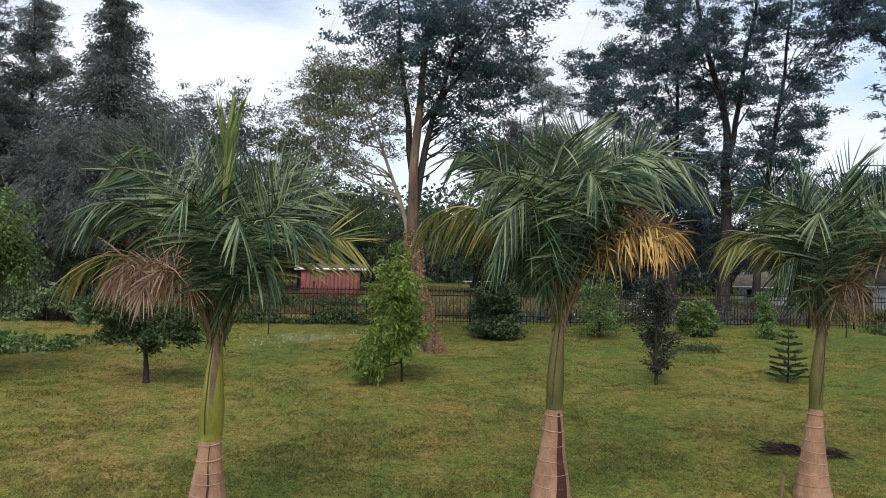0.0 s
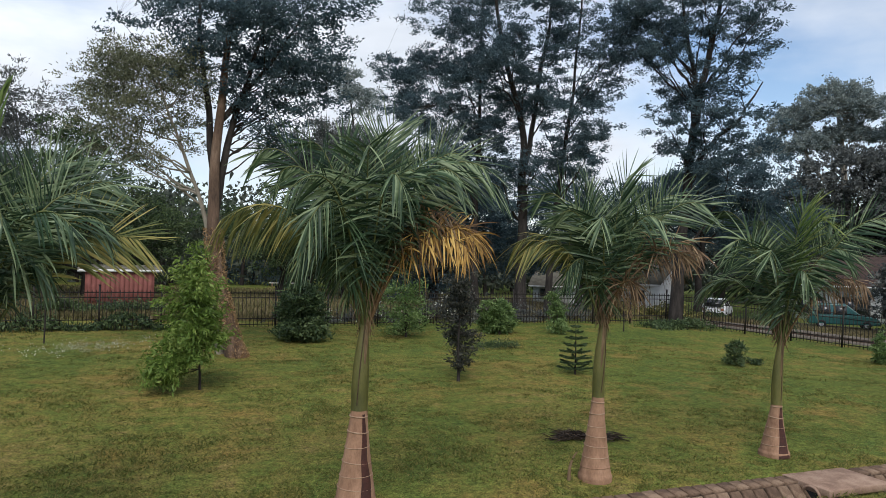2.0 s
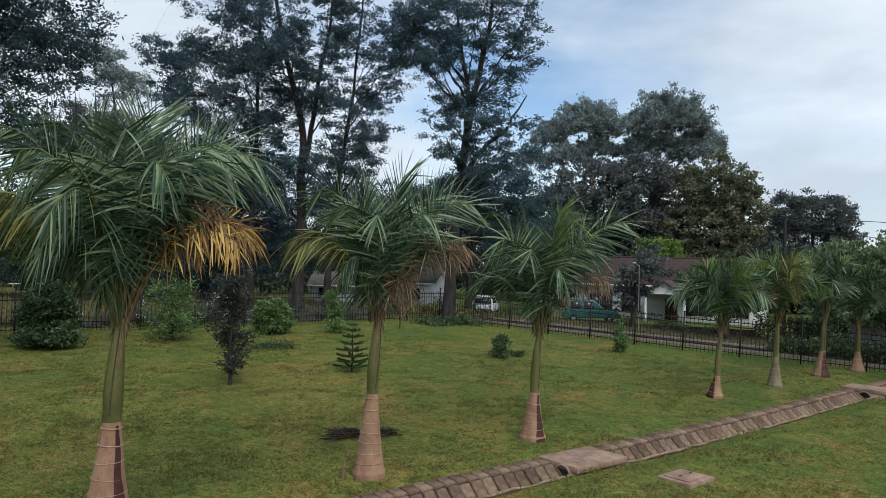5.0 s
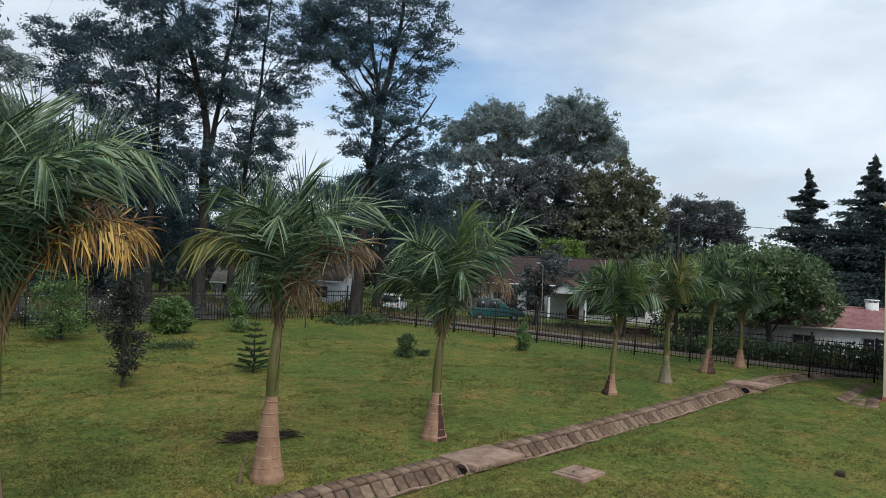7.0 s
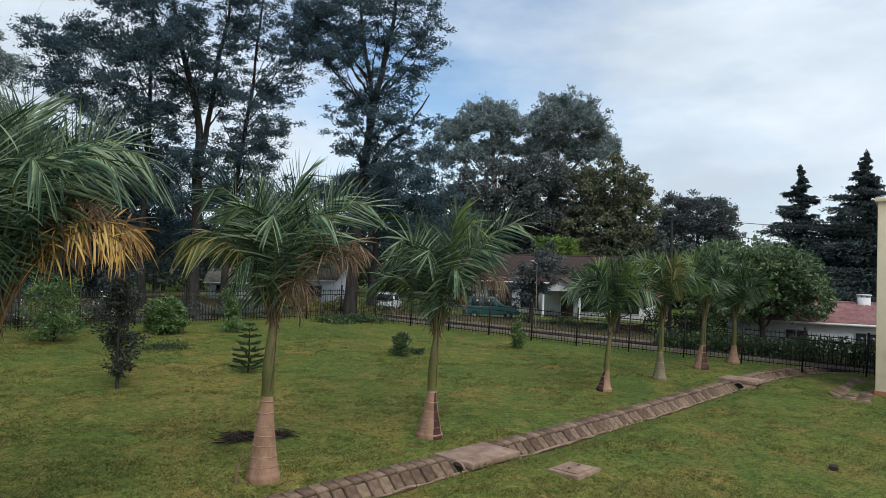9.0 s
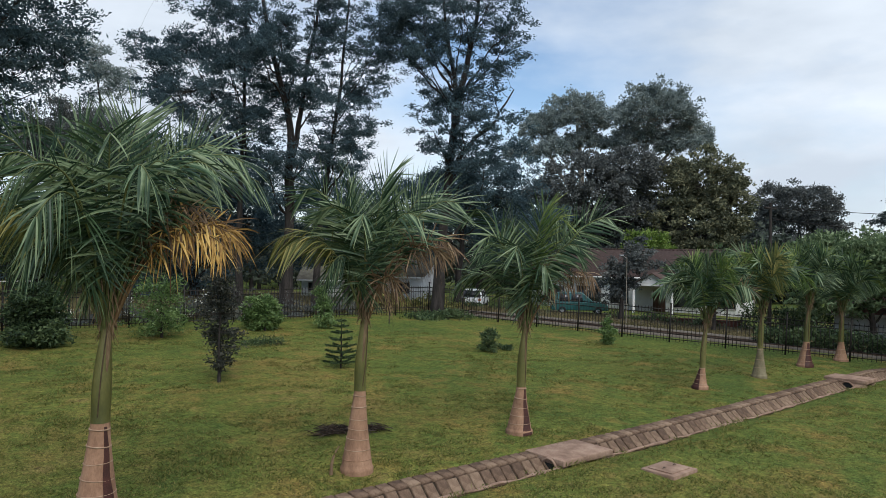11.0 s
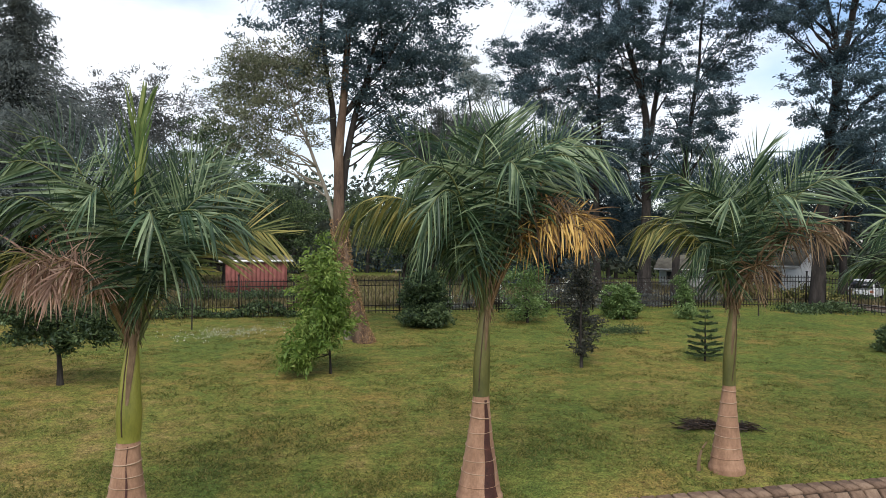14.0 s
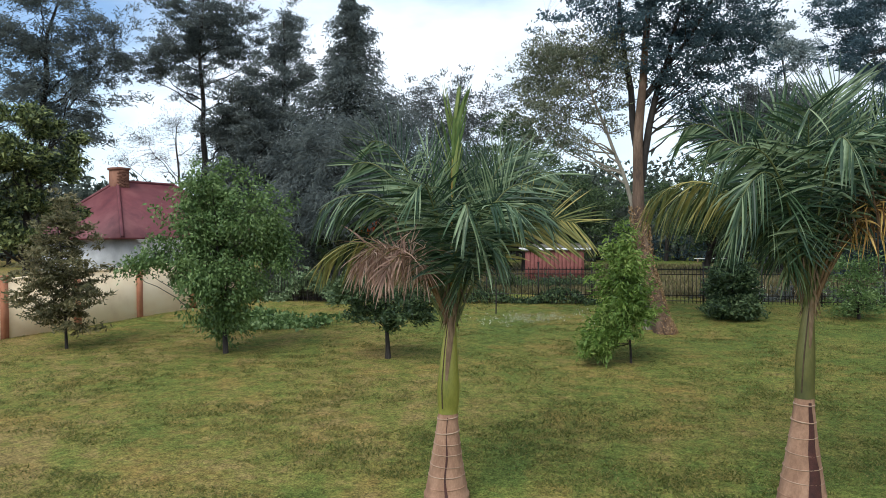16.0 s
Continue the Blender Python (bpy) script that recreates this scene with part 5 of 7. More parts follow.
tree("shade_bush", -8.52, 20.68, [(-1.18, 3.02, 0.62, 0.53), (-0.13, 3.0, 0.88, 0.62), (0.93, 2.9, 0.71, 0.53), (-0.66, 2.35, 0.89, 0.25), (0.57, 2.32, 0.88, 0.25), (0.03, 2.0, 0.3, 0.18)],
     M_MID, M_BARK, "low round dark tree on a short bare trunk", seed=43, trunk_r=0.09, cluster=0.24, dens=1.0, per=34, leaf=(0.15, 0.06), hollow=0.5, twig=0.012, depth=1.0)
tree("garden_tree", -20.14, 19.61, [(-0.05, 6.14, 0.58, 0.49), (-0.23, 5.35, 1.02, 0.58), (0.1, 4.57, 1.24, 0.49), (-1.01, 4.26, 0.75, 0.29), (-0.61, 3.47, 1.29, 0.4), (0.61, 3.57, 0.93, 0.4), (-1.38, 2.78, 0.75, 0.27), (-0.11, 2.61, 1.29, 0.33), (0.95, 2.86, 0.66, 0.27), (-0.5, 2.0, 0.9, 0.3), (0.5, 1.75, 0.7, 0.3)],
     M_RUSSET, M_BARK, "open leafy young tree before the boundary wall", seed=44, trunk_r=0.05, cluster=0.26, dens=0.6, per=26, leaf=(0.18, 0.06), hollow=0.15, flat=0.4, twig=0.012, grow=1.05, knit=True)
tree("round_bush", 2.27, 31.13, [(0.0, 3.1, 0.7, 0.62), (0, 2.5, 1.05, 0.8), (0.04, 1.85, 1.1, 0.5)],
     M_MID, M_BARK, "dense dark rounded bush by the fence", "bush", seed=45, trunk_r=0.08, cluster=0.26, dens=1.6, per=34, leaf=(0.17, 0.08), hollow=0.75, depth=1.0)
tree("loose_bush", 6.94, 31.67, [(-0.19, 3.23, 1.2, 0.8), (0.0, 2.34, 1.3, 0.8), (0.0, 1.7, 0.8, 0.4)],
     M_FIG, M_BARK, "loose open green bush by the fence", "bush", seed=46, trunk_r=0.06, cluster=0.3, dens=0.8, per=20, leaf=(0.14, 0.05), hollow=0.3, depth=0.9, grow=1.15)
tree("dark_shrub", 6.63, 22.23, [(-0.03, 4.0, 0.6, 0.55), (0.0, 3.25, 0.68, 0.6), (0.03, 2.45, 0.72, 0.6), (0.06, 1.8, 0.55, 0.5), (0.05, 1.4, 0.3, 0.24)],
     M_SHRUB, M_BARK, "upright dark purplish shrub on the lawn", "shrub", seed=47, trunk_r=0.05, cluster=0.22, dens=0.75, per=26, leaf=(0.13, 0.05), hollow=0.3, depth=1.0, twig=0.012)
tree("clipped_bush", 11.69, 32.5, [(-0.18, 2.4, 0.8, 0.55), (-0.17, 1.85, 0.85, 0.5)],
     M_FIG, M_BARK, "bright green rounded bush by the fence", "bush", seed=48, trunk_r=0.06, cluster=0.24, dens=1.7, per=34, leaf=(0.15, 0.07), hollow=0.8, depth=1.0)
tree("weeping_shrub", 14.85, 32.9, [(-0.19, 3.1, 0.38, 0.42), (-0.06, 2.44, 0.55, 0.5), (0.06, 1.8, 0.6, 0.42)],
     M_FIG, M_BARK, "narrow weeping green shrub by the fence", "shrub", seed=49, trunk_r=0.05, cluster=0.22, dens=1.0, per=30, leaf=(0.14, 0.05), droop=0.8, hollow=0.4, depth=1.0)
tree("small_shrub", 18.57, 24.68, [(0.25, 1.61, 0.38, 0.28), (0.17, 1.2, 0.42, 0.27), (0.9, 1.05, 0.34, 0.08)],
     M_MID, M_BARK, "small dark green shrub on open lawn", "shrub", seed=50, trunk_r=0.03, cluster=0.18, dens=1.1, per=28, leaf=(0.12, 0.05), hollow=0.5, depth=1.0)
tree("small_shrub", 25.45, 24.42, [(0.15, 1.95, 0.26, 0.25), (0.16, 1.45, 0.38, 0.28), (0.17, 1.1, 0.4, 0.2)],
     M_FIG, M_BARK, "small leafy green shrub near the iron fence", "shrub", seed=51, trunk_r=0.03, cluster=0.18, dens=1.0, per=24, leaf=(0.13, 0.06), hollow=0.4, depth=1.0)


def norfolk_pine(x, y, h=1.75):
    root = thing("norfolk_pine", facing(x, y), "small tiered norfolk pine with dark needles", "conifer")
    rng = np.random.default_rng(60)
    Buf().tubes([(0, 0, -0.05), (0.01, 0, h * 0.5), (0, 0, h)], [0.035, 0.022, 0.006], 8).make("trunk", M_BARK, root, smooth=True)
    for k, f in enumerate((0.1, 0.2, 0.31, 0.43, 0.56, 0.7, 0.83, 0.94)):
        b = Buf()
        for a in np.arange(6) * 60 + k * 23 + rng.uniform(-6, 6, 6):
            ln = (0.64 * (1 - f) ** 0.55 + 0.04) * rng.uniform(0.88, 1.1)
            s = np.linspace(0, 1, 8)
            d = np.array([math.cos(radians(a)), math.sin(radians(a)), 0])
            p = d * (s * ln)[:, None] + np.array([0, 0, 1.0]) * (f * h + 0.1 * ln * s**2 + 0.02 * ln * s)[:, None]
            b.tubes(p, 0.008 * (1 - 0.7 * s), 4)
            u = rng.random(int(190 * ln / 0.3))
            c = np.stack([np.interp(u, s, p[:, j]) for j in range(3)], -1)
            b.leaves(c + rng.normal(0, 0.008, c.shape), d * 0.9 + rng.normal(0, 0.55, c.shape) * (1, 1, 0.8), 0.11, 0.034, seed=600 + k)
        b.make("branch_tier", M_MID, root)
    return root


norfolk_pine(11.15, 23.14)


def low_growth(name, pts, foliage, label, category, seed, height=0.35, spread=0.5, leaf=(0.16, 0.08), count=60):
    """Low plants heaped along a line of ground points."""
    rng = np.random.default_rng(seed)
    x0, y0 = pts[0]
    root = thing(name, pose(x0, y0, float(gz(x0, y0))), label, category)
    t = rng.random(count * len(pts)) * (len(pts) - 1)
    X = np.interp(t, range(len(pts)), [p[0] for p in pts]) + rng.normal(0, spread, len(t))
    Y = np.interp(t, range(len(pts)), [p[1] for p in pts]) + rng.normal(0, spread, len(t))
    H = height * (0.45 + 0.55 * np.sin(X * 1.7 + seed) * np.cos(Y * 1.1)) * rng.uniform(0.3, 1.0, len(t))
    rep = 8
    c = np.repeat(np.stack([X - x0, Y - y0, gz(X, Y) - root.location.z + np.maximum(H, 0.03)], -1), rep, 0)
    c += rng.normal(0, 0.12, c.shape) * (1, 1, 0.7)
    c[:, 2] = np.maximum(c[:, 2], -0.5)
    d = rng.normal(0, 1, c.shape)
    d[:, 2] += 0.5
    b = Buf().leaves(c, d, leaf[0], leaf[1], seed + 1)
    b.make("foliage", foliage, root)
    P = np.stack([np.stack([X - x0, Y - y0, gz(X, Y) - root.location.z - 0.03], -1), np.stack([X - x0, Y - y0, gz(X, Y) - root.location.z + np.maximum(H, 0.03)], -1)], 1)
    tagged(Buf().tubes(P, np.full(P.shape[:2], 0.006), 3).make("stem_mass", M_BARK, root), kind="stuff")
    return root


low_growth("ground_cover", [(-17.0, 24.6), (-15.5, 25.4), (-13.9, 25.9)], M_FIG, "patch of low broad-leaved ground cover", "ground cover", 70, 0.6, 0.6, (0.2, 0.12), 150)
low_growth("clover_patch", [(-6.6, 28.2), (-5.4, 29.0), (-4.2, 29.8)], M_WHITEFLOWER, "thin patch of pale clover flowers in the lawn", "clover", 86, 0.07, 0.7, (0.045, 0.035), 34)
low_growth("weed_patch", [(9.6, 28.8), (10.3, 28.9), (11.0, 28.7)], M_MID, "low straggling weeds on the lawn", "weeds", 71, 0.22, 0.25, (0.16, 0.03), 40)
low_growth("fence_creeper", [(-20, 32.6), (-17, 32.9), (-14, 33.2), (-12, 33.4)], M_STREET, "dense creeper overgrowing the fence", "creeper", 72, 2.1, 0.5, (0.2, 0.11), 560)
low_growth("field_shrubs", [(-10.5, 40.5), (-7.5, 41.0), (-4.5, 41.5)], M_MID, "dull low shrubs before the red shed", "shrub", 80, 1.0, 0.5, (0.18, 0.08), 150)
low_growth("fence_creeper", [(-10.5, 33.3), (-7, 33.7), (-5, 33.9), (-2.2, 34.1)], M_MID, "low creeper along the fence foot", "creeper", 73, 0.8, 0.28, (0.17, 0.08), 130)
low_growth("fence_weeds", [(21.5, 34.8), (23.0, 35.3), (24.2, 34.4)], M_MID, "low weeds round the casuarina foot", "weeds", 74, 0.55, 0.5, (0.17, 0.07), 110)
low_growth("flowering_shrubs", [(1.5, 36.5), (5.0, 37.2), (9.0, 37.6), (12.5, 38.0)], M_WHITEFLOWER, "straggling white-flowered shrubs behind the fence", "shrub", 75, 1.5, 0.6, (0.13, 0.07), 16)
low_growth("roadside_shrubs", [(1.5, 36.4), (5.0, 37.0), (9.0, 37.4), (12.5, 37.8), (16.0, 38.3), (20.0, 39.0)], M_PURPLE_HAZE, "straggling dry shrubs behind the fence", "shrub", 76, 1.3, 0.6, (0.2, 0.05), 160)
low_growth("yellow_shrubs", [(21.5, 41.0), (25.0, 41.5), (28.0, 41.0)], M_PALM_YELLOW, "yellow-green hedge beyond the fence corner", "hedge", 77, 1.5, 0.5, (0.2, 0.09), 200)


# ---- far woodland closing the view ----
def far_woods():
    rng = np.random.default_rng(300)
    b, bt = Buf(), Buf()
    for k in range(420):
        yaw = radians(rng.uniform(-88, 75))
        r = rng.uniform(78, 135)
        x, y = -math.sin(yaw) * r, math.cos(yaw) * r
        h = rng.uniform(0.65, 1.0) * (0.72 if yaw < -1.02 else 1.0) * (11.0 + 1.5 * math.sin(yaw * 7 + 1))
        g = float(gz(x, y))
        bt.tubes([(x, y, g - 0.2), (x + rng.normal(0, 0.3), y, g + h * 0.8)], [0.25, 0.08], 5)
        n = 460
        u = rng.normal(size=(n, 3))
        u /= np.linalg.norm(u, axis=1, keepdims=True)
        c = np.array([x, y, g + h * 0.52]) + u * (0.55 + 0.5 * rng.random((n, 1))) * (h * 0.42, h * 0.42, h * 0.5) * (1 + 0.18 * np.sin(u[:, :1] * 7 + k) * np.cos(u[:, 2:] * 6))
        c[:, 2] = np.maximum(c[:, 2], g + 0.1)
        b.leaves(c, rng.normal(0, 1, c.shape), 0.72, 0.42, 300 + k, tri=True)
    root = thing("woodland", pose(0, 0, 0), "dark mixed woodland far beyond the fence", "woodland", kind="stuff")
    tagged(b.make("canopy", M_WOODS, root), kind="stuff")
    tagged(bt.make("stem_mass", M_BARK, root), kind="stuff")


far_woods()


def rough_field():
    rng = np.random.default_rng(310)
    n = 45000
    x, y = rng.uniform(-22, 34, n), 37 + 34 * rng.random(n) ** 1.6
    ok = y > 36.2 + 0.113 * (x - 0) + 0.4
    x, y = x[ok], y[ok]
    c = np.stack([x, y, gz(x, y) + 0.14], -1)
    d = rng.normal(0, 0.45, c.shape)
    d[:, 2] = 1
    tagged(Buf().leaves(c, d, 0.42, 0.06, 311).make("rough_grass", M_HAY), "rough brownish unmown grass beyond the fence", "grass", kind="stuff")


rough_field()


def lane_verge():
    rng = np.random.default_rng(320)
    n = 26000
    s, w = rng.random(n), 5.2 + 9 * rng.random(n) ** 1.3
    x, y = 40.2 + (23.5 - 40.2) * s + 0.888 * w, 5.0 + 32.0 * s + 0.46 * w
    c = np.stack([x, y, gz(x, y) + 0.04], -1)
    d = rng.normal(0, 0.6, c.shape)
    d[:, 2] = 1
    tagged(Buf().leaves(c, d, 0.18, 0.05, 321).make("verge_grass", M_HAY), "trampled brownish grass beside the lane", "grass", kind="stuff")


lane_verge()
low_growth("garden_shrubs", [(37.6, 35.6), (39.0, 32.5), (41.5, 29.5)], M_MID, "dull low shrubs before the tiled house", "shrub", 78, 1.0, 0.5, (0.18, 0.08), 70)
low_growth("garden_shrubs", [(30.0, 43.0), (32.5, 42.0), (34.0, 41.0)], M_MID, "straggling shrubs beside the parked cars", "shrub", 79, 0.9, 0.5, (0.18, 0.08), 60)


# ---- road, paving and building corner ----
def ribbon(name, pts, width, mat, label, category, lift=0.02, thick=0.12, kind="structure"):
    p = np.array(pts, float)
    s = np.linspace(0, len(p) - 1, 60)
    x, y = np.interp(s, range(len(p)), p[:, 0]), np.interp(s, range(len(p)), p[:, 1])
    dx, dy = np.gradient(x), np.gradient(y)
    n = np.hypot(dx, dy)
    nx, ny = -dy / n, dx / n
    rows = []
    for off, dz in ((-0.5, -thick), (-0.5, lift), (0.5, lift), (0.5, -thick)):
        X, Y = x + nx * width * off, y + ny * width * off
        rows.append(np.stack([X, Y, gz(X, Y) + dz], -1))
    v = np.stack(rows, 1)
    i = np.arange(60 * 4).reshape(60, 4)
    j = np.roll(i, -1, 1)
    ob = Buf().add(v, np.stack([i[:-1], j[:-1], j[1:], i[1:]], -1)).make(name, mat)
    return tagged(ob, label, category, kind=kind)


FA, FB, FM, FC = Vector((-20.9, 32.0)), Vector((23.5, 37.0)), Vector((29.2, 23.6)), Vector((39.6, 5.6))
_n = Vector((0.888, 0.46))
ribbon("road", [tuple(FC + _n * 3.2 + Vector((4, -8))), tuple(FC + _n * 3.2), tuple(FB + _n * 3.2), tuple(FB + _n * 4 + Vector((-10, 19)))], 3.0, M_ROAD, "dusty brown lane outside the fence", "road", lift=0.03)
ribbon("bare_ground", [tuple(FC + _n * 10.4 + Vector((4, -8))), tuple(FC + _n * 10.4), tuple(FB + _n * 10.4), tuple(FB + _n * 10 + Vector((-9, 17)))], 11.0, M_EARTH, "dull trodden earth and thin grass beyond the lane", "ground", lift=0.015)
for k, off in enumerate((1.5, 4.9)):
    ribbon("kerb", [tuple(FC + _n * off + Vector((4, -8))), tuple(FC + _n * off), tuple(FB + _n * off)], 0.18, M_KERB, "pale low kerb along the lane", "kerb", lift=0.13)


def building_corner():
    m = pose(30.93, 10.38, 0.25, 0, 0, 17)
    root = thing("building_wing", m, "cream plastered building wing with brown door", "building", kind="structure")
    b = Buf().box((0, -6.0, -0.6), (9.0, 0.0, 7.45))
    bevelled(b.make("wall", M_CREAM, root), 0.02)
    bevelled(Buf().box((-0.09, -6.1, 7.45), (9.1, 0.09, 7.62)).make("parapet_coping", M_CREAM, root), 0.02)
    Buf().box((-0.03, -6.03, -0.6), (9.03, 0.03, 0.16)).make("skirting", M_TERRA, root)
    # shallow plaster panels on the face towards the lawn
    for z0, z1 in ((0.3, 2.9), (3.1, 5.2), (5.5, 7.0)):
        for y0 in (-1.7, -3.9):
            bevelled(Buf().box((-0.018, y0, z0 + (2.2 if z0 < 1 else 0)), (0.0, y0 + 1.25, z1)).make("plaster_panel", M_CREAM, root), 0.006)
    d = Buf().box((-0.05, -1.65, 0.02), (0.0, -0.62, 2.12)).make("door", M_DOOR, root)
    Buf().box((-0.075, -1.73, 0.02), (-0.002, -1.65, 2.2)).box((-0.075, -0.62, 0.02), (-0.002, -0.54, 2.2)).box((-0.075, -1.65, 2.12), (-0.002, -0.62, 2.2)).make("door_frame", M_DOOR, d)
    Buf().tubes([(-0.05, -1.52, 1.05), (-0.1, -1.52, 1.05), (-0.1, -1.42, 1.05)], [0.012] * 3, 6).make("door_handle", M_STEEL, d)
    return root


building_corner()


# ---- houses ----
def window(parent, x, y, z, w, h, axis="x"):
    """A framed window lying in a wall that faces local -y (axis x) or local +x (axis y)."""
    def bx(a0, a1, z0, z1, d0, d1):
        return ((x + a0, y + d0, z + z0), (x + a1, y + d1, z + z1)) if axis == "x" else ((x + d0, y + a0, z + z0), (x + d1, y + a1, z + z1))

    sg = (-0.06, 0.0) if axis == "x" else (0.0, 0.06)
    sg2 = (-0.03, 0.0) if axis == "x" else (0.0, 0.03)
    fr = Buf()
    for a0, a1, z0, z1 in ((0, 0.07, 0, h), (w - 0.07, w, 0, h), (0.07, w - 0.07, 0, 0.07), (0.07, w - 0.07, h - 0.07, h), (w / 2 - 0.025, w / 2 + 0.025, 0.07, h - 0.07)):
        fr.box(*bx(a0, a1, z0, z1, *sg))
    f = fr.make("window", M_FRAME, parent)
    Buf().box(*bx(0.07, w / 2 - 0.025, 0.07, h - 0.07, *sg2)).make("pane", M_GLASS, f)
    Buf().box(*bx(w / 2 + 0.025, w - 0.07, 0.07, h - 0.07, *sg2)).make("pane", M_GLASS, f)
    return f


def hip_roof(b, x0, x1, y0, y1, z0, z1, inset, over=0.5, thick=0.12):
    x0, x1, y0, y1 = x0 - over, x1 + over, y0 - over, y1 + over
    ym = (y0 + y1) / 2
    v = [(x0, y0, z0), (x1, y0, z0), (x1, y1, z0), (x0, y1, z0), (x0 + inset, ym, z1), (x1 - inset, ym, z1)]
    w = [(a, c, d - thick) for a, c, d in v[:4]]
    return b.add(v + w, [(0, 1, 5, 4), (2, 3, 4, 5), (0, 6, 7, 1), (1, 7, 8, 2), (2, 8, 9, 3), (3, 9, 6, 0), (9, 8, 7, 6)], [(1, 2, 5), (3, 0, 4)])


def red_roof_house():
    x, y = -29.85, 35.26
    root = thing("red_roofed_house", facing(x, y) @ pose(0, 0, 0, 0, 0, 40), "old house with dull red hipped roof and brick chimney", "house")
    g = root.location.z
    ev, ap = 4.85 - g, 8.05 - g
    Buf().box((-4.5, -3.6, -0.3), (4.5, 3.6, ev + 0.02)).make("wall", M_GREYWALL, root)
    hip_roof(Buf(), -4.5, 4.5, -3.6, 3.6, ev, ap, 3.0).make("roof", M_REDROOF, root)
    r = root.children[-1]
    for a, b2 in (((-5.0, -4.1, ev), (-2.0, 0, ap)), ((5.0, -4.1, ev), (2.0, 0, ap)), ((-5.0, 4.1, ev), (-2.0, 0, ap)), ((-2.0, 0, ap), (2.0, 0, ap))):
        Buf().tubes([a, b2], [0.1, 0.1], 6).make("ridge_cap", M_REDROOF, r, label="paler red ridge capping")
    k = (ap - ev) / 4.1
    Buf().add([(x0, -4.1 + y0, ev + y0 * k + h) for h in (0.01, 0.04) for x0, y0 in ((1.9, 0.7), (2.5, 0.7), (2.3, 1.7), (1.7, 1.7))], [(4, 5, 6, 7), (0, 1, 5, 4), (1, 2, 6, 5), (2, 3, 7, 6), (3, 0, 4, 7)]).make("roof_patch", M_TIN, r, label="grey tin patch")
    porch = Buf().add([(0.8, -4.0, ev - 0.05), (4.3, -4.0, ev - 0.05), (4.3, -5.4, ev - 0.45), (0.8, -5.4, ev - 0.45), (0.8, -4.0, ev - 0.12), (4.3, -4.0, ev - 0.12), (4.3, -5.4, ev - 0.52), (0.8, -5.4, ev - 0.52)], [(0, 3, 2, 1), (4, 5, 6, 7), (3, 7, 6, 2), (1, 2, 6, 5), (0, 4, 7, 3)])
    porch.make("lean_to_roof", M_TIN, root, label="grey tin lean-to roof")
    for px in (1.0, 4.1):
        Buf().tubes([(px, -5.2, -0.2), (px, -5.2, ev - 0.5)], [0.06, 0.06], 8).make("porch_post", M_FRAME, root)
    window(root, 2.3, -3.6, 1.1, 1.3, 1.2)
    window(root, -2.8, -3.6, 1.1, 1.3, 1.2)
    Buf().tubes([(-0.6, -3.68, 0), (-0.6, -3.68, ev)], [0.05, 0.05], 8).make("downpipe", M_STEEL, root)
    ch = Buf().box((-2.3, -0.45, ap - 1.0), (-1.58, 0.35, ap + 0.7)).make("chimney", M_BRICK, root)
    rng = np.random.default_rng(5)
    bk = Buf().box((0, 0, 0), (0.22, 0.06, 0.065)).make("brick", M_BRICK, ch)
    bk.location = (-2.28, -0.485, ap - 0.55)
    for row in range(13):
        for col in range(3):
            if row == 0 and col == 0:
                continue
            o = bk.copy()
            scene.collection.objects.link(o)
            o.parent = ch
            o.location = (-2.28 + col * 0.235 - (0.1 if row % 2 else 0), -0.485 - rng.uniform(0, 0.008), ap - 0.55 + row * 0.085)
    Buf().box((-2.36, -0.51, ap + 0.62), (-1.52, 0.41, ap + 0.76)).make("chimney_cap", M_BRICK, ch)
    return root


red_roof_house()


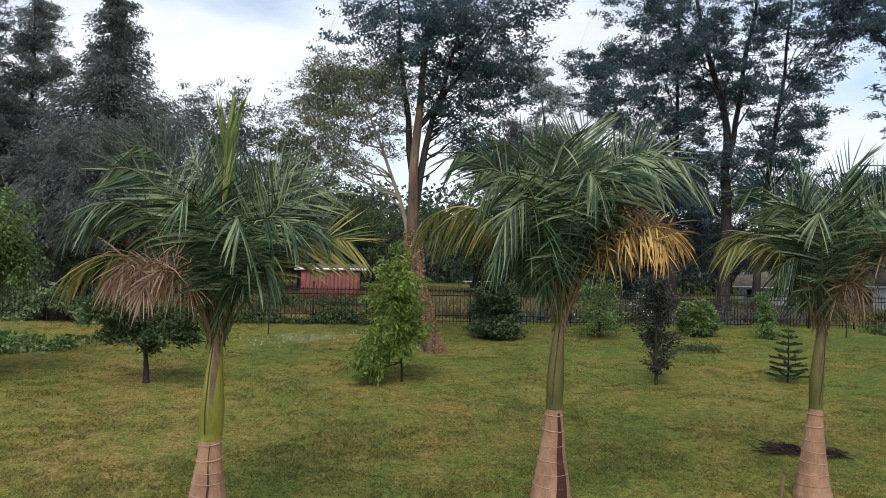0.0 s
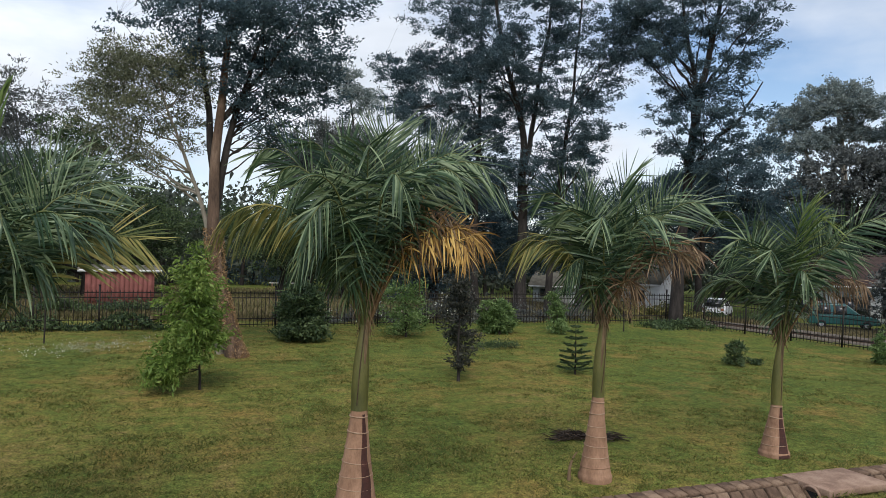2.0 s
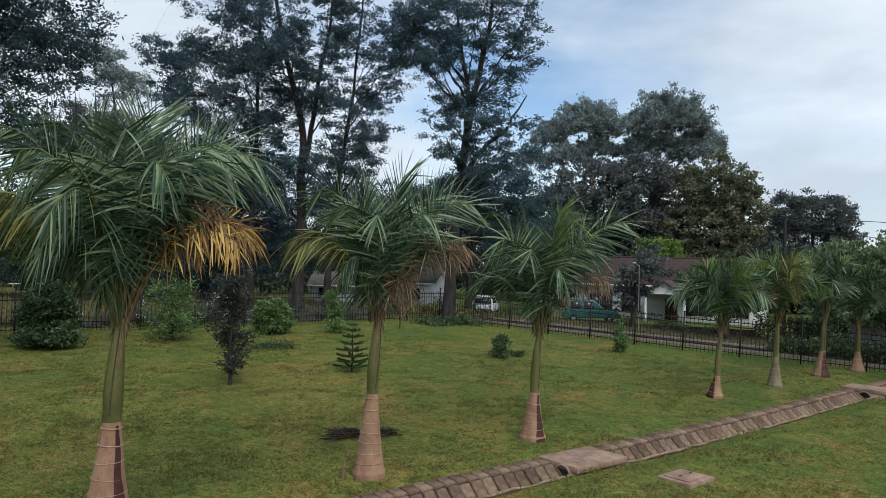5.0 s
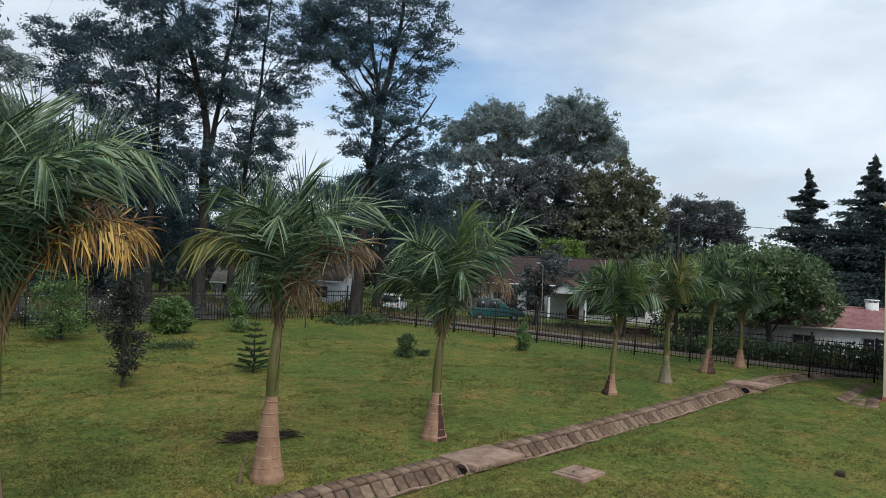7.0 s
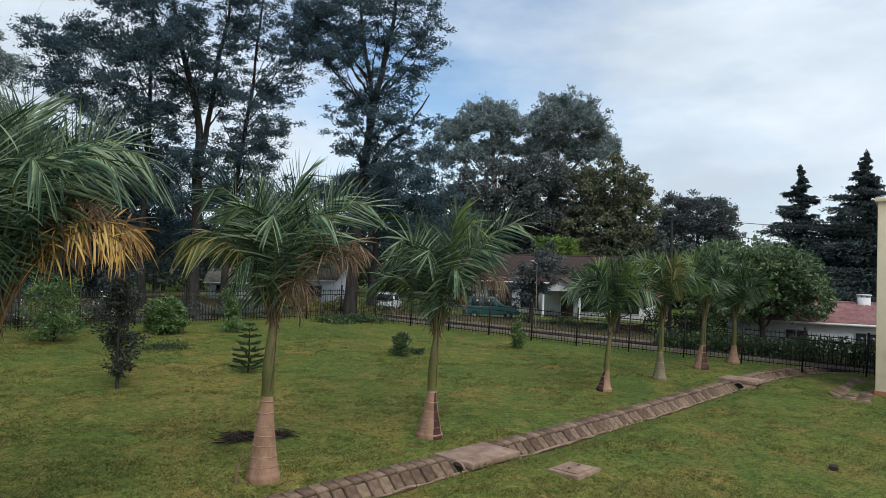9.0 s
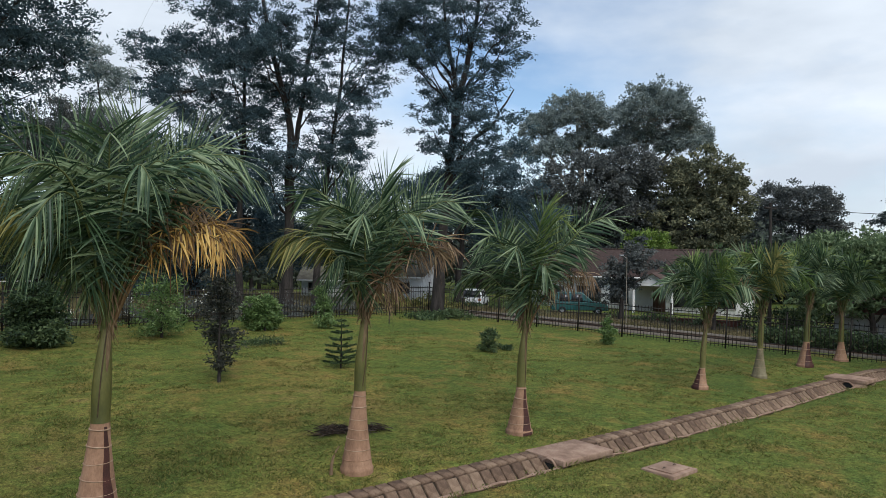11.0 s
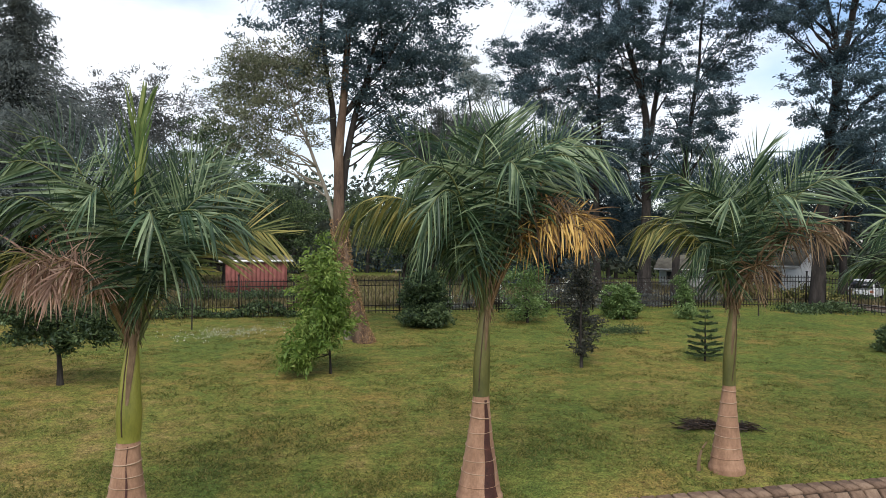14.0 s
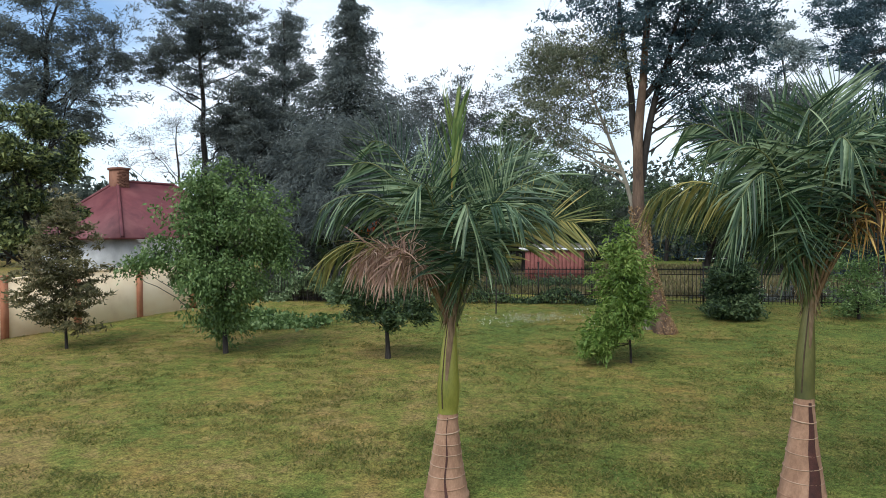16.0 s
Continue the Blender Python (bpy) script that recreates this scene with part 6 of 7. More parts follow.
def gable_house(name, x, y, half, deep, wall_h, roof_h, wall_mat, roof_mat, label, turn=0.0, windows=(), drop=0.0, eave=0.5):
    """A long low house with its eaves towards the lawn."""
    m = facing(x, y) @ pose(0, 0, -drop, 0, 0, turn)
    root = thing(name, m, label, "house")
    b = Buf().box((-half, 0, -0.5), (half, deep, wall_h))
    b.add([(-half, 0, wall_h), (-half, deep, wall_h), (-half, deep / 2, wall_h + roof_h), (half, 0, wall_h), (half, deep, wall_h), (half, deep / 2, wall_h + roof_h)], t=[(0, 2, 1), (3, 4, 5)])
    b.make("wall", wall_mat, root)
    o, t = eave, 0.1
    k = roof_h / (deep / 2)
    n = int(half * 2 / 0.3)
    xs = np.linspace(-half - 0.4, half + 0.4, n * 2 + 1)
    wave = np.where(np.arange(n * 2 + 1) % 2 == 0, 0.0, 0.05)
    r = Buf()
    for sgn, y0 in ((1, -o), (-1, deep + o)):
        lo = np.stack([xs, np.full_like(xs, y0), wall_h - o * k + wave + 0.03], -1)
        hi = np.stack([xs, np.full_like(xs, deep / 2), wall_h + roof_h + wave + 0.03], -1)
        v = np.concatenate([lo, hi, lo - (0, 0, t), hi - (0, 0, t)])
        c = len(xs)
        i = np.arange(c - 1)
        q = np.concatenate([np.stack([i, i + 1, i + 1 + c, i + c], -1), np.stack([i + 2 * c + 1, i + 2 * c, i + 3 * c, i + 3 * c + 1], -1), np.stack([i + 2 * c, i + 2 * c + 1, i + 1, i], -1)])
        r.add(v, q if sgn > 0 else q[:, ::-1])
    r.make("roof", roof_mat, root)
    Buf().tubes([(-half - 0.4, deep / 2, wall_h + roof_h + 0.06), (half + 0.4, deep / 2, wall_h + roof_h + 0.06)], [0.09, 0.09], 6).make("ridge_cap", roof_mat, root)
    Buf().box((-half - 0.4, -o - 0.03, wall_h - o * k - 0.12), (half + 0.4, -o, wall_h - o * k + 0.02)).make("fascia", M_WHITE, root)
    for wx, wz, ww, wh in windows:
        window(root, wx, 0.0, wz, ww, wh)
    return root


# windows widened: their dark glass also stands in for veranda shade on the wall
tiled = gable_house("tiled_house", 45.6, 40.9, 9.0, 7.0, 3.5, 1.85, M_WHITE, M_TILE, "long white house with brown tiled roof and gabled porch", turn=-12, eave=0.8, drop=0.38, windows=((-7.6, 0.8, 2.0, 1.4), (-4.6, 0.8, 2.2, 1.5), (-1.7, 0.8, 1.6, 1.5), (3.3, 0.7, 2.2, 1.6), (6.1, 0.7, 2.0, 1.5)))


def porch_gable():
    g = Buf()
    xm, w, z0, z1, y0 = 2.3, 1.6, 2.5, 3.5, -3.0
    g.add([(xm - w, y0, z0), (xm + w, y0, z0), (xm, y0, z1), (xm - w, 0, z0), (xm + w, 0, z0), (xm, 0, z1)], t=[(0, 1, 2), (3, 5, 4)])
    g.make("porch_gable", M_WHITE, tiled)
    r = Buf()
    for s in (-1, 1):
        v = [(xm + s * (w + 0.3), y0 - 0.3, z0 - 0.12), (xm, y0 - 0.3, z1 + 0.05), (xm, 0, z1 + 0.05), (xm + s * (w + 0.3), 0, z0 - 0.12)]
        v += [(a, b, c - 0.09) for a, b, c in v]
        q = [(0, 1, 2, 3), (7, 6, 5, 4), (0, 4, 5, 1), (3, 7, 4, 0)]
        r.add(v, q if s < 0 else [f[::-1] for f in q])
    r.make("porch_roof", M_TILE, tiled)
    for px in (xm - w + 0.15, xm + w - 0.15):
        Buf().tubes([(px, y0 + 0.1, -0.4), (px, y0 + 0.1, z0)], [0.11, 0.11], 10).make("porch_post", M_WHITE, tiled)
    d = Buf().box((xm - 0.5, -0.05, 0.0), (xm + 0.5, 0.0, 2.05)).make("door", M_DOOR, tiled)
    Buf().box((xm - 0.6, -0.07, 0.0), (xm - 0.5, -0.002, 2.15)).box((xm + 0.5, -0.07, 0.0), (xm + 0.6, -0.002, 2.15)).box((xm - 0.5, -0.07, 2.05), (xm + 0.5, -0.002, 2.15)).make("door_frame", M_WHITE, d)


porch_gable()
pink = gable_house("pink_roofed_house", 47.0, 17.6, 6.5, 6.0, 2.42, 0.95, M_WHITE, M_PINKROOF, "low white house with pink corrugated roof", turn=6, drop=0.42, windows=((-3.2, 0.75, 1.3, 1.0), (0.6, 0.75, 1.3, 1.0), (3.4, 0.75, 1.3, 1.0)))
chim = Buf().box((1.1, 2.7, 2.6), (1.8, 3.3, 3.8)).make("chimney", M_WHITE, pink)
for cx in (1.1, 1.38, 1.66):
    Buf().box((cx, 2.7, 3.8), (cx + 0.14, 3.3, 3.92)).make("chimney_pier", M_WHITE, chim)
Buf().box((1.05, 2.65, 3.92), (1.85, 3.35, 3.99)).make("chimney_cap", M_WHITE, chim)
gable_house("white_house", 30.6, 52.3, 1.7, 5.0, 2.5, 1.3, M_WHITE, M_TIN, "white house with grey sheet roof behind the trees", turn=-25, windows=((-0.65, 0.8, 1.3, 1.0),))
gable_house("white_house", 27.0, 60.5, 2.0, 5.0, 1.9, 1.0, M_WHITE, M_TIN, "far white house glimpsed between dark trunks", turn=-8, windows=((-1.4, 0.7, 1.1, 0.8),))
gable_house("red_shed", -7.17, 45.4, 1.85, 2.6, 2.2, 0.12, M_SHED, M_TIN, "red boarded shed with grey tin roof beyond the fence", turn=2, eave=0.15)
shed = bpy.data.objects["red_shed"]
for k in range(14):
    Buf().box((-1.75 + k * 0.25, -0.03, -0.2), (-1.75 + k * 0.25 + 0.235, 0.0, 2.12)).make("board", M_SHED, shed)


# ---- hedges, benches and low walls outside the fence ----
def hedge(name, a, b, thick, h, foliage, label, seed, leaf=(0.2, 0.1), dens=130):
    (x0, y0), (x1, y1) = a, b
    ln = math.hypot(x1 - x0, y1 - y0)
    root = thing(name, pose((x0 + x1) / 2, (y0 + y1) / 2, float(gz((x0 + x1) / 2, (y0 + y1) / 2)), 0, 0, math.degrees(math.atan2(y1 - y0, x1 - x0))), label, "hedge")
    rng = np.random.default_rng(seed)
    n = int(ln * h * dens)
    X = rng.uniform(-ln / 2, ln / 2, n)
    top = h * (1 + 0.08 * np.sin(X * 1.3 + seed) + 0.05 * np.sin(X * 3.1))
    Z = top * rng.random(n) ** 0.75
    Y = thick / 2 * np.where(rng.random(n) < 0.4, -1, rng.uniform(-1, 1, n)) * np.where(Z > 0.8 * top, rng.uniform(0, 1, n), 1)
    c = np.stack([X, Y, Z], -1) + rng.normal(0, 0.09, (n, 3))
    Buf().leaves(c, rng.normal(0, 1, (n, 3)), leaf[0], leaf[1], seed).make("foliage", foliage, root)
    P = rng.uniform(-ln / 2, ln / 2, int(ln * 4))
    s = np.zeros((len(P), 4, 3))
    s[..., 0] = P[:, None] + np.cumsum(rng.normal(0, 0.06, (len(P), 4)), 1)
    s[..., 1] = rng.uniform(-thick / 3, thick / 3, (len(P), 1))
    s[..., 2] = np.linspace(-0.1, h * 0.9, 4)
    tagged(Buf().tubes(s, np.tile([0.03, 0.022, 0.015, 0.006], (len(P), 1)), 4).make("stem_mass", M_BARK, root), kind="stuff")
    return root


hedge("roadside_hedge", (35.6, 23.0), (41.0, 11.5), 1.3, 1.05, M_MID, "dark green clipped hedge along the lane", 81, dens=560)
# first garden hedge is added to stand in for shade under the street tree
hedge("garden_hedge", (42.2, 28.4), (44.0, 24.6), 1.6, 1.5, M_MID, "dark shaded hedge before the tiled house", 85, dens=320)
hedge("garden_hedge", (45.0, 27.5), (48.0, 20.0), 1.6, 1.7, M_MID, "dull green hedge beyond the lane", 84, dens=300)
hedge("field_hedge", (-3.0, 85.0), (4.0, 85.0), 2.5, 3.0, M_DARK, "dark boxy hedge across the field", 82, (0.35, 0.18), 60)
hedge("field_hedge", (8.0, 68.0), (20.0, 63.0), 2.0, 1.6, M_PURPLE_HAZE, "low brownish hedge before the far house", 83, (0.3, 0.12), 70)


def simple_bench(x, y, turn, label, w=1.8):
    root = thing("bench", facing(x, y) @ pose(0, 0, 0, 0, 0, turn), label, "bench")
    for k in range(3):
        bevelled(Buf().box((-w / 2, -0.22 + k * 0.16, 0.42), (w / 2, -0.22 + k * 0.16 + 0.13, 0.47)).make("seat_board", M_WHITE, root), 0.008)
    for s in (-1, 1):
        Buf().box((s * w * 0.4 - 0.05, -0.2, -0.05), (s * w * 0.4 + 0.05, 0.22, 0.42)).make("leg", M_CONCRETE, root)
    return root


simple_bench(3.77, 79.9, 4, "long pale bench in the field", 3.2)


def low_wall(a, b, h, thick, mat, label):
    (x0, y0), (x1, y1) = a, b
    ln = math.hypot(x1 - x0, y1 - y0)
    root = thing("garden_wall", pose((x0 + x1) / 2, (y0 + y1) / 2, float(gz((x0 + x1) / 2, (y0 + y1) / 2)), 0, 0, math.degrees(math.atan2(y1 - y0, x1 - x0))), label, "wall", kind="structure")
    bevelled(Buf().box((-ln / 2, -thick / 2, -0.4), (ln / 2, thick / 2, h - 0.06)).make("wall", mat, root), 0.01)
    bevelled(Buf().box((-ln / 2 - 0.03, -thick / 2 - 0.04, h - 0.06), (ln / 2 + 0.03, thick / 2 + 0.04, h)).make("coping", mat, root), 0.01)
    return root


low_wall((39.4, 34.4), (42.6, 28.6), 0.36, 0.25, M_DULLRED, "low dull red wall before the tiled house")


# ---- vehicles ----
def car(x, y, turn, paint, label, length=4.2, h=1.48, w=1.68):
    root = thing("car", facing(x, y) @ pose(0, 0, 0, 0, 0, turn), label, "car")
    L = length / 2
    side = [(-L, 0.38), (-L + 0.05, 0.78), (-L + 0.35, 0.86), (-L * 0.62, 0.9), (L * 0.45, 0.92), (L * 0.92, 0.8), (L, 0.6), (L - 0.03, 0.3), (-L + 0.04, 0.28)]
    cab = [(-L + 0.12, 0.86), (-L + 0.42, h - 0.06), (-L * 0.45, h), (L * 0.08, h - 0.02), (L * 0.5, 0.9)]

    def slab(pts, w0, w1, zref):
        n = len(pts)
        v = []
        for s in (-1, 1):
            for px, pz in pts:
                ww = w0 if pz <= zref else w1
                v.append((px, s * ww / 2, pz))
        q = [(k, (k + 1) % n, n + (k + 1) % n, n + k) for k in range(n)]
        me = bpy.data.meshes.new("body")
        me.from_pydata(v, [], [tuple(range(n - 1, -1, -1)), tuple(range(n, 2 * n))] + q)
        me.update()
        return me

    def hull(name, me, mat, parent, bev):
        me.materials.append(mat)
        ob = new(name, me)
        ob.parent = parent
        return bevelled(ob, bev, 3)

    body = hull("body", slab(side, w, w, 9), paint, root, 0.07)
    hull("cabin", slab(cab, w - 0.08, w - 0.36, 0.9), paint, root, 0.05)
    for s in (-1, 1):
        yy0, yy1 = s * (w / 2 - 0.035), s * (w / 2 - 0.165)
        for px0, px1 in ((-L + 0.55, -L * 0.35), (-L * 0.3, L * 0.1)):
            v = [(px0, yy0 - s * 0.004, 0.95), (px1, yy0 - s * 0.004, 0.95), (px1 - 0.05, yy1, h - 0.12), (px0 + 0.06, yy1, h - 0.12)]
            v += [(a, b + s * 0.012, c) for a, b, c in v]
            Buf().add(v, [(0, 1, 2, 3), (7, 6, 5, 4), (0, 4, 5, 1), (2, 6, 7, 3), (1, 5, 6, 2), (3, 7, 4, 0)]).make("side_window", M_GLASS, root)
    for pts, nm in ((((L * 0.5 - 0.03, 0.93), (L * 0.1, h - 0.08)), "windscreen"), (((-L + 0.12, 0.93), (-L + 0.38, h - 0.12)), "rear_window")):
        (xa, za), (xb, zb) = pts
        d = 0.03 if nm == "windscreen" else -0.03
        v = [(xa + d, -w / 2 + 0.12, za), (xa + d, w / 2 - 0.12, za), (xb + d, w / 2 - 0.24, zb), (xb + d, -w / 2 + 0.24, zb)]
        v += [(a - d, b, c) for a, b, c in v]
        Buf().add(v, [(0, 1, 2, 3), (7, 6, 5, 4), (0, 4, 5, 1), (2, 6, 7, 3), (1, 5, 6, 2), (3, 7, 4, 0)]).make(nm, M_GLASS, root)
    for sx in (-L * 0.62, L * 0.64):
        for s in (-1, 1):
            a = np.linspace(0, 2 * np.pi, 25)
            wy = s * (w / 2 - 0.06)
            wheel = Buf().tubes(np.stack([sx + 0.21 * np.cos(a), np.full(25, wy), 0.29 + 0.21 * np.sin(a)], -1), np.full(25, 0.09), 8).make("wheel", M_RUBBER, root, smooth=True)
            Buf().tubes([(sx, wy - 0.05, 0.29), (sx, wy + 0.05, 0.29)], [0.15, 0.15], 14).add([(sx, wy + s * 0.055, 0.29)] + [(sx + 0.15 * math.cos(q), wy + s * 0.05, 0.29 + 0.15 * math.sin(q)) for q in np.arange(14) * 2 * np.pi / 14], t=[(0, 1 + k, 1 + (k + 1) % 14) for k in range(14)]).make("rim", M_STEEL, wheel)
    for s in (-1, 1):
        bevelled(Buf().box((L - 0.1, s * (w / 2 - 0.25) - 0.16, 0.6), (L - 0.0, s * (w / 2 - 0.25) + 0.16, 0.74)).make("headlight", M_STEEL, root), 0.02)
        bevelled(Buf().box((-L + 0.0, s * (w / 2 - 0.2) - 0.1, 0.62), (-L + 0.09, s * (w / 2 - 0.2) + 0.1, 0.8)).make("tail_light", M_TERRA, root), 0.02)
    bevelled(Buf().box((L - 0.08, -w / 2 + 0.05, 0.32), (L + 0.06, w / 2 - 0.05, 0.5)).make("bumper", M_RUBBER, root), 0.03)
    bevelled(Buf().box((-L - 0.06, -w / 2 + 0.05, 0.32), (-L + 0.08, w / 2 - 0.05, 0.5)).make("bumper", M_RUBBER, root), 0.03)
    return root


car(38.0, 39.0, 4, M_CARGREEN, "teal green estate car parked on the far grass", 4.1, 1.62)
car(34.4, 47.2, 82, M_CARWHITE, "white car parked beyond the fence", 4.2, 1.5)


# ---- boundary wall ----
def boundary_wall():
    a, b = Vector((-25.6, 14.6)), Vector((-20.9, 32.4))
    d = (b - a).normalized()
    n = Vector((d.y, -d.x))
    ln = (b - a).length
    ang = math.degrees(math.atan2(d.y, d.x))
    root = thing("wall_west", pose(a.x, a.y, float(gz(a.x, a.y)), 0, 0, ang), "cream boundary wall with terracotta pilasters and coping", "wall", kind="structure")
    rise = float(gz(b.x, b.y) - gz(a.x, a.y))

    def sloped(x0, x1, y0, y1, z0, z1):
        s0, s1 = rise * x0 / ln, rise * x1 / ln
        v = [(x0, y0, z0 + s0), (x1, y0, z0 + s1), (x1, y1, z0 + s1), (x0, y1, z0 + s0), (x0, y0, z1 + s0), (x1, y0, z1 + s1), (x1, y1, z1 + s1), (x0, y1, z1 + s0)]
        return Buf().add(v, [(3, 2, 1, 0), (4, 5, 6, 7), (0, 1, 5, 4), (1, 2, 6, 5), (2, 3, 7, 6), (3, 0, 4, 7)])

    sloped(0, ln, 0.0, 0.2, -0.5, 2.2).make("wall_panel", M_CREAM, root)
    sloped(0, ln, -0.05, 0.25, 2.2, 2.27).make("coping", M_CREAM, root)
    x = 0.3
    while x < ln:
        pl = sloped(x, x + 0.28, -0.06, 0.26, -0.5, 2.3).make("pilaster", M_TERRA, root)
        bevelled(sloped(x - 0.05, x + 0.33, -0.12, 0.32, 2.3, 2.38).make("pilaster_cap", M_TERRA, pl), 0.01)
        x += 2.85
    return root


boundary_wall()


# ---- small loose things on and round the lawn ----
def manhole():
    root = thing("manhole_cover", pose(12.78, 10.23, float(gz(12.78, 10.23)), 0, 0, 8), "weathered concrete inspection cover set in the grass", "manhole")
    bevelled(Buf().box((-0.47, -0.4, -0.2), (0.47, 0.4, 0.06)).make("surround", M_CONCRETE, root), 0.015)
    bevelled(Buf().box((-0.36, -0.29, 0.06), (0.36, 0.29, 0.085)).make("lid", M_CONCRETE, root), 0.008)
    for s in (-0.2, 0.2):
        a = np.linspace(0, np.pi, 7)
        Buf().tubes(np.stack([s + 0.05 * np.cos(a), np.zeros(7), 0.08 + 0.04 * np.sin(a)], -1), np.full(7, 0.008), 5).make("lifting_ring", M_IRON, root)


manhole()


def frond_litter():
    root = thing("palm_litter", facing(7.95, 15.5), "heap of dark dead palm fronds on the grass", "garden waste")
    rng = np.random.default_rng(90)
    for k, (x, y, a, ln) in enumerate(((-0.5, 0.15, 18, 0.6), (-0.35, 0.05, 5, 0.7), (0.1, 0.2, -8, 0.7), (-0.6, -0.15, 28, 0.6), (0.35, 0.3, -12, 0.5), (-0.45, 0.3, 160, 0.5))):
        s = np.linspace(0, 1, 8)
        p = np.stack([x + math.cos(radians(a)) * ln * (s - 0.5), y + math.sin(radians(a)) * ln * (s - 0.5), 0.06 + 0.05 * np.sin(s * 3.1)], -1)
        st = Buf().tubes(p, 0.018 * (1 - 0.6 * s), 5).make("stalk", M_PALM_DRY, root)
        n = 150
        u = rng.random(n)
        c = np.stack([np.interp(u, s, p[:, j]) for j in range(3)], -1) + rng.normal(0, 0.13, (n, 3)) * (1, 0.8, 0.25)
        c[:, 2] = np.abs(c[:, 2]) * 0.8 + 0.015
        d = rng.normal(0, 1, (n, 3)) * (1, 0.8, 0.15)
        Buf().leaves(c, d, 0.36, 0.022, 90 + k).make("dead_leaflets", M_LITTER, st)
    # a fallen sheath leaning on the trunk foot
    sh = thing("fallen_leaf_sheath", facing(6.5, 13.05), "grey dried leaf sheath leaning against a palm foot", "garden waste")
    s = np.linspace(0, 1, 8)
    Buf().tubes(np.stack([-0.12 - 0.3 * s + 0.15 * s**2, -0.05 * s, 0.55 * (1 - s) ** 0.7], -1), 0.012 + 0.03 * s, 6).make("sheath", M_PALM_DRY, sh, smooth=True)


frond_litter()


def stake(x, y, h, label):
    root = thing("garden_stake", pose(x, y, float(gz(x, y))), label, "stake")
    Buf().tubes([(0, 0, -0.1), (0.02, 0, h * 0.5), (0.0, 0.01, h)], [0.03, 0.028, 0.024], 7).make("stake", M_BARK, root, smooth=True)


stake(18.79, 33.43, 1.3, "thin dark wooden stake in the lawn")
stake(-7.35, 30.23, 1.6, "thin weathered stake near the fence")


def small_stone():
    x, y = 18.6, 7.1
    root = thing("kerb_stone", pose(x, y, float(gz(x, y)), 0, 0, 20), "small dark concrete block lying in the grass", "block")
    bevelled(Buf().box((-0.15, -0.1, -0.05), (0.15, 0.1, 0.1)).make("block", M_MUD, root), 0.02)


small_stone()


def lamp_pole(x, y, h, label):
    root = thing("utility_pole", pose(x, y, float(gz(x, y))), label, "pole")
    Buf().tubes([(0, 0, -0.2), (0, 0, h)], [0.03, 0.022], 10).make("pole", M_BARK_PALE, root, smooth=True)
    Buf().tubes([(0, 0, h - 0.1), (-0.5, -0.1, h + 0.1)], [0.03, 0.03], 8).make("arm", M_STEEL, root, smooth=True)
    bevelled(Buf().box((-0.75, -0.18, h + 0.04), (-0.45, -0.04, h + 0.14)).make("lamp_head", M_STEEL, root), 0.02)


lamp_pole(34.9, 31.6, 4.2, "thin pale lamp pole by the lane")


def wires():
    root = thing("overhead_wires", pose(45, 22, 6), "thin sagging overhead wires", "wire")
    for k, (a, b) in enumerate((((-3.5, 4.0, 2.3), (6.0, -18.0, 1.2)), ((-3.5, 4.0, 1.6), (6.0, -18.0, -0.6)))):
        s = np.linspace(0, 1, 20)
        p = np.array(a) * (1 - s)[:, None] + np.array(b) * s[:, None]
        p[:, 2] -= 0.9 * 4 * s * (1 - s) * 0.4
        Buf().tubes(p, np.full(20, 0.018), 4).make("wire", M_IRON, root)
    Buf().tubes([(-3.5, 4.0, -5.6), (-3.5, 4.0, 2.6)], [0.12, 0.09], 8).make("pole", M_BARK, root)
    Buf().box((-4.1, 3.95, 2.2), (-2.9, 4.05, 2.32)).make("crossarm", M_BARK, root)


wires()


def flame_blossom():
    tree("flame_tree", -19.2, 40.5, [(0.0, 6.2, 1.6, 0.6), (1.0, 5.0, 1.4, 0.8), (-0.6, 4.2, 1.8, 1.2)], M_MID, M_BARK, "small tree with orange-red blossom behind the fig", seed=95, trunk_r=0.12, cluster=0.4, dens=0.9, per=24, leaf=(0.2, 0.09))
    root = bpy.data.objects["flame_tree"]
    rng = np.random.default_rng(96)
    g = root.location.z
    c = np.concatenate([rng.normal(0, 1, (120, 3)) * (0.5, 0.5, 0.15) + (-0.3, -0.8, 6.6 - g), rng.normal(0, 1, (60, 3)) * (0.3, 0.3, 0.2) + (1.4, -1.0, 5.2 - g)])
    Buf().leaves(c, rng.normal(0, 1, c.shape), 0.16, 0.1, 97).make("blossom", M_FLAME, root)


flame_blossom()


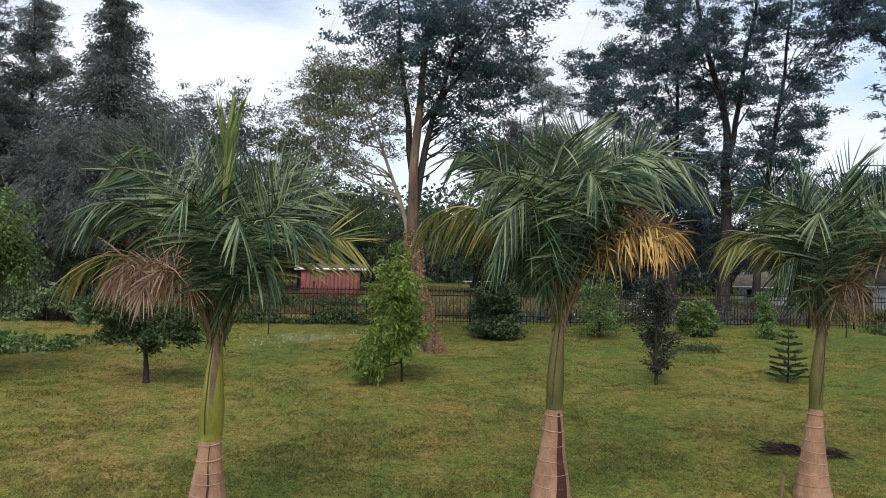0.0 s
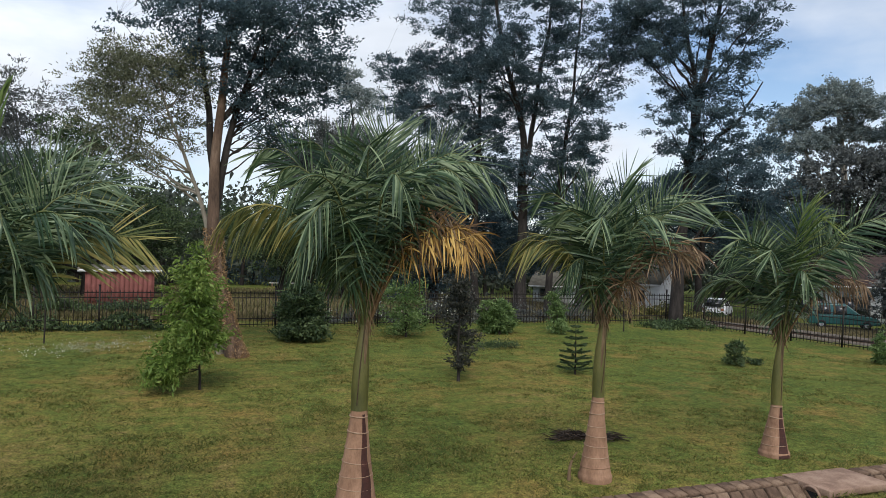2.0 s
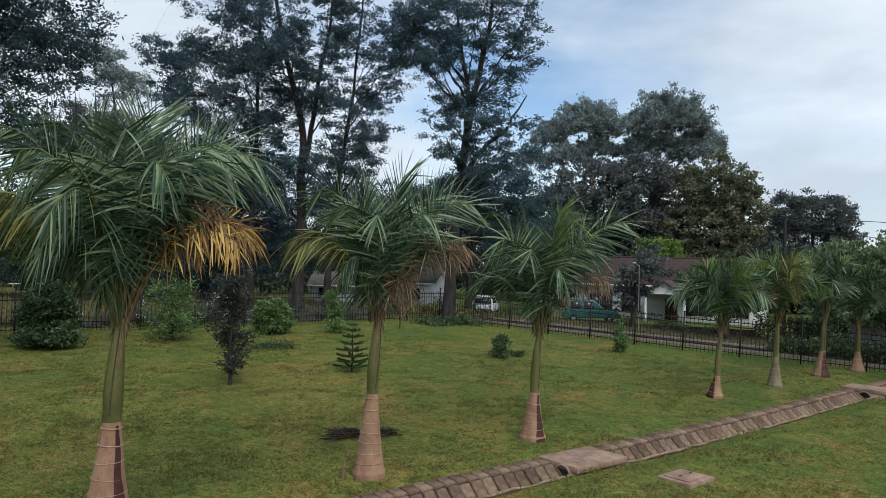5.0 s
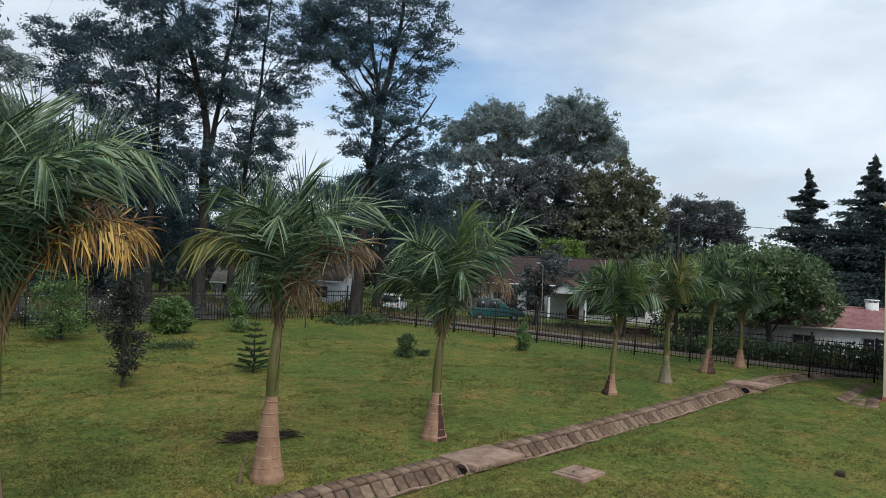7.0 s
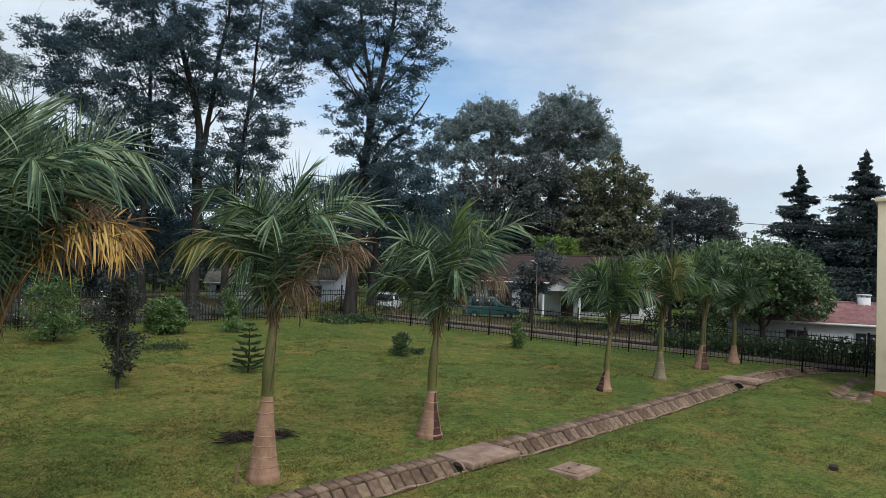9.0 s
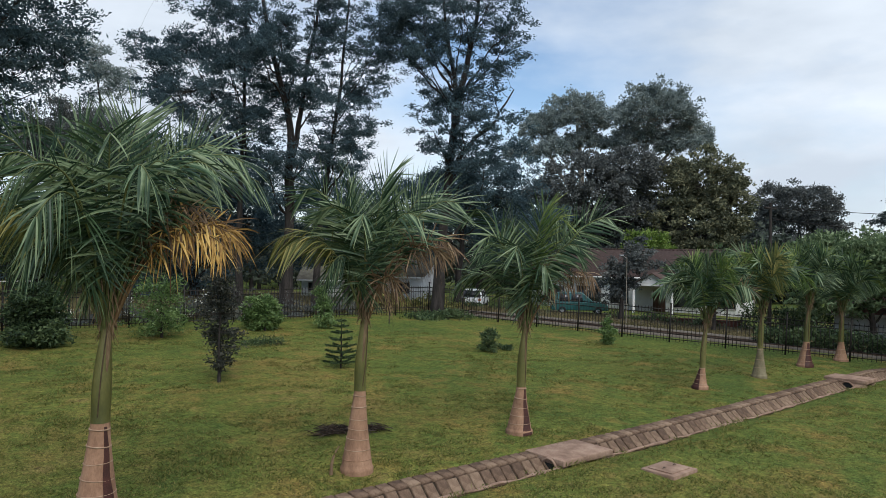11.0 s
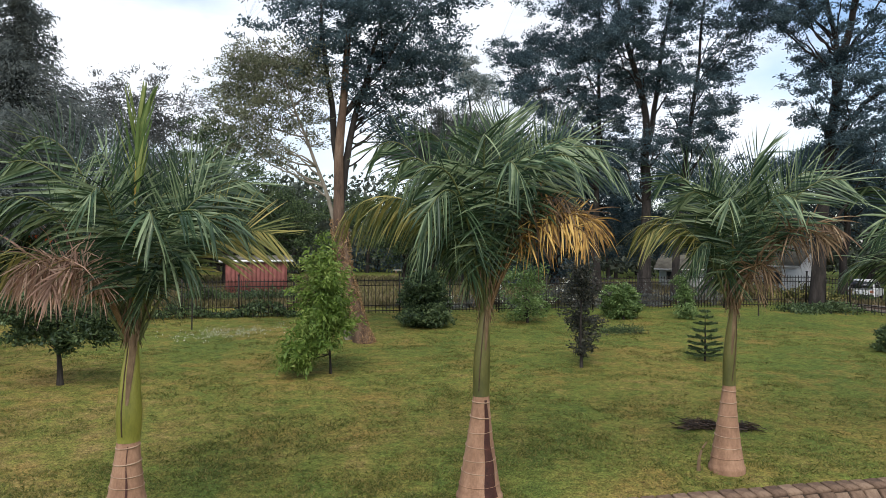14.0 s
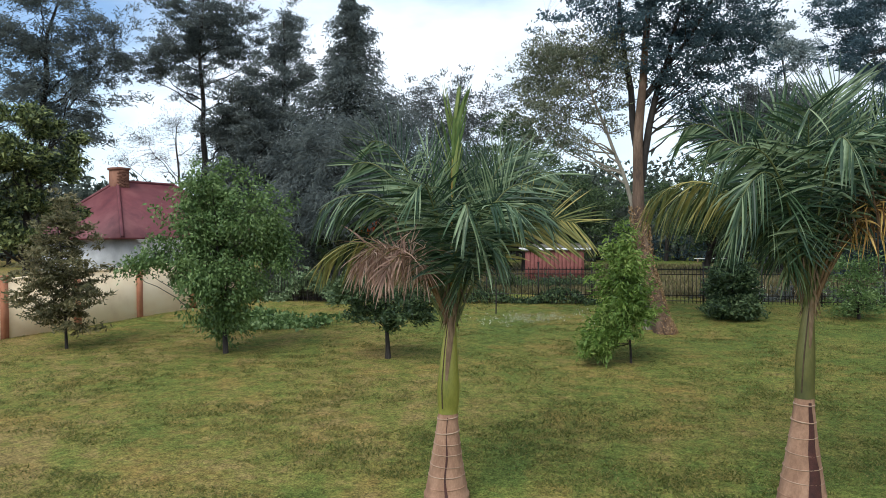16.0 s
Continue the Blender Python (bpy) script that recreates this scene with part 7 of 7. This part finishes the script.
# ---- drain: stone-lined channel with culvert slabs ----
def culvert(x0, x1, label, w0=-0.62, w1=0.62, th=0.14, lift=0.1, pipe=True):
    xm = (x0 + x1) / 2
    ym = float(drain_y(xm))
    slope = float(drain_y(x1) - drain_y(x0)) / (x1 - x0)
    root = thing("culvert_slab", pose(xm, ym, float(gz(xm, ym)), 0, 0, math.degrees(math.atan(slope))), label, "culvert", "culvert slabs over the drain")
    L = (x1 - x0) / 2
    bevelled(Buf().box((-L, w0, lift - th), (L, w1, lift)).make("slab", M_CONCRETE, root), 0.02)
    Buf().box((-L + 0.02, w0 + 0.05, -0.45), (-L + 0.22, w1 - 0.05, lift - th)).make("headwall", M_CONCRETE, root)
    Buf().box((L - 0.22, w0 + 0.05, -0.45), (L - 0.02, w1 - 0.05, lift - th)).make("headwall", M_CONCRETE, root)
    if pipe:
        a = np.linspace(0, 2 * np.pi, 25)
        p = Buf().tubes(np.stack([np.full(25, -L - 0.02), -0.14 + 0.22 * np.cos(a), -0.2 + 0.22 * np.sin(a)], -1), np.full(25, 0.03), 6).make("pipe_rim", M_CONCRETE, root, smooth=True)
        # flat near-black disc stands in for the shade inside the pipe
        Buf().add([(-L + 0.01, -0.14, -0.2)] + [(-L + 0.01, -0.14 + 0.21 * math.cos(q), -0.2 + 0.21 * math.sin(q)) for q in np.arange(20) * 2 * np.pi / 20], t=[(0, 1 + (k + 1) % 20, 1 + k) for k in range(20)]).make("pipe_mouth", M_RUBBER, p)
    return root


culvert(10.9, 12.6, "wide weathered concrete slab crossing the drain with a pipe mouth", w0=-0.55, w1=0.62, lift=0.05)
culvert(27.6, 28.7, "pale concrete slab bridging the drain", w0=-0.8, w1=0.7, lift=0.13)


def drain_stones():
    root = thing("drain_channel", pose(0, 0, 0), "stone-lined open drain along the palm row", "drain", kind="structure")
    xs = np.linspace(1.0, 37.4, 200)
    ys = drain_y(xs)
    zs = gz(xs, ys)
    rows = np.stack([np.stack([xs, ys + dy, zs + dz], -1) for dy, dz in ((-0.42, -0.36), (-0.2, -0.36), (0.15, -0.05), (0.54, -0.05))], 1)
    i = np.arange(800).reshape(200, 4)
    Buf().add(rows, np.stack([i[:-1, :-1], i[1:, :-1], i[1:, 1:], i[:-1, 1:]], -1)).make("silt_bed", M_MUD, root)
    near = np.stack([xs, ys - 0.4, zs - 0.15], -1)
    Buf().tubes(near + np.stack([0 * xs, 0.02 * np.sin(xs * 7), 0.012 * np.sin(xs * 5)], -1), 0.034 + 0.016 * np.sin(xs * 3.1) * np.sin(xs * 1.3 + 1), 6).make("near_lip", M_CONCRETE, root, smooth=True)
    rng = np.random.default_rng(100)

    def block(lx, ly, lz, seed):
        r = np.random.default_rng(seed)
        v = Buf().box((-lx / 2, -ly / 2, -lz), (lx / 2, ly / 2, 0)).v[0]
        v = v + r.normal(0, 0.004, v.shape)
        c = 0.014
        low, mid, up = v[:4], v[4:] - (0, 0, c), v[4:] * (1 - 2 * c / lx, 1 - 2 * c / ly, 1)
        return Buf().add(np.concatenate([low, mid, up]), [(3, 2, 1, 0), (8, 9, 10, 11)] + [(k, (k + 1) % 4, 4 + (k + 1) % 4, 4 + k) for k in range(4)] + [(4 + k, 4 + (k + 1) % 4, 8 + (k + 1) % 4, 8 + k) for k in range(4)])

    def first(size, seed):
        return block(*size, seed).make("stone", M_STONE, root)

    shared = {"top": [first((0.26, 0.34, 0.1), 200 + k) for k in range(3)], "face": [first((0.25, 0.41, 0.1), 210 + k) for k in range(3)]}
    used = set()

    def put(kind, m):
        ob = shared[kind][int(rng.integers(0, 3))]
        if ob.name in used:
            ob = ob.copy()
            scene.collection.objects.link(ob)
            ob.parent = root
        used.add(ob.name)
        ob.matrix_basis = m

    x = 3.0
    while x < 36.6:
        y = float(drain_y(x))
        ang = math.degrees(math.atan((float(drain_y(x + 0.3)) - float(drain_y(x - 0.3))) / 0.6))
        z = float(gz(x, y))
        if not (11.0 < x < 12.55 or 27.6 < x < 28.7):
            put("top", pose(x, y + 0.375, z + 0.032 + rng.uniform(-0.005, 0.005), 4 + rng.uniform(-0.8, 0.8), rng.uniform(-0.7, 0.7), ang + rng.uniform(-0.8, 0.8)))
            put("face", pose(x + rng.uniform(-0.012, 0.012), y - 0.035, z - 0.14 + rng.uniform(-0.006, 0.006), 43 + rng.uniform(-1.2, 1.2), rng.uniform(-0.8, 0.8), ang + rng.uniform(-0.8, 0.8)))
        x += 0.296
    return root


drain_stones()


# ---- short side drain and paving by the building ----
def side_paving():
    root = thing("paving", pose(30.93, 10.38, float(gz(30.93, 10.38)) - 0.01, 0, 0, 16), "grey paving slabs beside the building corner", "paving", kind="structure")
    s = Buf().box((-0.22, -0.22, -0.08), (0.22, 0.22, 0.035)).make("paving_slab", M_STONE, root)
    for i in range(14):
        for j in range(2):
            o = s if i == j == 0 else s.copy()
            if o is not s:
                scene.collection.objects.link(o)
                o.parent = root
            o.location = (-1.9 + i * 0.46, 0.27 + j * 0.46, 0)
    side = thing("side_drain", pose(31.7, 11.5, float(gz(31.7, 11.5)), 0, 0, 10), "short sloping stone edge beside the paving", "drain", kind="structure")
    f = Buf().box((-0.13, -0.27, -0.1), (0.13, 0.27, 0)).make("stone", M_STONE, side)
    for k in range(19):
        o = f if k == 0 else f.copy()
        if k:
            scene.collection.objects.link(o)
            o.parent = side
        o.matrix_basis = pose(-2.6 + k * 0.29, 0, 0.03, 20, 0, 0)


side_paving()


# ---- iron fence, panel by panel ----
def fence_panel(root):
    rails = Buf()
    for z in (0.16, 0.42, 1.38, 1.6):
        rails.box((0.035, -0.016, z - 0.02), (2.465, 0.016, z + 0.02))
    panel = rails.make("railing_panel", M_IRON, root)
    Buf().box((-0.035, -0.035, -0.15), (0.035, 0.035, 1.9)).box((-0.05, -0.05, 1.9), (0.05, 0.05, 1.94)).make("post", M_IRON, panel)
    pk = Buf().box((-0.011, -0.011, 0.05), (0.011, 0.011, 1.62))
    pk.add([(-0.02, -0.011, 1.62), (0.02, -0.011, 1.62), (0.02, 0.011, 1.62), (-0.02, 0.011, 1.62), (0, 0, 1.74)], [(3, 2, 1, 0)], [(0, 1, 4), (1, 2, 4), (2, 3, 4), (3, 0, 4)])
    p = pk.make("picket", M_IRON, panel)
    for k in range(14):
        o = p if k == 0 else p.copy()
        if k:
            scene.collection.objects.link(o)
            o.parent = panel
        o.location = (0.035 + (k + 0.5) * 2.43 / 14, 0.0, 0.0)
    return panel


def fence_run(a, b, label):
    """A run of railing panels that steps with the ground."""
    root = thing("iron_fence", pose(0, 0, 0), label, "fence", "perimeter fence")
    n = max(1, round((b - a).length / 2.5))
    d = (b - a) / n
    ob = None
    for k in range(n):
        p = a + d * k
        z0, z1 = float(gz(p.x, p.y)), float(gz(p.x + d.x, p.y + d.y))
        m = pose(p.x, p.y, z0 + 0.02, 0, -math.degrees(math.atan2(z1 - z0, d.length)), math.degrees(math.atan2(d.y, d.x)))
        if ob is None:
            ob = fence_panel(root)
            ob.matrix_basis = m
            ob.scale = (d.length / 2.5, 1, 1)
        else:
            copy_thing(ob, m)


fence_run(FA, FB, "black iron railing fence along the back of the lawn")
fence_run(FB, FM, "black iron railing fence bending round to the lane")
fence_run(FM, FC, "black iron railing fence along the lane")
